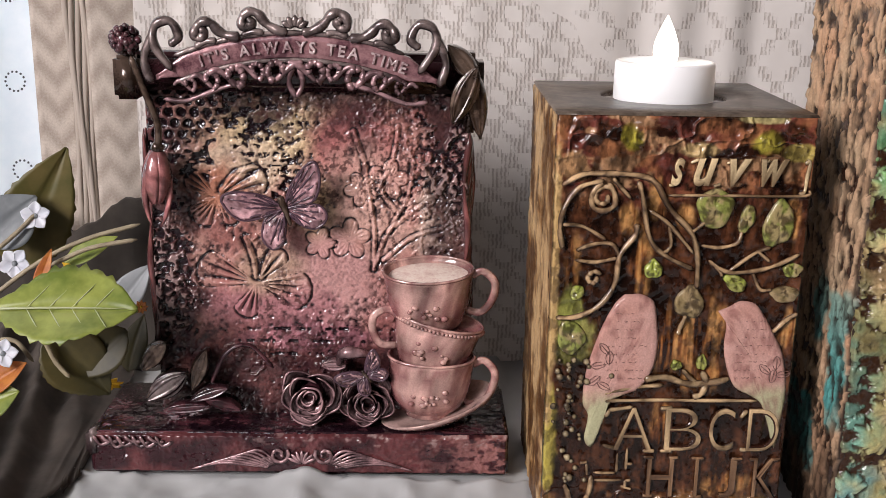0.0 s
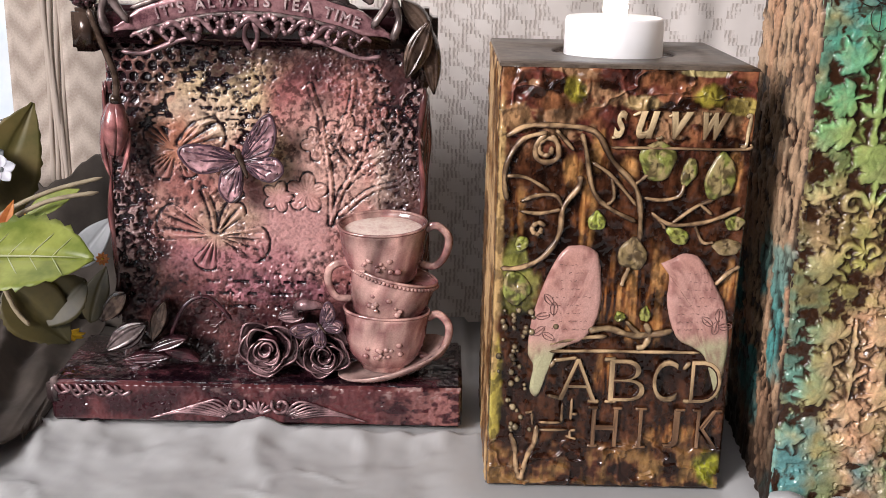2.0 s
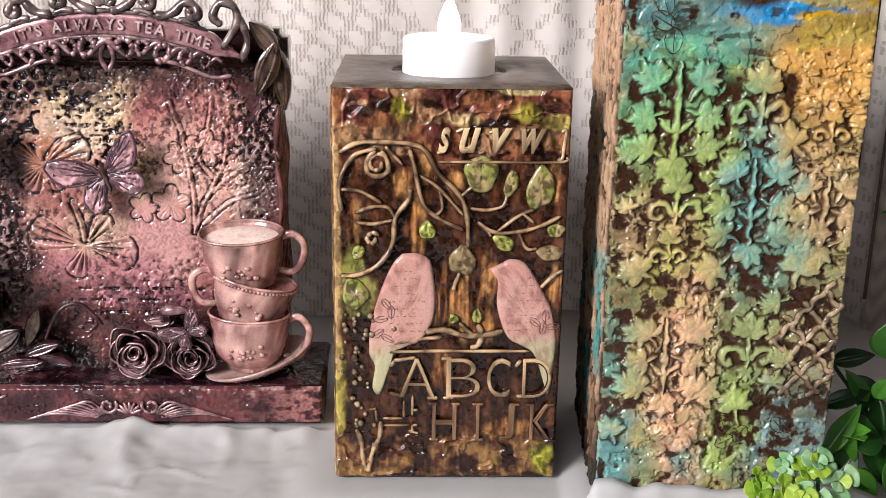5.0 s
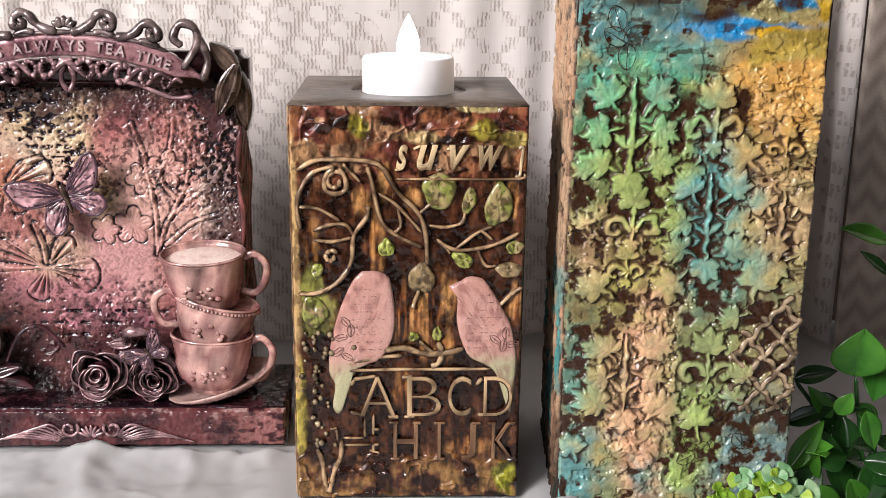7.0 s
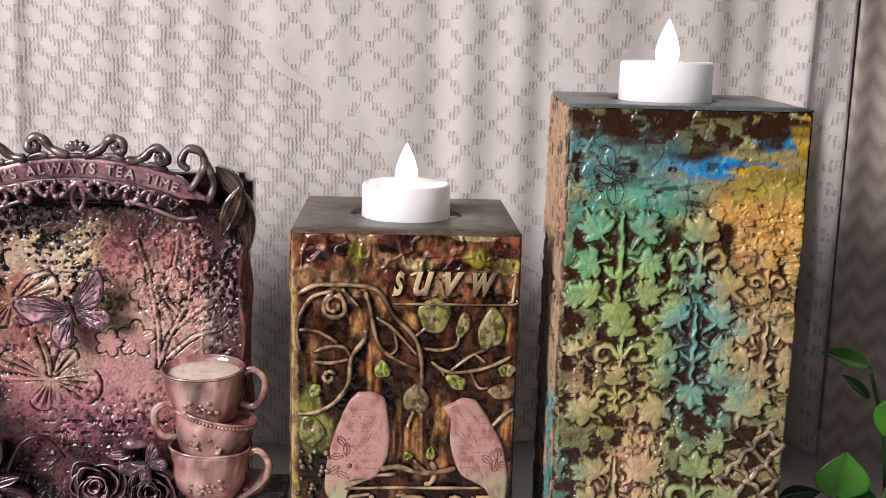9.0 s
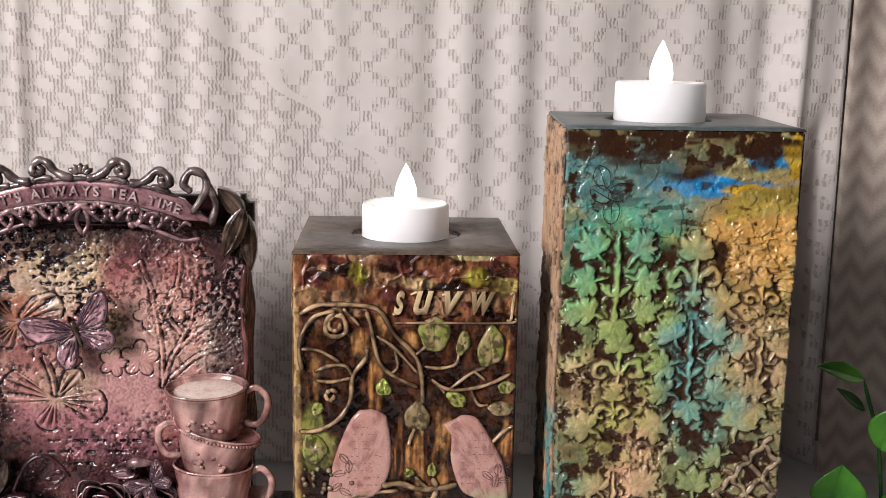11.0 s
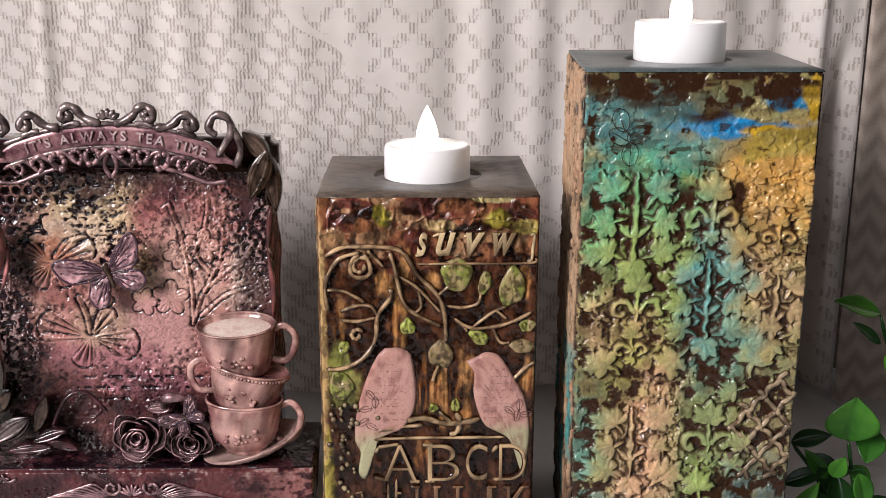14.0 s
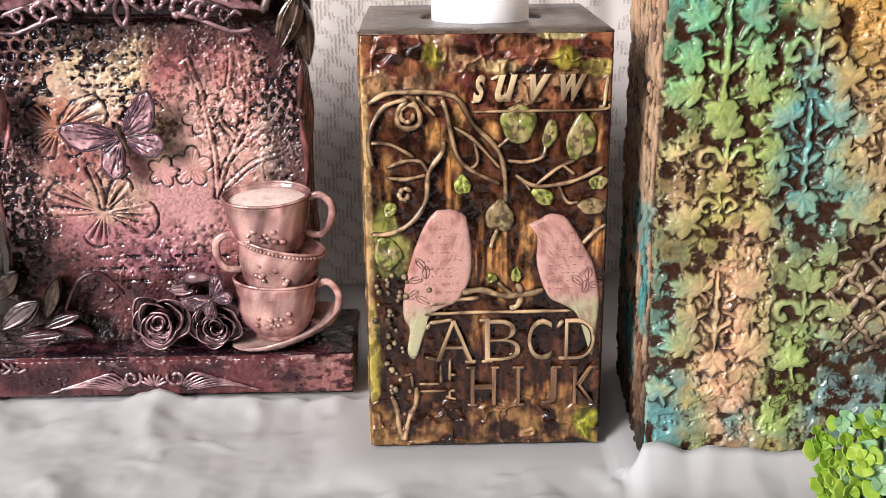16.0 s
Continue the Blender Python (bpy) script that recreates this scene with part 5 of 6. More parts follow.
def panel_height(U, V):
    h = 0.5 * (fbm(U + 400, V + 300, 6, 101, 4) - 0.5) + 0.25 * (fbm(U + 400, V + 300, 1.2, 102, 2) - 0.5)
    n = fbm(U + 400, V + 300, 13, 103, 3)
    # honeycomb in the upper left corner, pitted stencil under it
    hk = sm(40, 22, np.hypot(U + 156, (V - 164) * 1.1) + 12 * (n - 0.5))
    h = h - 2.0 * hk * sm(2.2, 1.4, honey(U, V, 5.2))
    pit = sm(0.54, 0.62, fbm(U + 400, V * 1.5 + 300, 3.2, 104, 2)) * sm(0.46, 0.54, n) * sm(-88, -108, U) * sm(100, 112, V)
    h = h - 1.2 * pit * (1 - hk)
    # bubbled crust on the left edge, the right edge and the top
    edge = np.maximum(sm(-134, -150, U) * sm(112, 96, V) * sm(48, 62, V), np.maximum(sm(-62, -34, U) * sm(92, 128, V) * sm(0.42, 0.5, n + 0.1 * sm(-44, -32, U)), sm(152, 162, V)))
    bub = fbm(U + 400, V + 300, 1.8, 105, 2)
    h = h + 2.1 * edge * sm(0.42, 0.66, bub) - 0.6 * edge
    h = h + 0.9 * (fbm(U + 400, V + 300, 1.9, 107, 2) - 0.5) * sm(0.44, 0.56, fbm(U + 400, V + 300, 19, 108, 3))
    # rows of stamped writing, only as short pits
    row = sm(0.62, 0.8, np.sin(V * 2 * np.pi / 5.6)) * sm(0.5, 0.58, fbm(U + 400, np.floor(V / 5.6) * 9 + 300, 3.0, 106, 2))
    zone = sm(64, 56, V) * sm(40, 46, V) * sm(-128, -116, U) * (0.4 + 0.6 * sm(0.4, 0.55, n))
    h = h - 0.9 * row * zone
    script = sm(0.3, 0.8, np.sin(V * 2 * np.pi / 6.5)) * sm(0.53, 0.60, fbm(U * 1.6 + 400, V * 1.2 + 300, 2.0, 109, 3))
    h = h - 0.7 * script * sm(-128, -114, U) * sm(-84, -94, U) * sm(116, 124, V) * sm(154, 148, V)
    # pressed butterflies: fans of ridges in two lobes
    for (cu, cv), wings in FLY:
        a, d = np.arctan2(V - cv, U - cu), np.hypot(U - cu, V - cv)
        reach = 1.5 + 0 * a
        for at_, wd_, ln_ in wings:
            da = np.abs((a - at_ + np.pi) % (2 * np.pi) - np.pi)
            reach = np.maximum(reach, ln_ * sm(wd_ * 1.15, wd_ * 0.8, da) * (1 - 0.18 * (da / wd_) ** 2))
        inn = sm(reach, reach - 1.2, d)
        h = h * (1 - 0.6 * inn) + inn * 0.25 + inn * 0.75 * np.cos(a * 26 + 1.2 * np.sin(a * 5)) * sm(2, 6, d) * (0.5 + 0.5 * sm(1.0, 0.6, d / reach)) - 0.75 * np.exp(-((d - reach - 0.4) / 0.55) ** 2) * sm(3, 6, d) * (0.3 + 1.2 * bub)
    for pts in ([(-115, 80), (-116, 88), (-119, 97)], [(-113, 80), (-109, 90), (-104, 96)], [(-128, 117), (-122, 124), (-114, 127)]):
        h = h + 0.7 * np.exp(-(near_line(U, V, pts) / 0.6) ** 2) - 0.5 * np.exp(-((near_line(U, V, pts) - 1.6) / 0.6) ** 2)
    # pressed flowers and stalks on the right
    for cu, cv, r in ((-76, 97, 9.0), (-88, 95, 7.0), (-60, 122, 9.0), (-71, 118, 7.5), (-48, 112, 8.0)):
        a, d = np.arctan2(V - cv, U - cu), np.hypot(U - cu, V - cv)
        lobe = r * (0.6 + 0.4 * np.abs(np.cos(a * 2.5 + cu)))
        h = h - 0.55 * np.exp(-((d - lobe) / 0.5) ** 2) * (0.3 + 1.1 * bub) + 0.3 * sm(lobe, lobe - 1.5, d) + 0.18 * np.cos(a * 21) * sm(lobe, lobe - 2, d) * sm(1, 3, d)
    for pts in ([(-66, 84), (-60, 100), (-46, 112)], [(-66, 84), (-66, 104), (-70, 128)], [(-62, 88), (-50, 98), (-38, 102)], [(-64, 118), (-58, 132), (-56, 144)], [(-68, 124), (-72, 136), (-74, 142)], [(-60, 100), (-52, 116), (-50, 130)], [(-52, 116), (-44, 122), (-40, 130)], [(-56, 108), (-62, 116), (-63, 124)]):
        d = near_line(U, V, pts)
        h = h + (0.6 * np.exp(-(d / 0.55) ** 2) - 0.5 * np.exp(-((d - 1.3) / 0.45) ** 2)) * (0.15 + 1.2 * bub)
    # fine crackle of the heavy varnish
    h = h + 0.38 * (fbm(U + 400, V + 300, 0.9, 115, 2) - 0.5) + 0.75 * sm(0.56, 0.68, fbm(U + 400, V + 300, 1.7, 116, 2)) * sm(0.50, 0.64, fbm(U + 400, V + 300, 15, 117, 3)) * (1 - 0.8 * sm(34, 18, np.hypot(U + 78, (V - 100) * 0.8)))
    return np.maximum(h, -1.7) + 1.0 * sm(-31, -27, U)


_sh = relief(PL + 0.4, PR - 0.4, PB + 1, PT - 0.4, 0.34, panel_height)
_U, _V, _H = _sh[2:]
_n, _m = fbm(_U + 400, _V + 300, 26, 110, 4), fbm(_U + 400, _V + 300, 9, 111, 4)
_c = mix((0.34, 0.13, 0.118), (0.48, 0.26, 0.205), sm(0.35, 0.65, _n))


def dab(cu, cv, ru, rv, col, hard=0.45):
    d = np.hypot((_U - cu) / ru, (_V - cv) / rv) + 1.0 * (_m - 0.5)
    return mix(_c, col, sm(1 + hard, 1 - hard, d))


_c = dab(-106, 140, 28, 16, (0.60, 0.46, 0.26))
_c = dab(-118, 128, 22, 10, (0.54, 0.40, 0.28))
_c = dab(-74, 134, 20, 18, (0.46, 0.16, 0.15))
_c = dab(-68, 110, 24, 24, (0.54, 0.32, 0.26))
_c = dab(-90, 108, 8, 12, (0.50, 0.36, 0.20))
_c = dab(-130, 118, 13, 10, (0.40, 0.17, 0.10))
_c = dab(-84, 76, 20, 26, (0.48, 0.25, 0.23))
_c = dab(-110, 66, 30, 9, (0.36, 0.15, 0.16))
_c = dab(-120, 40, 36, 20, (0.17, 0.055, 0.050))
_c = dab(-150, 78, 14, 34, (0.10, 0.035, 0.035))
_c = dab(-66, 44, 26, 14, (0.16, 0.055, 0.055))
_c = dab(-92, 54, 26, 6, (0.44, 0.17, 0.20))
_c = dab(-124, 100, 14, 8, (0.30, 0.12, 0.10))
_c = dab(-110, 84, 12, 12, (0.42, 0.27, 0.19))
_c = dab(-40, 108, 9, 20, (0.52, 0.38, 0.31))
_rim = np.minimum(np.minimum(_U - PL, (PR - _U)), np.minimum((PT - _V) * 0.7, (_V - PB) * 0.5))
_wear = sm(4, 26, _rim + 34 * (_m - 0.5))
_c = mix((0.035, 0.013, 0.018), _c, 0.12 + 0.88 * _wear)
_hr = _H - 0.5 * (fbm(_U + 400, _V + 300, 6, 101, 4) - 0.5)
_speck = sm(0.50, 0.60, fbm(_U + 400, _V + 300, 1.5, 112, 3)) * np.maximum(sm(0.46, 0.62, fbm(_U + 400, _V + 300, 13, 113, 3)), 0.9 * sm(26, 8, _rim))
_c = mix(_c, (0.070, 0.026, 0.024), 0.78 * _speck)
_c = 0.86 * _c + 0.14 * _c.mean(-1, keepdims=True) * np.array((1.14, 0.97, 0.94))
# Patina with painted shade: hollows near black, raised tops lightened by height.
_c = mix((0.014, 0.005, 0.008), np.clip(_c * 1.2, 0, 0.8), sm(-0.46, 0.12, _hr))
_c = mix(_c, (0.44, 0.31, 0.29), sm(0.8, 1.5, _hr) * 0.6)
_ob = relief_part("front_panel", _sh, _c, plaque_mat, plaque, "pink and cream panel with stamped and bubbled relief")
_ob.location.y = PY * MM


def lift(geo, y=PY):
    """From face coordinates to the panel's front."""
    return moved(geo, Matrix.Translation((0, y, 0)))


# rough bark along the right edge
for _k in range(5):
    _vv = np.linspace(40, 142, 26)
    part("edge_ridge", lift(tube(np.stack([-28.2 + 0.5 * _k + 0.9 * np.sin(_vv / 7 + _k), -1.2 + 2.6 * _k + 0 * _vv, _vv], 1), 1.2 + 0.5 * np.sin(_vv / 5 + 2 * _k), 7, (0, -1, 0))), mauve_base, plaque)
    part("edge_ridge", lift(tube(np.stack([-157.5 - 0.4 * _k + 0.8 * np.sin(_vv / 8 + _k), -0.6 + 2.6 * _k + 0 * _vv, _vv], 1), 1.1 + 0.5 * np.sin(_vv / 6 + 2 * _k), 7, (0, -1, 0))), mauve_base, plaque)

# arched banner with its lettering and scrolls; AX: its middle, springing from both ends
BY = 56.0


def arch(u, top=0.0):
    """Height of the banner's centre line over u."""
    t = (np.asarray(u, float) + 95.0) / 53.0
    return 176.6 - 12.2 * t * t + top


part("cornice", box(-161, -28, 63, 86, 158, 173, 2.5, 3), purple_mat, plaque, "dark cornice behind the banner")
_u = np.linspace(-148.5, -40.5, 60)
_row = []
for _k, (_dv, _dw) in enumerate([(-4.6, -3.0), (-4.6, 0.4), (-3.9, 1.4), (-1.5, 1.0), (1.5, 1.0), (3.9, 1.4), (4.6, 0.4), (4.6, -3.0)]):
    _taper = np.clip(np.minimum(_u + 149.5, -39.5 - _u) / 12, 0.25, 1)
    _row.append(np.stack([_u, BY - _dw + 0 * _u, arch(_u) + _dv * _taper], 1))
_v = np.concatenate(_row)
_f = [(k * 60 + i, k * 60 + i + 1, (k + 1) % 8 * 60 + i + 1, (k + 1) % 8 * 60 + i) for k in range(8) for i in range(59)] + [tuple(k * 60 for k in range(8)), tuple(k * 60 + 59 for k in range(8))[::-1]]
banner_mat = aged("mauve_banner", (0.34, 0.18, 0.185), (0.10, 0.04, 0.05), 0.26, 170, 0.50, 0.25)
part("banner", (_v, _f), banner_mat, plaque, "arched mauve banner with raised letters")
for _s in (5.2, -5.0):
    part("banner_rim", moved(stroke(np.stack([_u, arch(_u, _s)], 1)[4:-4:4], 0.95, 1.2, 5), Matrix.Translation((0, BY, 0))), silver_grey, plaque)
banner_letter = aged("pewter_letter", (0.50, 0.39, 0.38), (0.15, 0.075, 0.085), 0.25, 520, 0.51)
_text, _size = "IT'S ALWAYS TEA TIME", 6.0
_cut = [(ch, letter(ch, _size, 0.38, 0, 0.0)) if ch != " " else None for ch in _text]
_wide = [(g[1][0][:, 0].max() - g[1][0][:, 0].min()) if g else 2.2 for g in _cut]
_fit = (79.0 - 1.0 * (len(_text) - 1)) / sum(_wide)
_x = -131.5
for _item, _wd in zip(_cut, _wide):
    wd = _wd * _fit
    if _item:
        v, f = _item[1]
        lo, hi = v.min(0), v.max(0)
        mid = _x + wd / 2
        sl = math.atan2(float(arch(mid + 1) - arch(mid - 1)), 2)
        x, y = (v[:, 0] - (lo[0] + hi[0]) / 2) * _fit, v[:, 1] - 2.2
        base = float(arch(mid))
        g = np.stack([mid + x * math.cos(sl) - y * math.sin(sl), BY - 1.3 - v[:, 2], base + x * math.sin(sl) + y * math.cos(sl)], 1)
        part("letter", (g, f), banner_letter, plaque, smooth=False)
    _x += wd + 1.0


def scrolls(cu, side, r, top, mat=silver_grey):
    """A curling leaf scroll on the banner's upper rim (top) or hanging under it."""
    v0 = float(arch(cu)) + (5.5 if top else -5.0)
    k = 1 if top else -1
    c = (cu, v0 + k * r * 0.9)
    s = curl(c, r * 1.15, side, 0.82, 26, 1.2 if top else -1.2)
    tail = np.array([(cu - side * r * 2.3, float(arch(cu - side * r * 2.3)) + k * 5.6), (cu - side * r * 1.2, v0 + k * r * 0.5)])
    s = s if top else np.stack([s[:, 0], s[:, 1]], 1)
    part("scroll", moved(stroke(s, r * 0.35, 1.2, 3, 1.0), Matrix.Translation((0, BY, 0))), mat, plaque)
    part("scroll", moved(stroke(np.vstack([tail, [s[0]]]), r * 0.34, 1.2, 6, 1.0), Matrix.Translation((0, BY, 0))), mat, plaque)


for _s in (-1, 1):
    for _d in (2.5, 20.5):
        _wave = [(0, 5.2), (4.5, 6.4), (8.5, 9.2), (11.0, 12.6), (14.2, 14.0), (17.0, 12.4), (17.4, 9.6), (15.2, 8.4), (13.6, 9.8), (14.6, 11.2)]
        _pts = np.array([(-95 + _s * (_d + q), float(arch(-95 + _d + q)) + h) for q, h in _wave])
        part("scroll", moved(stroke(_pts, 1.85, 1.5, 5, 1.0), Matrix.Translation((0, BY, 0))), silver_grey, plaque)
        part("scroll", moved(stroke(np.array([(-95 + _s * (_d + q), float(arch(-95 + _d + q)) + h) for q, h in ((9, 5.4), (13, 6.4), (18, 5.6))]), 1.3, 1.3, 5, 1.0), Matrix.Translation((0, BY, 0))), silver_grey, plaque)
        part("scroll_tip", moved(ball((_pts[-1][0], -1.7, _pts[-1][1]), 1.3, 1, 10, 7), Matrix.Translation((0, BY, 0))), silver_grey, plaque)
    # the tall end curls
    part("scroll", moved(stroke([(-95 + _s * 47, 167), (-95 + _s * 53.5, 177), (-95 + _s * 52.5, 184), (-95 + _s * 47, 185.5), (-95 + _s * 44, 180), (-95 + _s * 47.5, 176.5)], 1.75, 2, 6, 1.0), Matrix.Translation((0, BY, 0))), silver_grey, plaque)
    part("scroll", moved(stroke([(-95 + _s * 55, 162), (-95 + _s * 57.5, 171), (-95 + _s * 53.5, 181)], 1.7, 1.4, 6, 1.0), Matrix.Translation((0, BY, 0))), silver_grey, plaque)
    for _d, _r in ((6.5, 4.2), (24, 4.2), (15.5, 3.4), (33, 3.4), (41, 2.6)):
        scrolls(-95 + _s * _d, _s if _d in (6.5, 38) else -_s, _r, False, silver_mauve)
    part("scroll", moved(stroke([(-95 + _s * 20, 163), (-95 + _s * 30, 160), (-95 + _s * 42, 155.5), (-95 + _s * 51, 156)], 1.0, 1.0, 7, 1.0), Matrix.Translation((0, BY, 0))), silver_mauve, plaque)
    part("finial", moved(stroke([(-95 + _s * 1.0, 169), (-95 + _s * 2.6, 163), (-95, 157)], 1.1, 1.1, 6), Matrix.Translation((0, BY, 0))), silver_mauve, plaque)
for _k in range(5):
    _a = radians(30 + 30 * _k)
    part("crest_petal", moved(pillow(oval((-95 + 3.6 * np.cos(_a), 183.5 + 2.6 * np.sin(_a)), 1.3, 2.4, math.degrees(_a) - 90, 16, 0.3), 1.0, 0.6, 4), Matrix.Translation((0, BY, 0))), silver_grey, plaque)

# berry cluster and bracket on the left, drooping bud on its stem
part("berry", ball((-160, 57, 178), 4.2, 1, 14, 9), purple_mat, plaque)
for _k in range(7):
    part("berry", ball((-160 + (2.7 if _k else 0) * np.cos(_k * 1.05), 53.4 + (0.9 if _k else 0), 178 + (2.7 if _k else 0) * np.sin(_k * 1.05)), 1.35, 1, 10, 7), purple_mat, plaque)
rs = random.Random(3)
for _k in range(60):
    _a, _b = rs.uniform(0, 6.28), rs.uniform(-1, 1)
    part("berry", ball((-160 + 5.0 * np.sqrt(1 - _b * _b) * np.cos(_a), 57 + 4.0 * np.sqrt(1 - _b * _b) * np.sin(_a), 178 + 5.2 * _b), rs.uniform(1.1, 1.6), 1, 10, 7), purple_mat, plaque)
part("bracket", box(-166, -156, 58, 76, 155, 172, 1.6, 2), bronze_leaf, plaque)
_st = spline([(-158, 56, 172), (-154, 56.5, 160), (-149.5, 57, 146), (-150, 58, 137)], 8)
part("bud_stem", tube(_st, 1.5, 9, (0, -1, 0)), bronze_leaf, plaque)
part("bud_cap", ball((-150.2, 58, 136.5), 2.6, 1, 12, 8), bronze_leaf, plaque)
for _k in range(6):
    _a = 2 * np.pi * _k / 6 + 0.4
    z = np.linspace(0, 1, 14)
    bulge = 6.3 * np.sin(np.pi * np.clip(z * 0.86 + 0.06, 0, 1)) ** 0.8
    pts = np.stack([-150.5 - 1.6 * z + bulge * 0.78 * np.cos(_a), 58.5 + bulge * 0.7 * np.sin(_a), 136 - z * (23 + 9 * ((_k * 7) % 3 == 0))], 1)
    part("bud_petal", tube(pts, 3.0 * np.sin(np.pi * np.clip(0.12 + 0.86 * z, 0, 1)) ** 0.7 + 0.25, 9, (np.cos(_a), np.sin(_a), 0.01), 0.45), pink_bud, plaque)


def sculpt_leaf(name, c, length, width, turn, y, mat, ridges=5, tilt=0.0, h=2.4):
    """A carved leaf with ridged veins."""
    t = radians(turn)
    ax, sd = np.array((np.cos(t), np.sin(t))), np.array((-np.sin(t), np.cos(t)))
    s, q = np.meshgrid(np.linspace(0, 1, 26), np.linspace(-1, 1, 19), indexing="ij")
    wd = width * np.sin(np.pi * np.clip(s, 0.02, 0.985)) ** 0.75
    uv = np.asarray(c)[None, None] + ax * ((s - 0.5) * length)[..., None] + sd * (q * wd * 0.5)[..., None]
    hh = h * (1 - q ** 2) ** 0.5 + 0.45 * np.cos(q * np.pi * ridges) - 0.8 * np.exp(-(q / 0.13) ** 2) + tilt * (s - 0.5) * length
    v = np.stack([uv[..., 0], y - hh, uv[..., 1]], -1).reshape(-1, 3)
    f = [(i * 19 + j, i * 19 + j + 1, (i + 1) * 19 + j + 1, (i + 1) * 19 + j) for i in range(25) for j in range(18)]
    back = v + np.array((0, h + 1.5, 0))
    n = len(v)
    f2 = [tuple(n + i for i in q2[::-1]) for q2 in f]
    rim = [i * 19 for i in range(26)] + [25 * 19 + j for j in range(1, 19)] + [i * 19 + 18 for i in range(24, -1, -1)] + [j for j in range(17, 0, -1)]
    f3 = [(rim[i], n + rim[i], n + rim[(i + 1) % len(rim)], rim[(i + 1) % len(rim)]) for i in range(len(rim))]
    part(name, (np.vstack([v, back]), f + f2 + f3), mat, plaque)


sculpt_leaf("corner_leaf", (-30, 159), 24, 10, 68, 57, bronze_leaf, 4)
sculpt_leaf("corner_leaf", (-25.5, 156), 30, 9, 98, 61, bronze_leaf, 3)
sculpt_leaf("corner_leaf", (-31, 171), 18, 9, 130, 58, bronze_leaf, 3)
part("corner_lump", box(-33, -22.5, 60, 82, 143, 174, 3.5, 3), bronze_leaf, plaque)
sculpt_leaf("foot_leaf", (-151.5, 36), 21, 10.5, 35, 58, tarnish, 4)
sculpt_leaf("foot_leaf", (-157, 48), 17, 9, 50, 62, bronze_leaf, 3)
sculpt_leaf("foot_leaf", (-138.5, 42), 19, 8, 70, 62, bronze_leaf, 3)
sculpt_leaf("foot_leaf", (-134, 33), 17, 6.5, 20, 58, purple_mat, 3)
sculpt_leaf("foot_leaf", (-128, 28), 15, 6, -15, 58, purple_mat, 3)
sculpt_leaf("foot_leaf", (-143, 27), 20, 6, 5, 57, purple_mat, 3)
part("foot_stem", tube(spline([(-136, 62, 30), (-128, 63, 48), (-118, 64, 52), (-108, 64, 42)], 8), 1.0, 8), purple_mat, plaque)

# mounted butterfly


def wing(c, pts, mat, tilt, y0):
    o = spline(np.vstack([pts, pts[:1]]), 6)[:-1] + np.asarray(c)
    g = pillow(o, 0.9, 1.0, 12, 5, 1.9, 5)
    v = g[0].copy()
    d = np.hypot(v[:, 0] - c[0], v[:, 2] - c[1])
    v[:, 1] = y0 + v[:, 1] - d * tilt
    part("wing", (v, g[1]), mat, plaque)
    for p in o[::4]:
        e = np.asarray(c) + (p - np.asarray(c)) * 0.9
        q = np.linspace(0.15, 1, 6)[:, None]
        uv = np.asarray(c) * (1 - q) + e * q
        dd = np.hypot(uv[:, 0] - c[0], uv[:, 1] - c[1])
        part("wing_vein", tube(np.stack([uv[:, 0], y0 - 1.75 - dd * tilt, uv[:, 1]], 1), 0.48, 6), vein_mat, plaque)
        if np.hypot(*(p - np.asarray(c))) > 8:
            part("wing_spot", ball((e[0], y0 - 1.7 - np.hypot(*(e - np.asarray(c))) * tilt, e[1]), 0.55, 1, 8, 6), silver_mauve, plaque)
    k = np.vstack([o, o[:1]])
    dd = np.hypot(k[:, 0] - c[0], k[:, 1] - c[1])
    part("wing_edge", tube(np.stack([k[:, 0], y0 - 1.1 - dd * tilt, k[:, 1]], 1), 0.6, 6), vein_mat, plaque)


def butterfly(cx, cz, k, turn, y0, mat):
    R = np.array([[math.cos(turn), -math.sin(turn)], [math.sin(turn), math.cos(turn)]])
    for pts, tl in (([(0, 0), (3, 9), (9, 17.5), (13, 19), (14.5, 12), (12, 4), (5, 0.5)], 0.18), ([(0, -1), (6, 1.5), (14, 1.5), (17, -3), (13, -7.5), (7, -6.5)], 0.12),
                    ([(0, 0), (-8, 5), (-20, 6.5), (-24, 3), (-17, -4.5), (-6, -3)], 0.12), ([(0, -1), (-7, -4), (-8.5, -12), (-4.5, -16.5), (-0.5, -13.5), (0.5, -6)], 0.10)):
        wing((cx, cz), np.array(pts) * k @ R.T, mat, tl, y0)
    body = np.array([(-1.5, 5), (-0.5, 2), (1, -2), (2.6, -7)]) * k @ R.T + (cx, cz)
    part("insect_body", tube(spline(np.stack([body[:, 0], np.full(4, y0 - 2.0), body[:, 1]], 1), 6), np.interp(np.arange(19), (0, 6, 18), (1.2, 1.7, 0.7)) * k, 10), bronze_leaf, plaque)


butterfly(-101.5, 112.0, 1.02, 0.0, 62.0, bfly_mat)
butterfly(-68.5, 44.5, 0.52, 0.3, 52.5, silver_mauve)


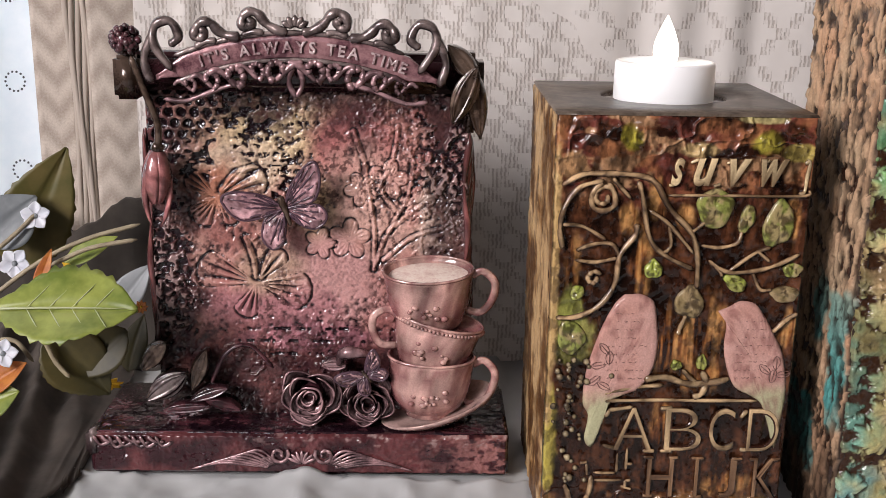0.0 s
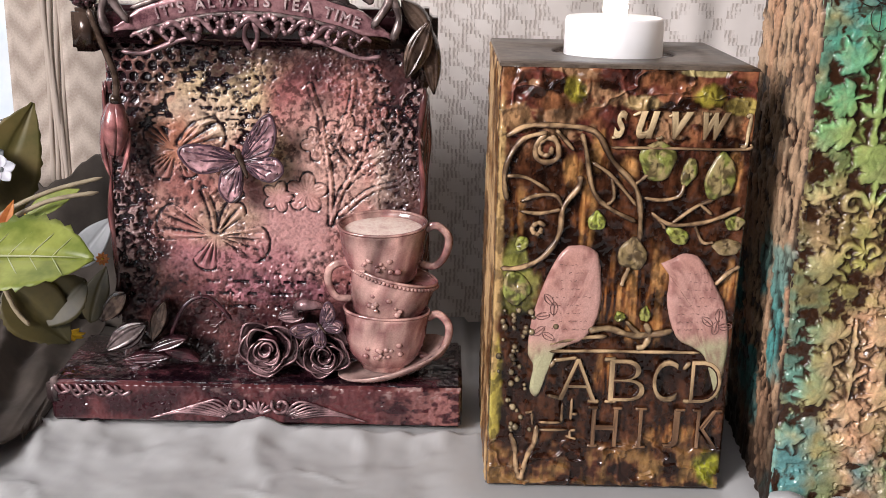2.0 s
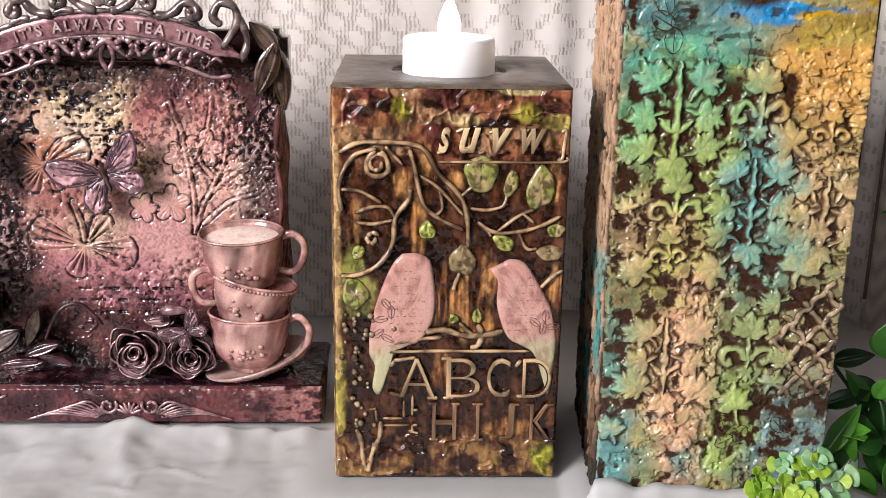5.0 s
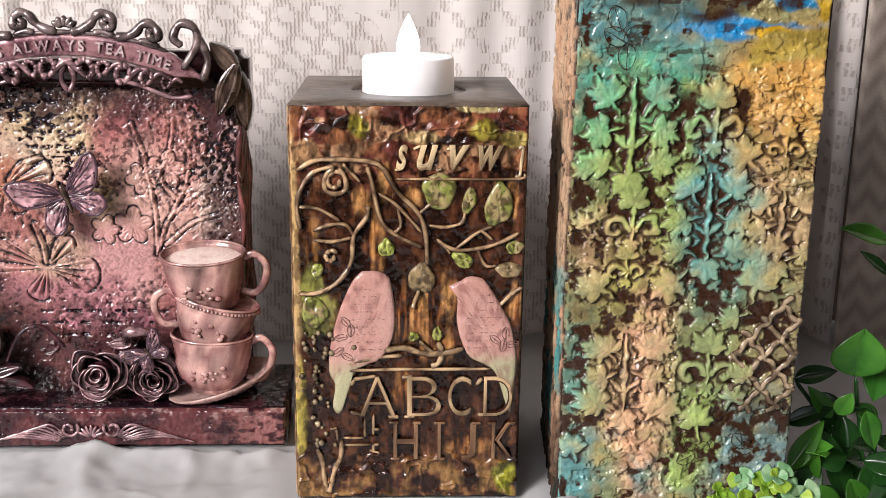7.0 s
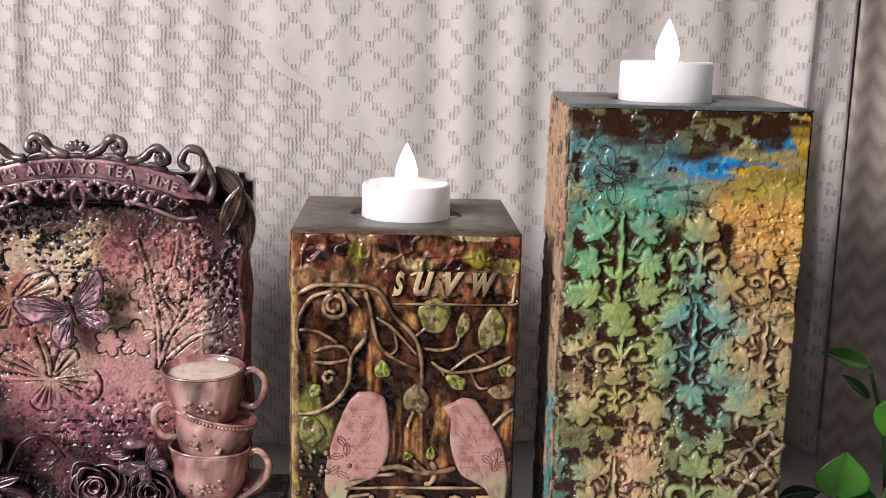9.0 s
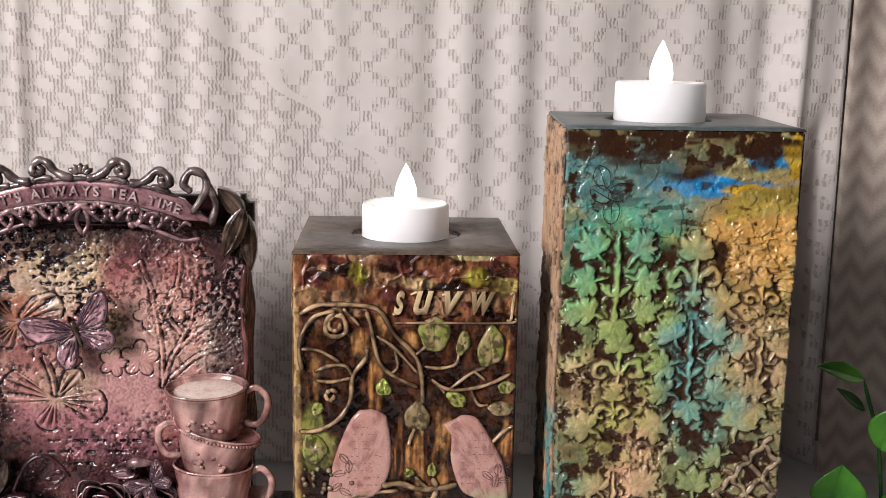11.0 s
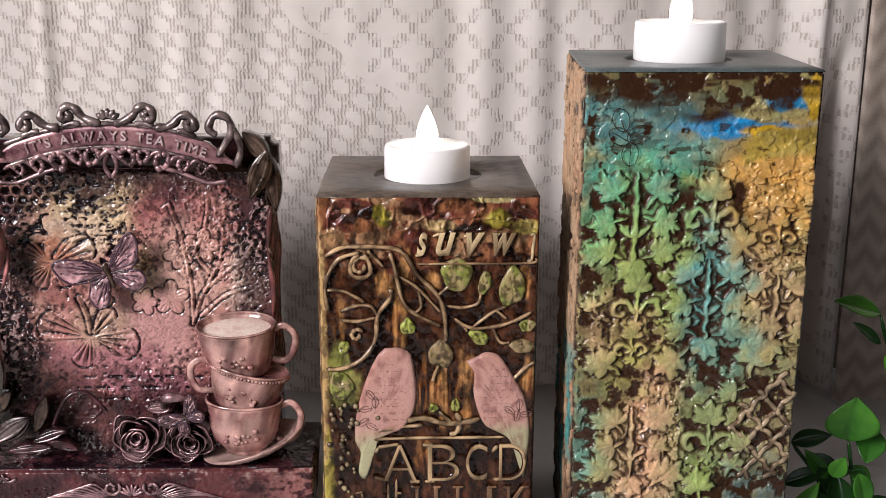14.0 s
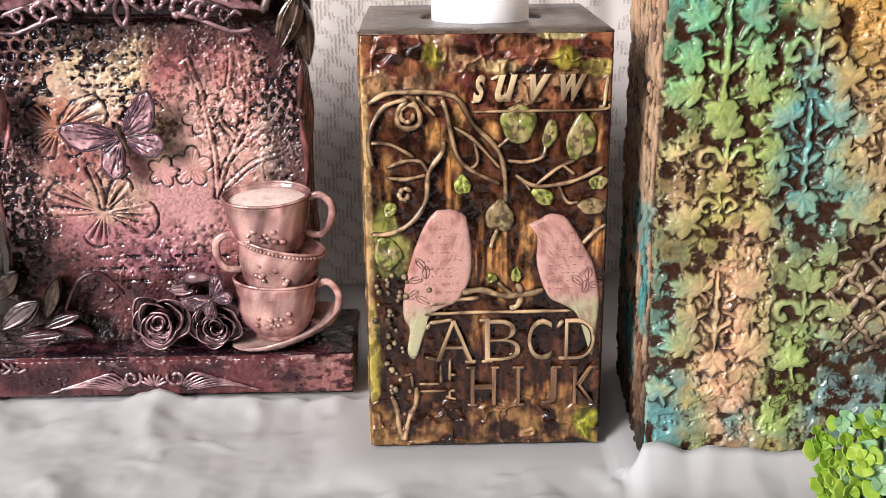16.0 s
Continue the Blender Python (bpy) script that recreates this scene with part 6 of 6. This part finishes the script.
# roses
def rose(cx, cz, r, y0, mat, seed):
    """Overlapping curved petals round a hollow heart."""
    rr = random.Random(seed)
    for k, (rad0, rise, n) in enumerate(((1.0, 1.0, 5), (0.74, 3.2, 4), (0.50, 4.2, 3), (0.27, 3.4, 2))):
        for j in range(n):
            ex, ez = rr.uniform(-0.13, 0.13) * r, rr.uniform(-0.13, 0.13) * r
            sk = rr.uniform(-0.22, 0.22)
            a0 = 2 * np.pi * (j + 0.3 * rr.random()) / n + k * 0.9
            a = np.linspace(a0 - 0.25, a0 + 2 * np.pi / n + 0.35, 16)
            t = np.linspace(0, 1, 16)
            bulge = 1 + 0.20 * np.sin(np.pi * t) + sk * (t - 0.5) + 0.06 * np.sin(7 * t + seed + j) + 0.10 * np.exp(-((t - 0.5) / 0.12) ** 2)
            rim = np.stack([cx + ex + r * rad0 * bulge * np.cos(a), y0 - rise * r / 9 - 1.2 * np.sin(np.pi * t), cz + ez + r * rad0 * bulge * np.sin(a)], 1)
            foot = np.stack([cx + ex + r * rad0 * 0.52 * np.cos(a), np.full(16, y0 + 3.0), cz + ez + r * rad0 * 0.52 * np.sin(a)], 1)
            mid = 0.45 * rim + 0.55 * foot + np.stack([0.10 * r * rad0 * np.cos(a), 0 * a, 0.10 * r * rad0 * np.sin(a)], 1)
            th = np.array((0, 0.9, 0))
            v = np.vstack([rim, mid, foot, foot + th, mid + th * 1.5, rim + th])
            f = [(q * 16 + i, q * 16 + i + 1, (q + 1) % 6 * 16 + i + 1, (q + 1) % 6 * 16 + i) for q in range(6) for i in range(15)]
            f += [tuple(q * 16 for q in range(6)), tuple(q * 16 + 15 for q in range(6))[::-1]]
            lip = tube(rim, (0.34 + 0.22 * np.sin(np.pi * t)) * r / 9, 8)
            part("rose_petal", join((v, f), lip), mat, plaque)
    part("rose_heart", ball((cx, y0 + 3.5, cz), r * 0.55, 0.9, 14, 9), purple_mat, plaque)


rose(-91.5, 33.5, 9.8, 56.5, silver_mauve, 4)
rose(-68.0, 30.5, 8.6, 57.0, silver_mauve, 7)
for _k, (_u, _v, _r) in enumerate([(-82, 46, 4.5), (-101, 38, 3.5), (-78, 38, 4.2), (-61, 38, 4.2), (-57.5, 29, 3.6), (-79, 27, 3.5)]):
    sculpt_leaf("rose_leaf", (_u, _v), _r * 2.3, _r * 1.5, 40 * _k, 59.0, (silver_mauve, purple_mat, bronze_leaf)[_k % 3], 3)
part("leaf_hood", tube(spline([(-80, 58, 46), (-78, 55, 52), (-72, 54, 53), (-66, 57, 51)], 7), np.interp(np.arange(22), (0, 10, 21), (1.5, 3.0, 1.2)), 10), silver_mauve, plaque)


# stacked teacups, half sunk into the panel
def cup(name, cx, z0, r, h, lean, yaw_handle, y0, beaded, mouth):
    m = Matrix.Translation((cx, y0, z0)) @ Matrix.Rotation(radians(lean), 4, "Y") @ Matrix.Rotation(radians(13 if mouth else 5), 4, "X") @ Matrix.Diagonal((1, 0.62, 1, 1))
    foot = [(r * 0.50, 0), (r * 0.56, 0.4), (r * 0.53, 1.8), (r * 0.66, 3.2)] if z0 < 30 else [(r * 0.66, 0), (r * 0.72, 0.4), (r * 0.74, 1.6)]
    prof = foot + [(r * 0.86, h * 0.30), (r * 0.94, h * 0.52), (r * 0.98, h * 0.78), (r * 1.005, h * 0.94), (r * 1.02, h), (r * 0.985, h + 0.5), (r * 0.93, h - 0.2), (r * 0.90, h - 2.0), (0.2, h - 2.2)]
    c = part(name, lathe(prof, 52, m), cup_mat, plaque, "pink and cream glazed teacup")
    part("rim", moved(lathe([(r * 1.0 + 0.75 * np.cos(a), h + 0.3 + 0.75 * np.sin(a)) for a in np.linspace(0, 2 * np.pi, 9)], 52), m), cup_mat, c)
    if mouth:
        part("foam", moved(lathe([(r * 0.91, h - 2.0), (r * 0.75, h - 1.5), (r * 0.3, h - 1.3), (0.1, h - 1.3)], 44), m), cream_in, c, "cream-coloured filling")
    if beaded:
        for a in np.linspace(-np.pi * 0.98, 0.0, 34):
            part("bead", moved(ball((r * 1.03 * np.cos(a), r * 1.03 * np.sin(a), h - 1.2), 0.85, 1, 7, 5), m), cup_mat, c)
    s = yaw_handle
    pts = [(s * r * 0.93, 0, h * 0.88), (s * (r + 4), -1, h * 0.98), (s * (r + 8.8), -2, h * 0.78), (s * (r + 7.5), -2, h * 0.45), (s * (r + 3), -1, h * 0.22), (s * r * 0.80, 0, h * 0.26)]
    part("handle", moved(tube(spline(pts, 7), 1.75, 10, (0, -1, 0)), m), cup_mat, c)
    rr = random.Random(int(z0))
    for k in range(13):
        a = -np.pi / 2 + rr.uniform(-0.5, 0.45)
        part("sprig", moved(ball((r * 0.93 * np.cos(a), r * 0.93 * np.sin(a), h * 0.45 + rr.uniform(-3.4, 3.4)), rr.uniform(0.8, 1.7), 0.8, 8, 6), m), cup_mat, c)


cup("teacup", -42.5, 23.5, 17.8, 27.0, 2, 1, 60, False, False)
cup("teacup", -43.0, 46.0, 18.0, 21.0, 13, -1, 60, True, False)
cup("teacup", -42.5, 64.0, 18.0, 25.0, -2, 1, 60, False, True)
part("saucer", lathe([(0.2, 0), (10, 0.2), (19, 2.2), (24, 5.2), (24.8, 6.4), (24.2, 6.8), (18.5, 4.0), (9, 1.8), (0.2, 1.6)], 52, Matrix.Translation((-37.0, 60, 22.5)) @ Matrix.Rotation(radians(-18), 4, "Y") @ Matrix.Rotation(radians(8), 4, "X") @ Matrix.Diagonal((1, 0.6, 1, 1))), aged("saucer_glaze", (0.50, 0.33, 0.29), (0.17, 0.10, 0.10), 0.22, 160, 0.46, 0.2), plaque, "pink saucer with a silvery edge")


# ---- artificial plants ----
def leaf_blade(length, width, fold=0.25, droop=0.2, teeth=0, tooth=0.05, nl=26, nw=13, power=0.8, wave=0.0):
    """A leaf from the origin along +x, its face to +z; millimetres."""
    s, q = np.meshgrid(np.linspace(0, 1, nl), np.linspace(-1, 1, nw), indexing="ij")
    wd = width * 0.5 * np.sin(np.pi * np.clip(s ** power, 0.015, 0.99)) ** 0.85
    if teeth:
        wd = wd * (1 + tooth * (np.abs(((s * teeth) % 1) - 0.5) * 4 - 1) * (np.abs(q) > 0.9))
    x = s * length
    z = fold * np.abs(q) * wd - droop * length * s ** 2 + wave * np.sin(s * 14 + q * 2) * np.abs(q) - 0.04 * width * np.exp(-(q / 0.08) ** 2)
    v = np.stack([x, q * wd, z], -1).reshape(-1, 3)
    f = [(i * nw + j, (i + 1) * nw + j, (i + 1) * nw + j + 1, i * nw + j + 1) for i in range(nl - 1) for j in range(nw - 1)]
    n = len(v)
    v2 = v - np.array((0, 0, 0.35))
    f2 = [tuple(n + k for k in p[::-1]) for p in f]
    rim = [i * nw for i in range(nl)] + [(nl - 1) * nw + j for j in range(1, nw)] + [i * nw + nw - 1 for i in range(nl - 2, -1, -1)] + [j for j in range(nw - 2, 0, -1)]
    f3 = [(rim[i], n + rim[i], n + rim[(i + 1) % len(rim)], rim[(i + 1) % len(rim)]) for i in range(len(rim))]
    return np.vstack([v, v2]), f + f2 + f3


def aim(at, direction, face):
    """A pose at a place, its x along direction and its z near face."""
    x = Vector(direction).normalized()
    z = Vector(face)
    z = (z - x * z.dot(x)).normalized()
    y = z.cross(x)
    m = Matrix((x, y, z)).transposed().to_4x4()
    m.translation = Vector(at)
    return m


spray_l = thing("artificial_flower_spray", pose(0, 0, 0.002), "artificial spray with green leaves and small white and yellow flowers", "artificial plant")


def add_leaf(parent, at, to, width, face, mat, rib=None, **kw):
    d = np.subtract(to, at)
    ln = float(np.linalg.norm(d))
    m = aim(at, d, face)
    ob = part("leaf", moved(leaf_blade(ln, width, **kw), m), mat, parent)
    if rib is not None:
        x = np.linspace(0.0, 0.93, 12)
        dr = kw.get("droop", 0.2)
        mid = np.stack([x * ln, 0 * x, -dr * ln * x ** 2 + 0.1], 1)
        part("leaf_rib", moved(tube(mid, np.linspace(0.75, 0.2, 12), 6, (0, 0, 1), 0.6), m), rib, ob)
        for k in range(1, 5):
            for s in (-1, 1):
                x0 = 0.12 + 0.15 * k
                p = np.array([(x0 * ln, 0, -dr * ln * x0 ** 2), ((x0 + 0.13) * ln, s * width * 0.28, -dr * ln * (x0 + 0.13) ** 2 + kw.get("fold", 0.25) * width * 0.28 + 0.15)])
                part("leaf_rib", moved(tube(spline(p, 5), 0.25, 5, (0, 0, 1), 0.6), m), rib, ob)
    return ob


add_leaf(spray_l, (-212.8, 30.0, 76.6), (-154.4, 26.0, 80.5), 38, (0.05, -0.55, 0.85), leaf_silk, rib_mat, teeth=15, tooth=0.10, fold=0.16, droop=0.05, power=1.15, wave=0.6)
add_leaf(spray_l, (-195.4, 44.0, 61.7), (-172.5, 46.0, 34.6), 26, (0.3, -0.9, 0.2), leaf_dark, teeth=12, tooth=0.08, fold=0.2, droop=0.05)
add_leaf(spray_l, (-165.3, 50.0, 61.4), (-189.3, 46.0, 42.1), 20, (0.1, -0.9, 0.3), leaf_dark, teeth=12, tooth=0.08, fold=0.2, droop=0.05)
add_leaf(spray_l, (-234.1, 115.0, 68.5), (-207.2, 120.0, 122.6), 34, (0.3, -0.9, 0.1), leaf_olive, teeth=10, tooth=0.05, fold=0.12, droop=0.02, power=0.7)
add_leaf(spray_l, (-240.3, 100.0, 83.1), (-219.4, 110.0, 103.0), 26, (0.1, -0.9, 0.4), leaf_pale, fold=0.1, droop=0.05)
add_leaf(spray_l, (-177.8, 75.0, 58.8), (-162.6, 78.0, 80.8), 14, (-0.2, -0.9, 0.2), leaf_pale, fold=0.2, droop=0.1)
add_leaf(spray_l, (-171.6, 70.0, 35.1), (-165.5, 74.0, 59.4), 13, (-0.2, -0.9, 0.2), leaf_dark, fold=0.2, droop=0.1)
add_leaf(spray_l, (-196.8, 75.0, 81.4), (-176.2, 80.0, 93.6), 10, (0.0, -0.7, 0.7), leaf_silk, fold=0.2, droop=0.1)
add_leaf(spray_l, (-204.3, 60.0, 73.0), (-198.9, 66.0, 90.8), 6, (0.0, -0.9, 0.3), petal_orange, fold=0.3, droop=0.05)
add_leaf(spray_l, (-221.7, 40.0, 38.5), (-204.5, 40.0, 50.9), 12, (0.0, -0.8, 0.6), petal_orange, fold=0.3, droop=0.1)
add_leaf(spray_l, (-222.9, 36.0, 32.8), (-206.6, 36.0, 40.4), 16, (0.0, -0.8, 0.6), leaf_silk, fold=0.2, droop=0.1)
for _pts in ([(-238.2, 70.0, 59.1), (-209.9, 75.0, 80.6), (-189.4, 80.0, 90.8), (-166.5, 85.0, 96.8)], [(-201.1, 70.0, 82.3), (-184.8, 72.0, 89.4), (-165.4, 75.0, 92.7)], [(-231.2, 50.0, 51.5), (-212.5, 50.0, 56.7), (-203.3, 48.0, 47.9)], [(-195.3, 40.0, 60.7), (-191.4, 40.0, 51.2), (-186.2, 40.0, 44.6)], [(-239.6, 90.0, 75.6), (-225.0, 100.0, 88.6), (-218.2, 105.0, 95.7)], [(-238.2, 70.0, 59.1), (-234.4, 60.0, 1.6), (-244.6, 60.0, -63.7)]):
    part("stem", tube(spline(_pts, 7), 1.0, 8, (0, -1, 0)), twig_mat, spray_l)


def flower(parent, c, r, n, mat, heart, face=(0.1, -0.9, 0.35), width=0.85, turn=0.3):
    f = Vector(face).normalized()
    a0 = f.cross(Vector((0, 0, 1))).normalized()
    b0 = a0.cross(f)
    head = part("flower_heart", ball(c, r * 0.2, 1, 10, 7), heart, parent)
    for k in range(n):
        a = 2 * np.pi * k / n + turn
        d = a0 * math.cos(a) + b0 * math.sin(a) + f * 0.25
        part("petal", moved(leaf_blade(r, r * width, 0.25, 0.12, nl=10, nw=7, power=1.3), aim(c, d, f)), mat, head)


flower(spray_l, (-218.3, 105.0, 94.7), 6.6, 5, petal_white, leaf_pale)
flower(spray_l, (-225.5, 95.0, 75.5), 7.0, 5, petal_white, leaf_pale, turn=0.9)
flower(spray_l, (-211.9, 40.0, 54.4), 6.0, 5, petal_white, leaf_pale, turn=0.5)
flower(spray_l, (-180.9, 68.0, 31.1), 7.5, 9, petal_yellow, petal_orange, (0.1, -0.6, -0.6), 0.45)
flower(spray_l, (-164.8, 72.0, 63.8), 3.0, 9, petal_orange, petal_yellow, (0.1, -0.8, 0.1), 0.45)
add_leaf(spray_l, (-188.3, 66.0, 80.1), (-194.6, 66.0, 84.8), 3.4, (0, -0.9, 0.3), petal_yellow, fold=0.3, droop=0.0)
# brown gauze heaped at the foot of the spray
_gx, _gt = np.meshgrid(np.linspace(-0.36, -0.1865, 130), np.linspace(0, 1, 90))
_far = 0.044 + 0.116 * sm(-0.187, -0.193, _gx) - 0.05 * sm(-0.178, -0.148, _gx)
_gy = -0.02 + (_far + 0.02) * _gt
# Drawn forward over the cloth, partly in place of the shade there.
_gx = -0.36 + (_gx + 0.36) * (1 - 0.10 * (1 - _gt))
_fold = fbm(_gx * 1000 + 900, _gy * 500 + 900, 22, 220, 3) - 0.5
_rise = sm(-0.186, -0.27, _gx) * 0.030 * sm(-0.07, 0.02, _gy)
_gz = np.maximum(0.0015 + _rise + 0.016 * _fold * sm(-0.184, -0.21, _gx) + 0.004 * np.sin(_gx * 330 + 60 * _gy) * sm(-0.19, -0.22, _gx), -0.004)
_on = CZ[np.clip(np.searchsorted(_ys, _gy), 0, len(_ys) - 1), np.clip(np.searchsorted(_xs, _gx), 0, len(_xs) - 1)] * MM
_gz = np.maximum(np.where(_gx > -0.19, _on, _gz), _on) + 0.0016
sheet("brown_gauze", np.stack([_gx, _gy + 0.003 * _fold, _gz], 2), np.stack([_gx, _gy], 2), plain("grey_brown_gauze", (0.036, 0.028, 0.022), (0.085, 0.068, 0.055), 0.85, 50), "grey-brown gauze heaped beside the plaque", "cloth", 0.0006)

# green trailing plant at the right
ivy = thing("artificial_trailing_plant", pose(0, 0, -0.002), "artificial plant with glossy green rounded leaves", "artificial plant")
for _a, _b, _w, _m, _fc in (
        ((229.8, 10.0, 51.1), (229.3, 4.0, 72.4), 23, vine_green, (-0.2, -0.9, 0.35)),
        ((246.5, 30.0, 103.5), (226.5, 30.0, 110.6), 12, vine_green, (0.1, -0.5, 0.85)),
        ((208.3, 20.0, 46.0), (224.3, 16.0, 52.0), 9, vine_deep, (0.0, -0.6, 0.8)),
        ((222.5, 6.0, 35.9), (225.8, 2.0, 46.3), 8, vine_green, (-0.1, -0.8, 0.5)),
        ((202.0, 0.0, 13.2), (216.1, 4.0, 34.2), 9, vine_green, (-0.4, -0.8, 0.4)),
        ((233.3, 4.0, 38.1), (237.9, 0.0, 22.3), 10, vine_green, (0.2, -0.9, 0.2)),
        ((230.8, 20.0, 28.7), (231.6, 10.0, 9.9), 13, vine_deep, (0.0, -0.9, 0.3)),
        ((223.5, 10.0, 17.6), (229.1, 0.0, -0.7), 12, vine_deep, (0.2, -0.9, 0.2)),
        ((205.1, 0.0, 1.7), (215.6, 0.0, 14.6), 14, vine_deep, (-0.2, -0.8, 0.5)),
        ((221.3, 30.0, 34.9), (233.8, 20.0, 23.5), 12, vine_deep, (-0.2, -0.8, 0.5)),
        ((245.1, 20.0, 51.9), (238.9, 10.0, 40.7), 13, vine_green, (-0.3, -0.8, 0.3)),
        ((241.3, 0.0, 17.3), (229.8, -10.0, 1.9), 13, vine_deep, (-0.3, -0.8, 0.3)),
        ((237.8, 0.0, 7.0), (248.5, -10.0, 1.9), 15, vine_green, (-0.3, -0.8, 0.3)),
        ((251.9, 20.0, 74.6), (258.9, 10.0, 97.1), 20, vine_green, (-0.3, -0.8, 0.3)),
        ((251.7, 10.0, 43.3), (268.8, 10.0, 58.4), 20, vine_green, (-0.3, -0.8, 0.3)),
        ((250.0, 10.0, 17.8), (268.7, 10.0, 23.1), 20, vine_deep, (-0.3, -0.8, 0.3)),
        ((248.3, 30.0, 88.8), (236.1, 30.0, 99.7), 6, vine_deep, (0.1, -0.6, 0.7)),
        ((212.5, -4.0, 8.9), (220.5, -12.0, -4.7), 12, vine_green, (-0.1, -0.8, 0.5)),
        ((226.3, -4.0, 11.5), (234.8, -12.0, -7.2), 12, vine_green, (0.1, -0.8, 0.5))):
    add_leaf(ivy, _a, _b, _w, _fc, _m, None, fold=0.18, droop=0.10, power=0.8)
for _pts in ([(229.8, 10.0, 51.1), (235.2, 12.0, 27.1), (245.3, 10.0, -24.5)], [(246.5, 30.0, 103.5), (257.8, 30.0, 61.1), (256.2, 12.0, -25.6)], [(202.0, 0.0, 13.2), (215.4, 2.0, 0.8), (233.3, 5.0, -21.8)], [(208.3, 20.0, 46.0), (224.0, 20.0, 23.5), (242.6, 10.0, -21.8)], [(239.0, 0.0, 7.0), (236.5, 6.0, 37.3), (224.9, 6.0, 35.9)]):
    part("stem", tube(spline(_pts, 7), 0.9, 8, (0, -1, 0)), vine_deep, ivy)

rs = random.Random(17)
for _k in range(26):
    _o = np.array((rs.uniform(203, 246), rs.uniform(-14, 26), rs.uniform(0, 30)))
    _d = np.array((rs.uniform(-1, 1), rs.uniform(-0.8, 0.1), rs.uniform(-0.3, 0.9)))
    _d = _d / np.linalg.norm(_d) * rs.uniform(13, 21)
    if (_o + _d)[0] < 199 and (_o + _d)[1] > -22:
        _d[0] = abs(_d[0])
    add_leaf(ivy, tuple(_o), tuple(_o + _d), rs.uniform(7, 12), (rs.uniform(-0.4, 0.4), -0.7, 0.6), vine_deep if _k % 6 else vine_green, None, fold=0.2, droop=0.15, power=0.85)
lime = thing("lime_succulent_sprig", pose(-0.001, 0, -0.0015), "lime and mint green succulent sprig on the cloth", "artificial plant")
_root = np.array((185.5, -45.0, -1.4))
for _i, (_c, _r, _m) in enumerate((((161.6, -46.0, 22.0), 7.0, lime_mat), ((164.7, -50.0, 17.5), 7.5, lime_mat), ((170.2, -40.0, 29.4), 5.5, mint_mat), ((179.4, -42.0, 27.5), 7.0, lime_mat), ((171.9, -50.0, 15.2), 6.5, mint_mat), ((179.2, -50.0, 20.6), 7.5, mint_mat), ((164.8, -52.0, 9.7), 6.5, lime_mat), ((174.2, -54.0, 8.5), 7.5, mint_mat), ((188.1, -50.0, 12.8), 8, lime_mat), ((190.5, -45.0, 25.6), 8, mint_mat), ((170.6, -46.0, 21.9), 6.5, lime_mat), ((174.4, -52.0, 21.7), 6.5, lime_mat), ((161.0, -52.0, 14.2), 6.0, lime_mat), ((168.3, -56.0, 10.8), 7.0, lime_mat), ((180.1, -56.0, 14.0), 7.5, mint_mat), ((182.0, -44.0, 32.8), 6.5, mint_mat), ((161.2, -43.0, 25.9), 4.5, lime_mat))):
    _c = np.array(_c)
    _n = Vector((0.35 * math.sin(_i * 2.1), -0.75, 0.55 + 0.25 * math.cos(_i * 1.7))).normalized()
    _e = _n.cross(Vector((0, 0, 1))).normalized()
    _f = _e.cross(_n)
    for _k in range(6):
        _a = _k * 2 * math.pi / 3 + (0.5 if _k > 2 else 0) + _i
        _d = np.array(_e * math.cos(_a) + _f * math.sin(_a) + _n * (0.22 if _k < 3 else 0.7))
        part("succulent_leaf", moved(leaf_blade(_r * (1.0 if _k < 3 else 0.6), _r * (1.15 if _k < 3 else 0.7), 0.16, 0.10, nl=10, nw=9, power=1.7), aim(_c, _d, tuple(_n))), _m if (_k + _i) % 4 else lime_mat, lime)
    part("stem", tube(spline([_c, _c * 0.5 + _root * 0.5 + (0, 0, 2), _root], 6), 0.7, 7, (0, -1, 0)), vine_deep, lime)
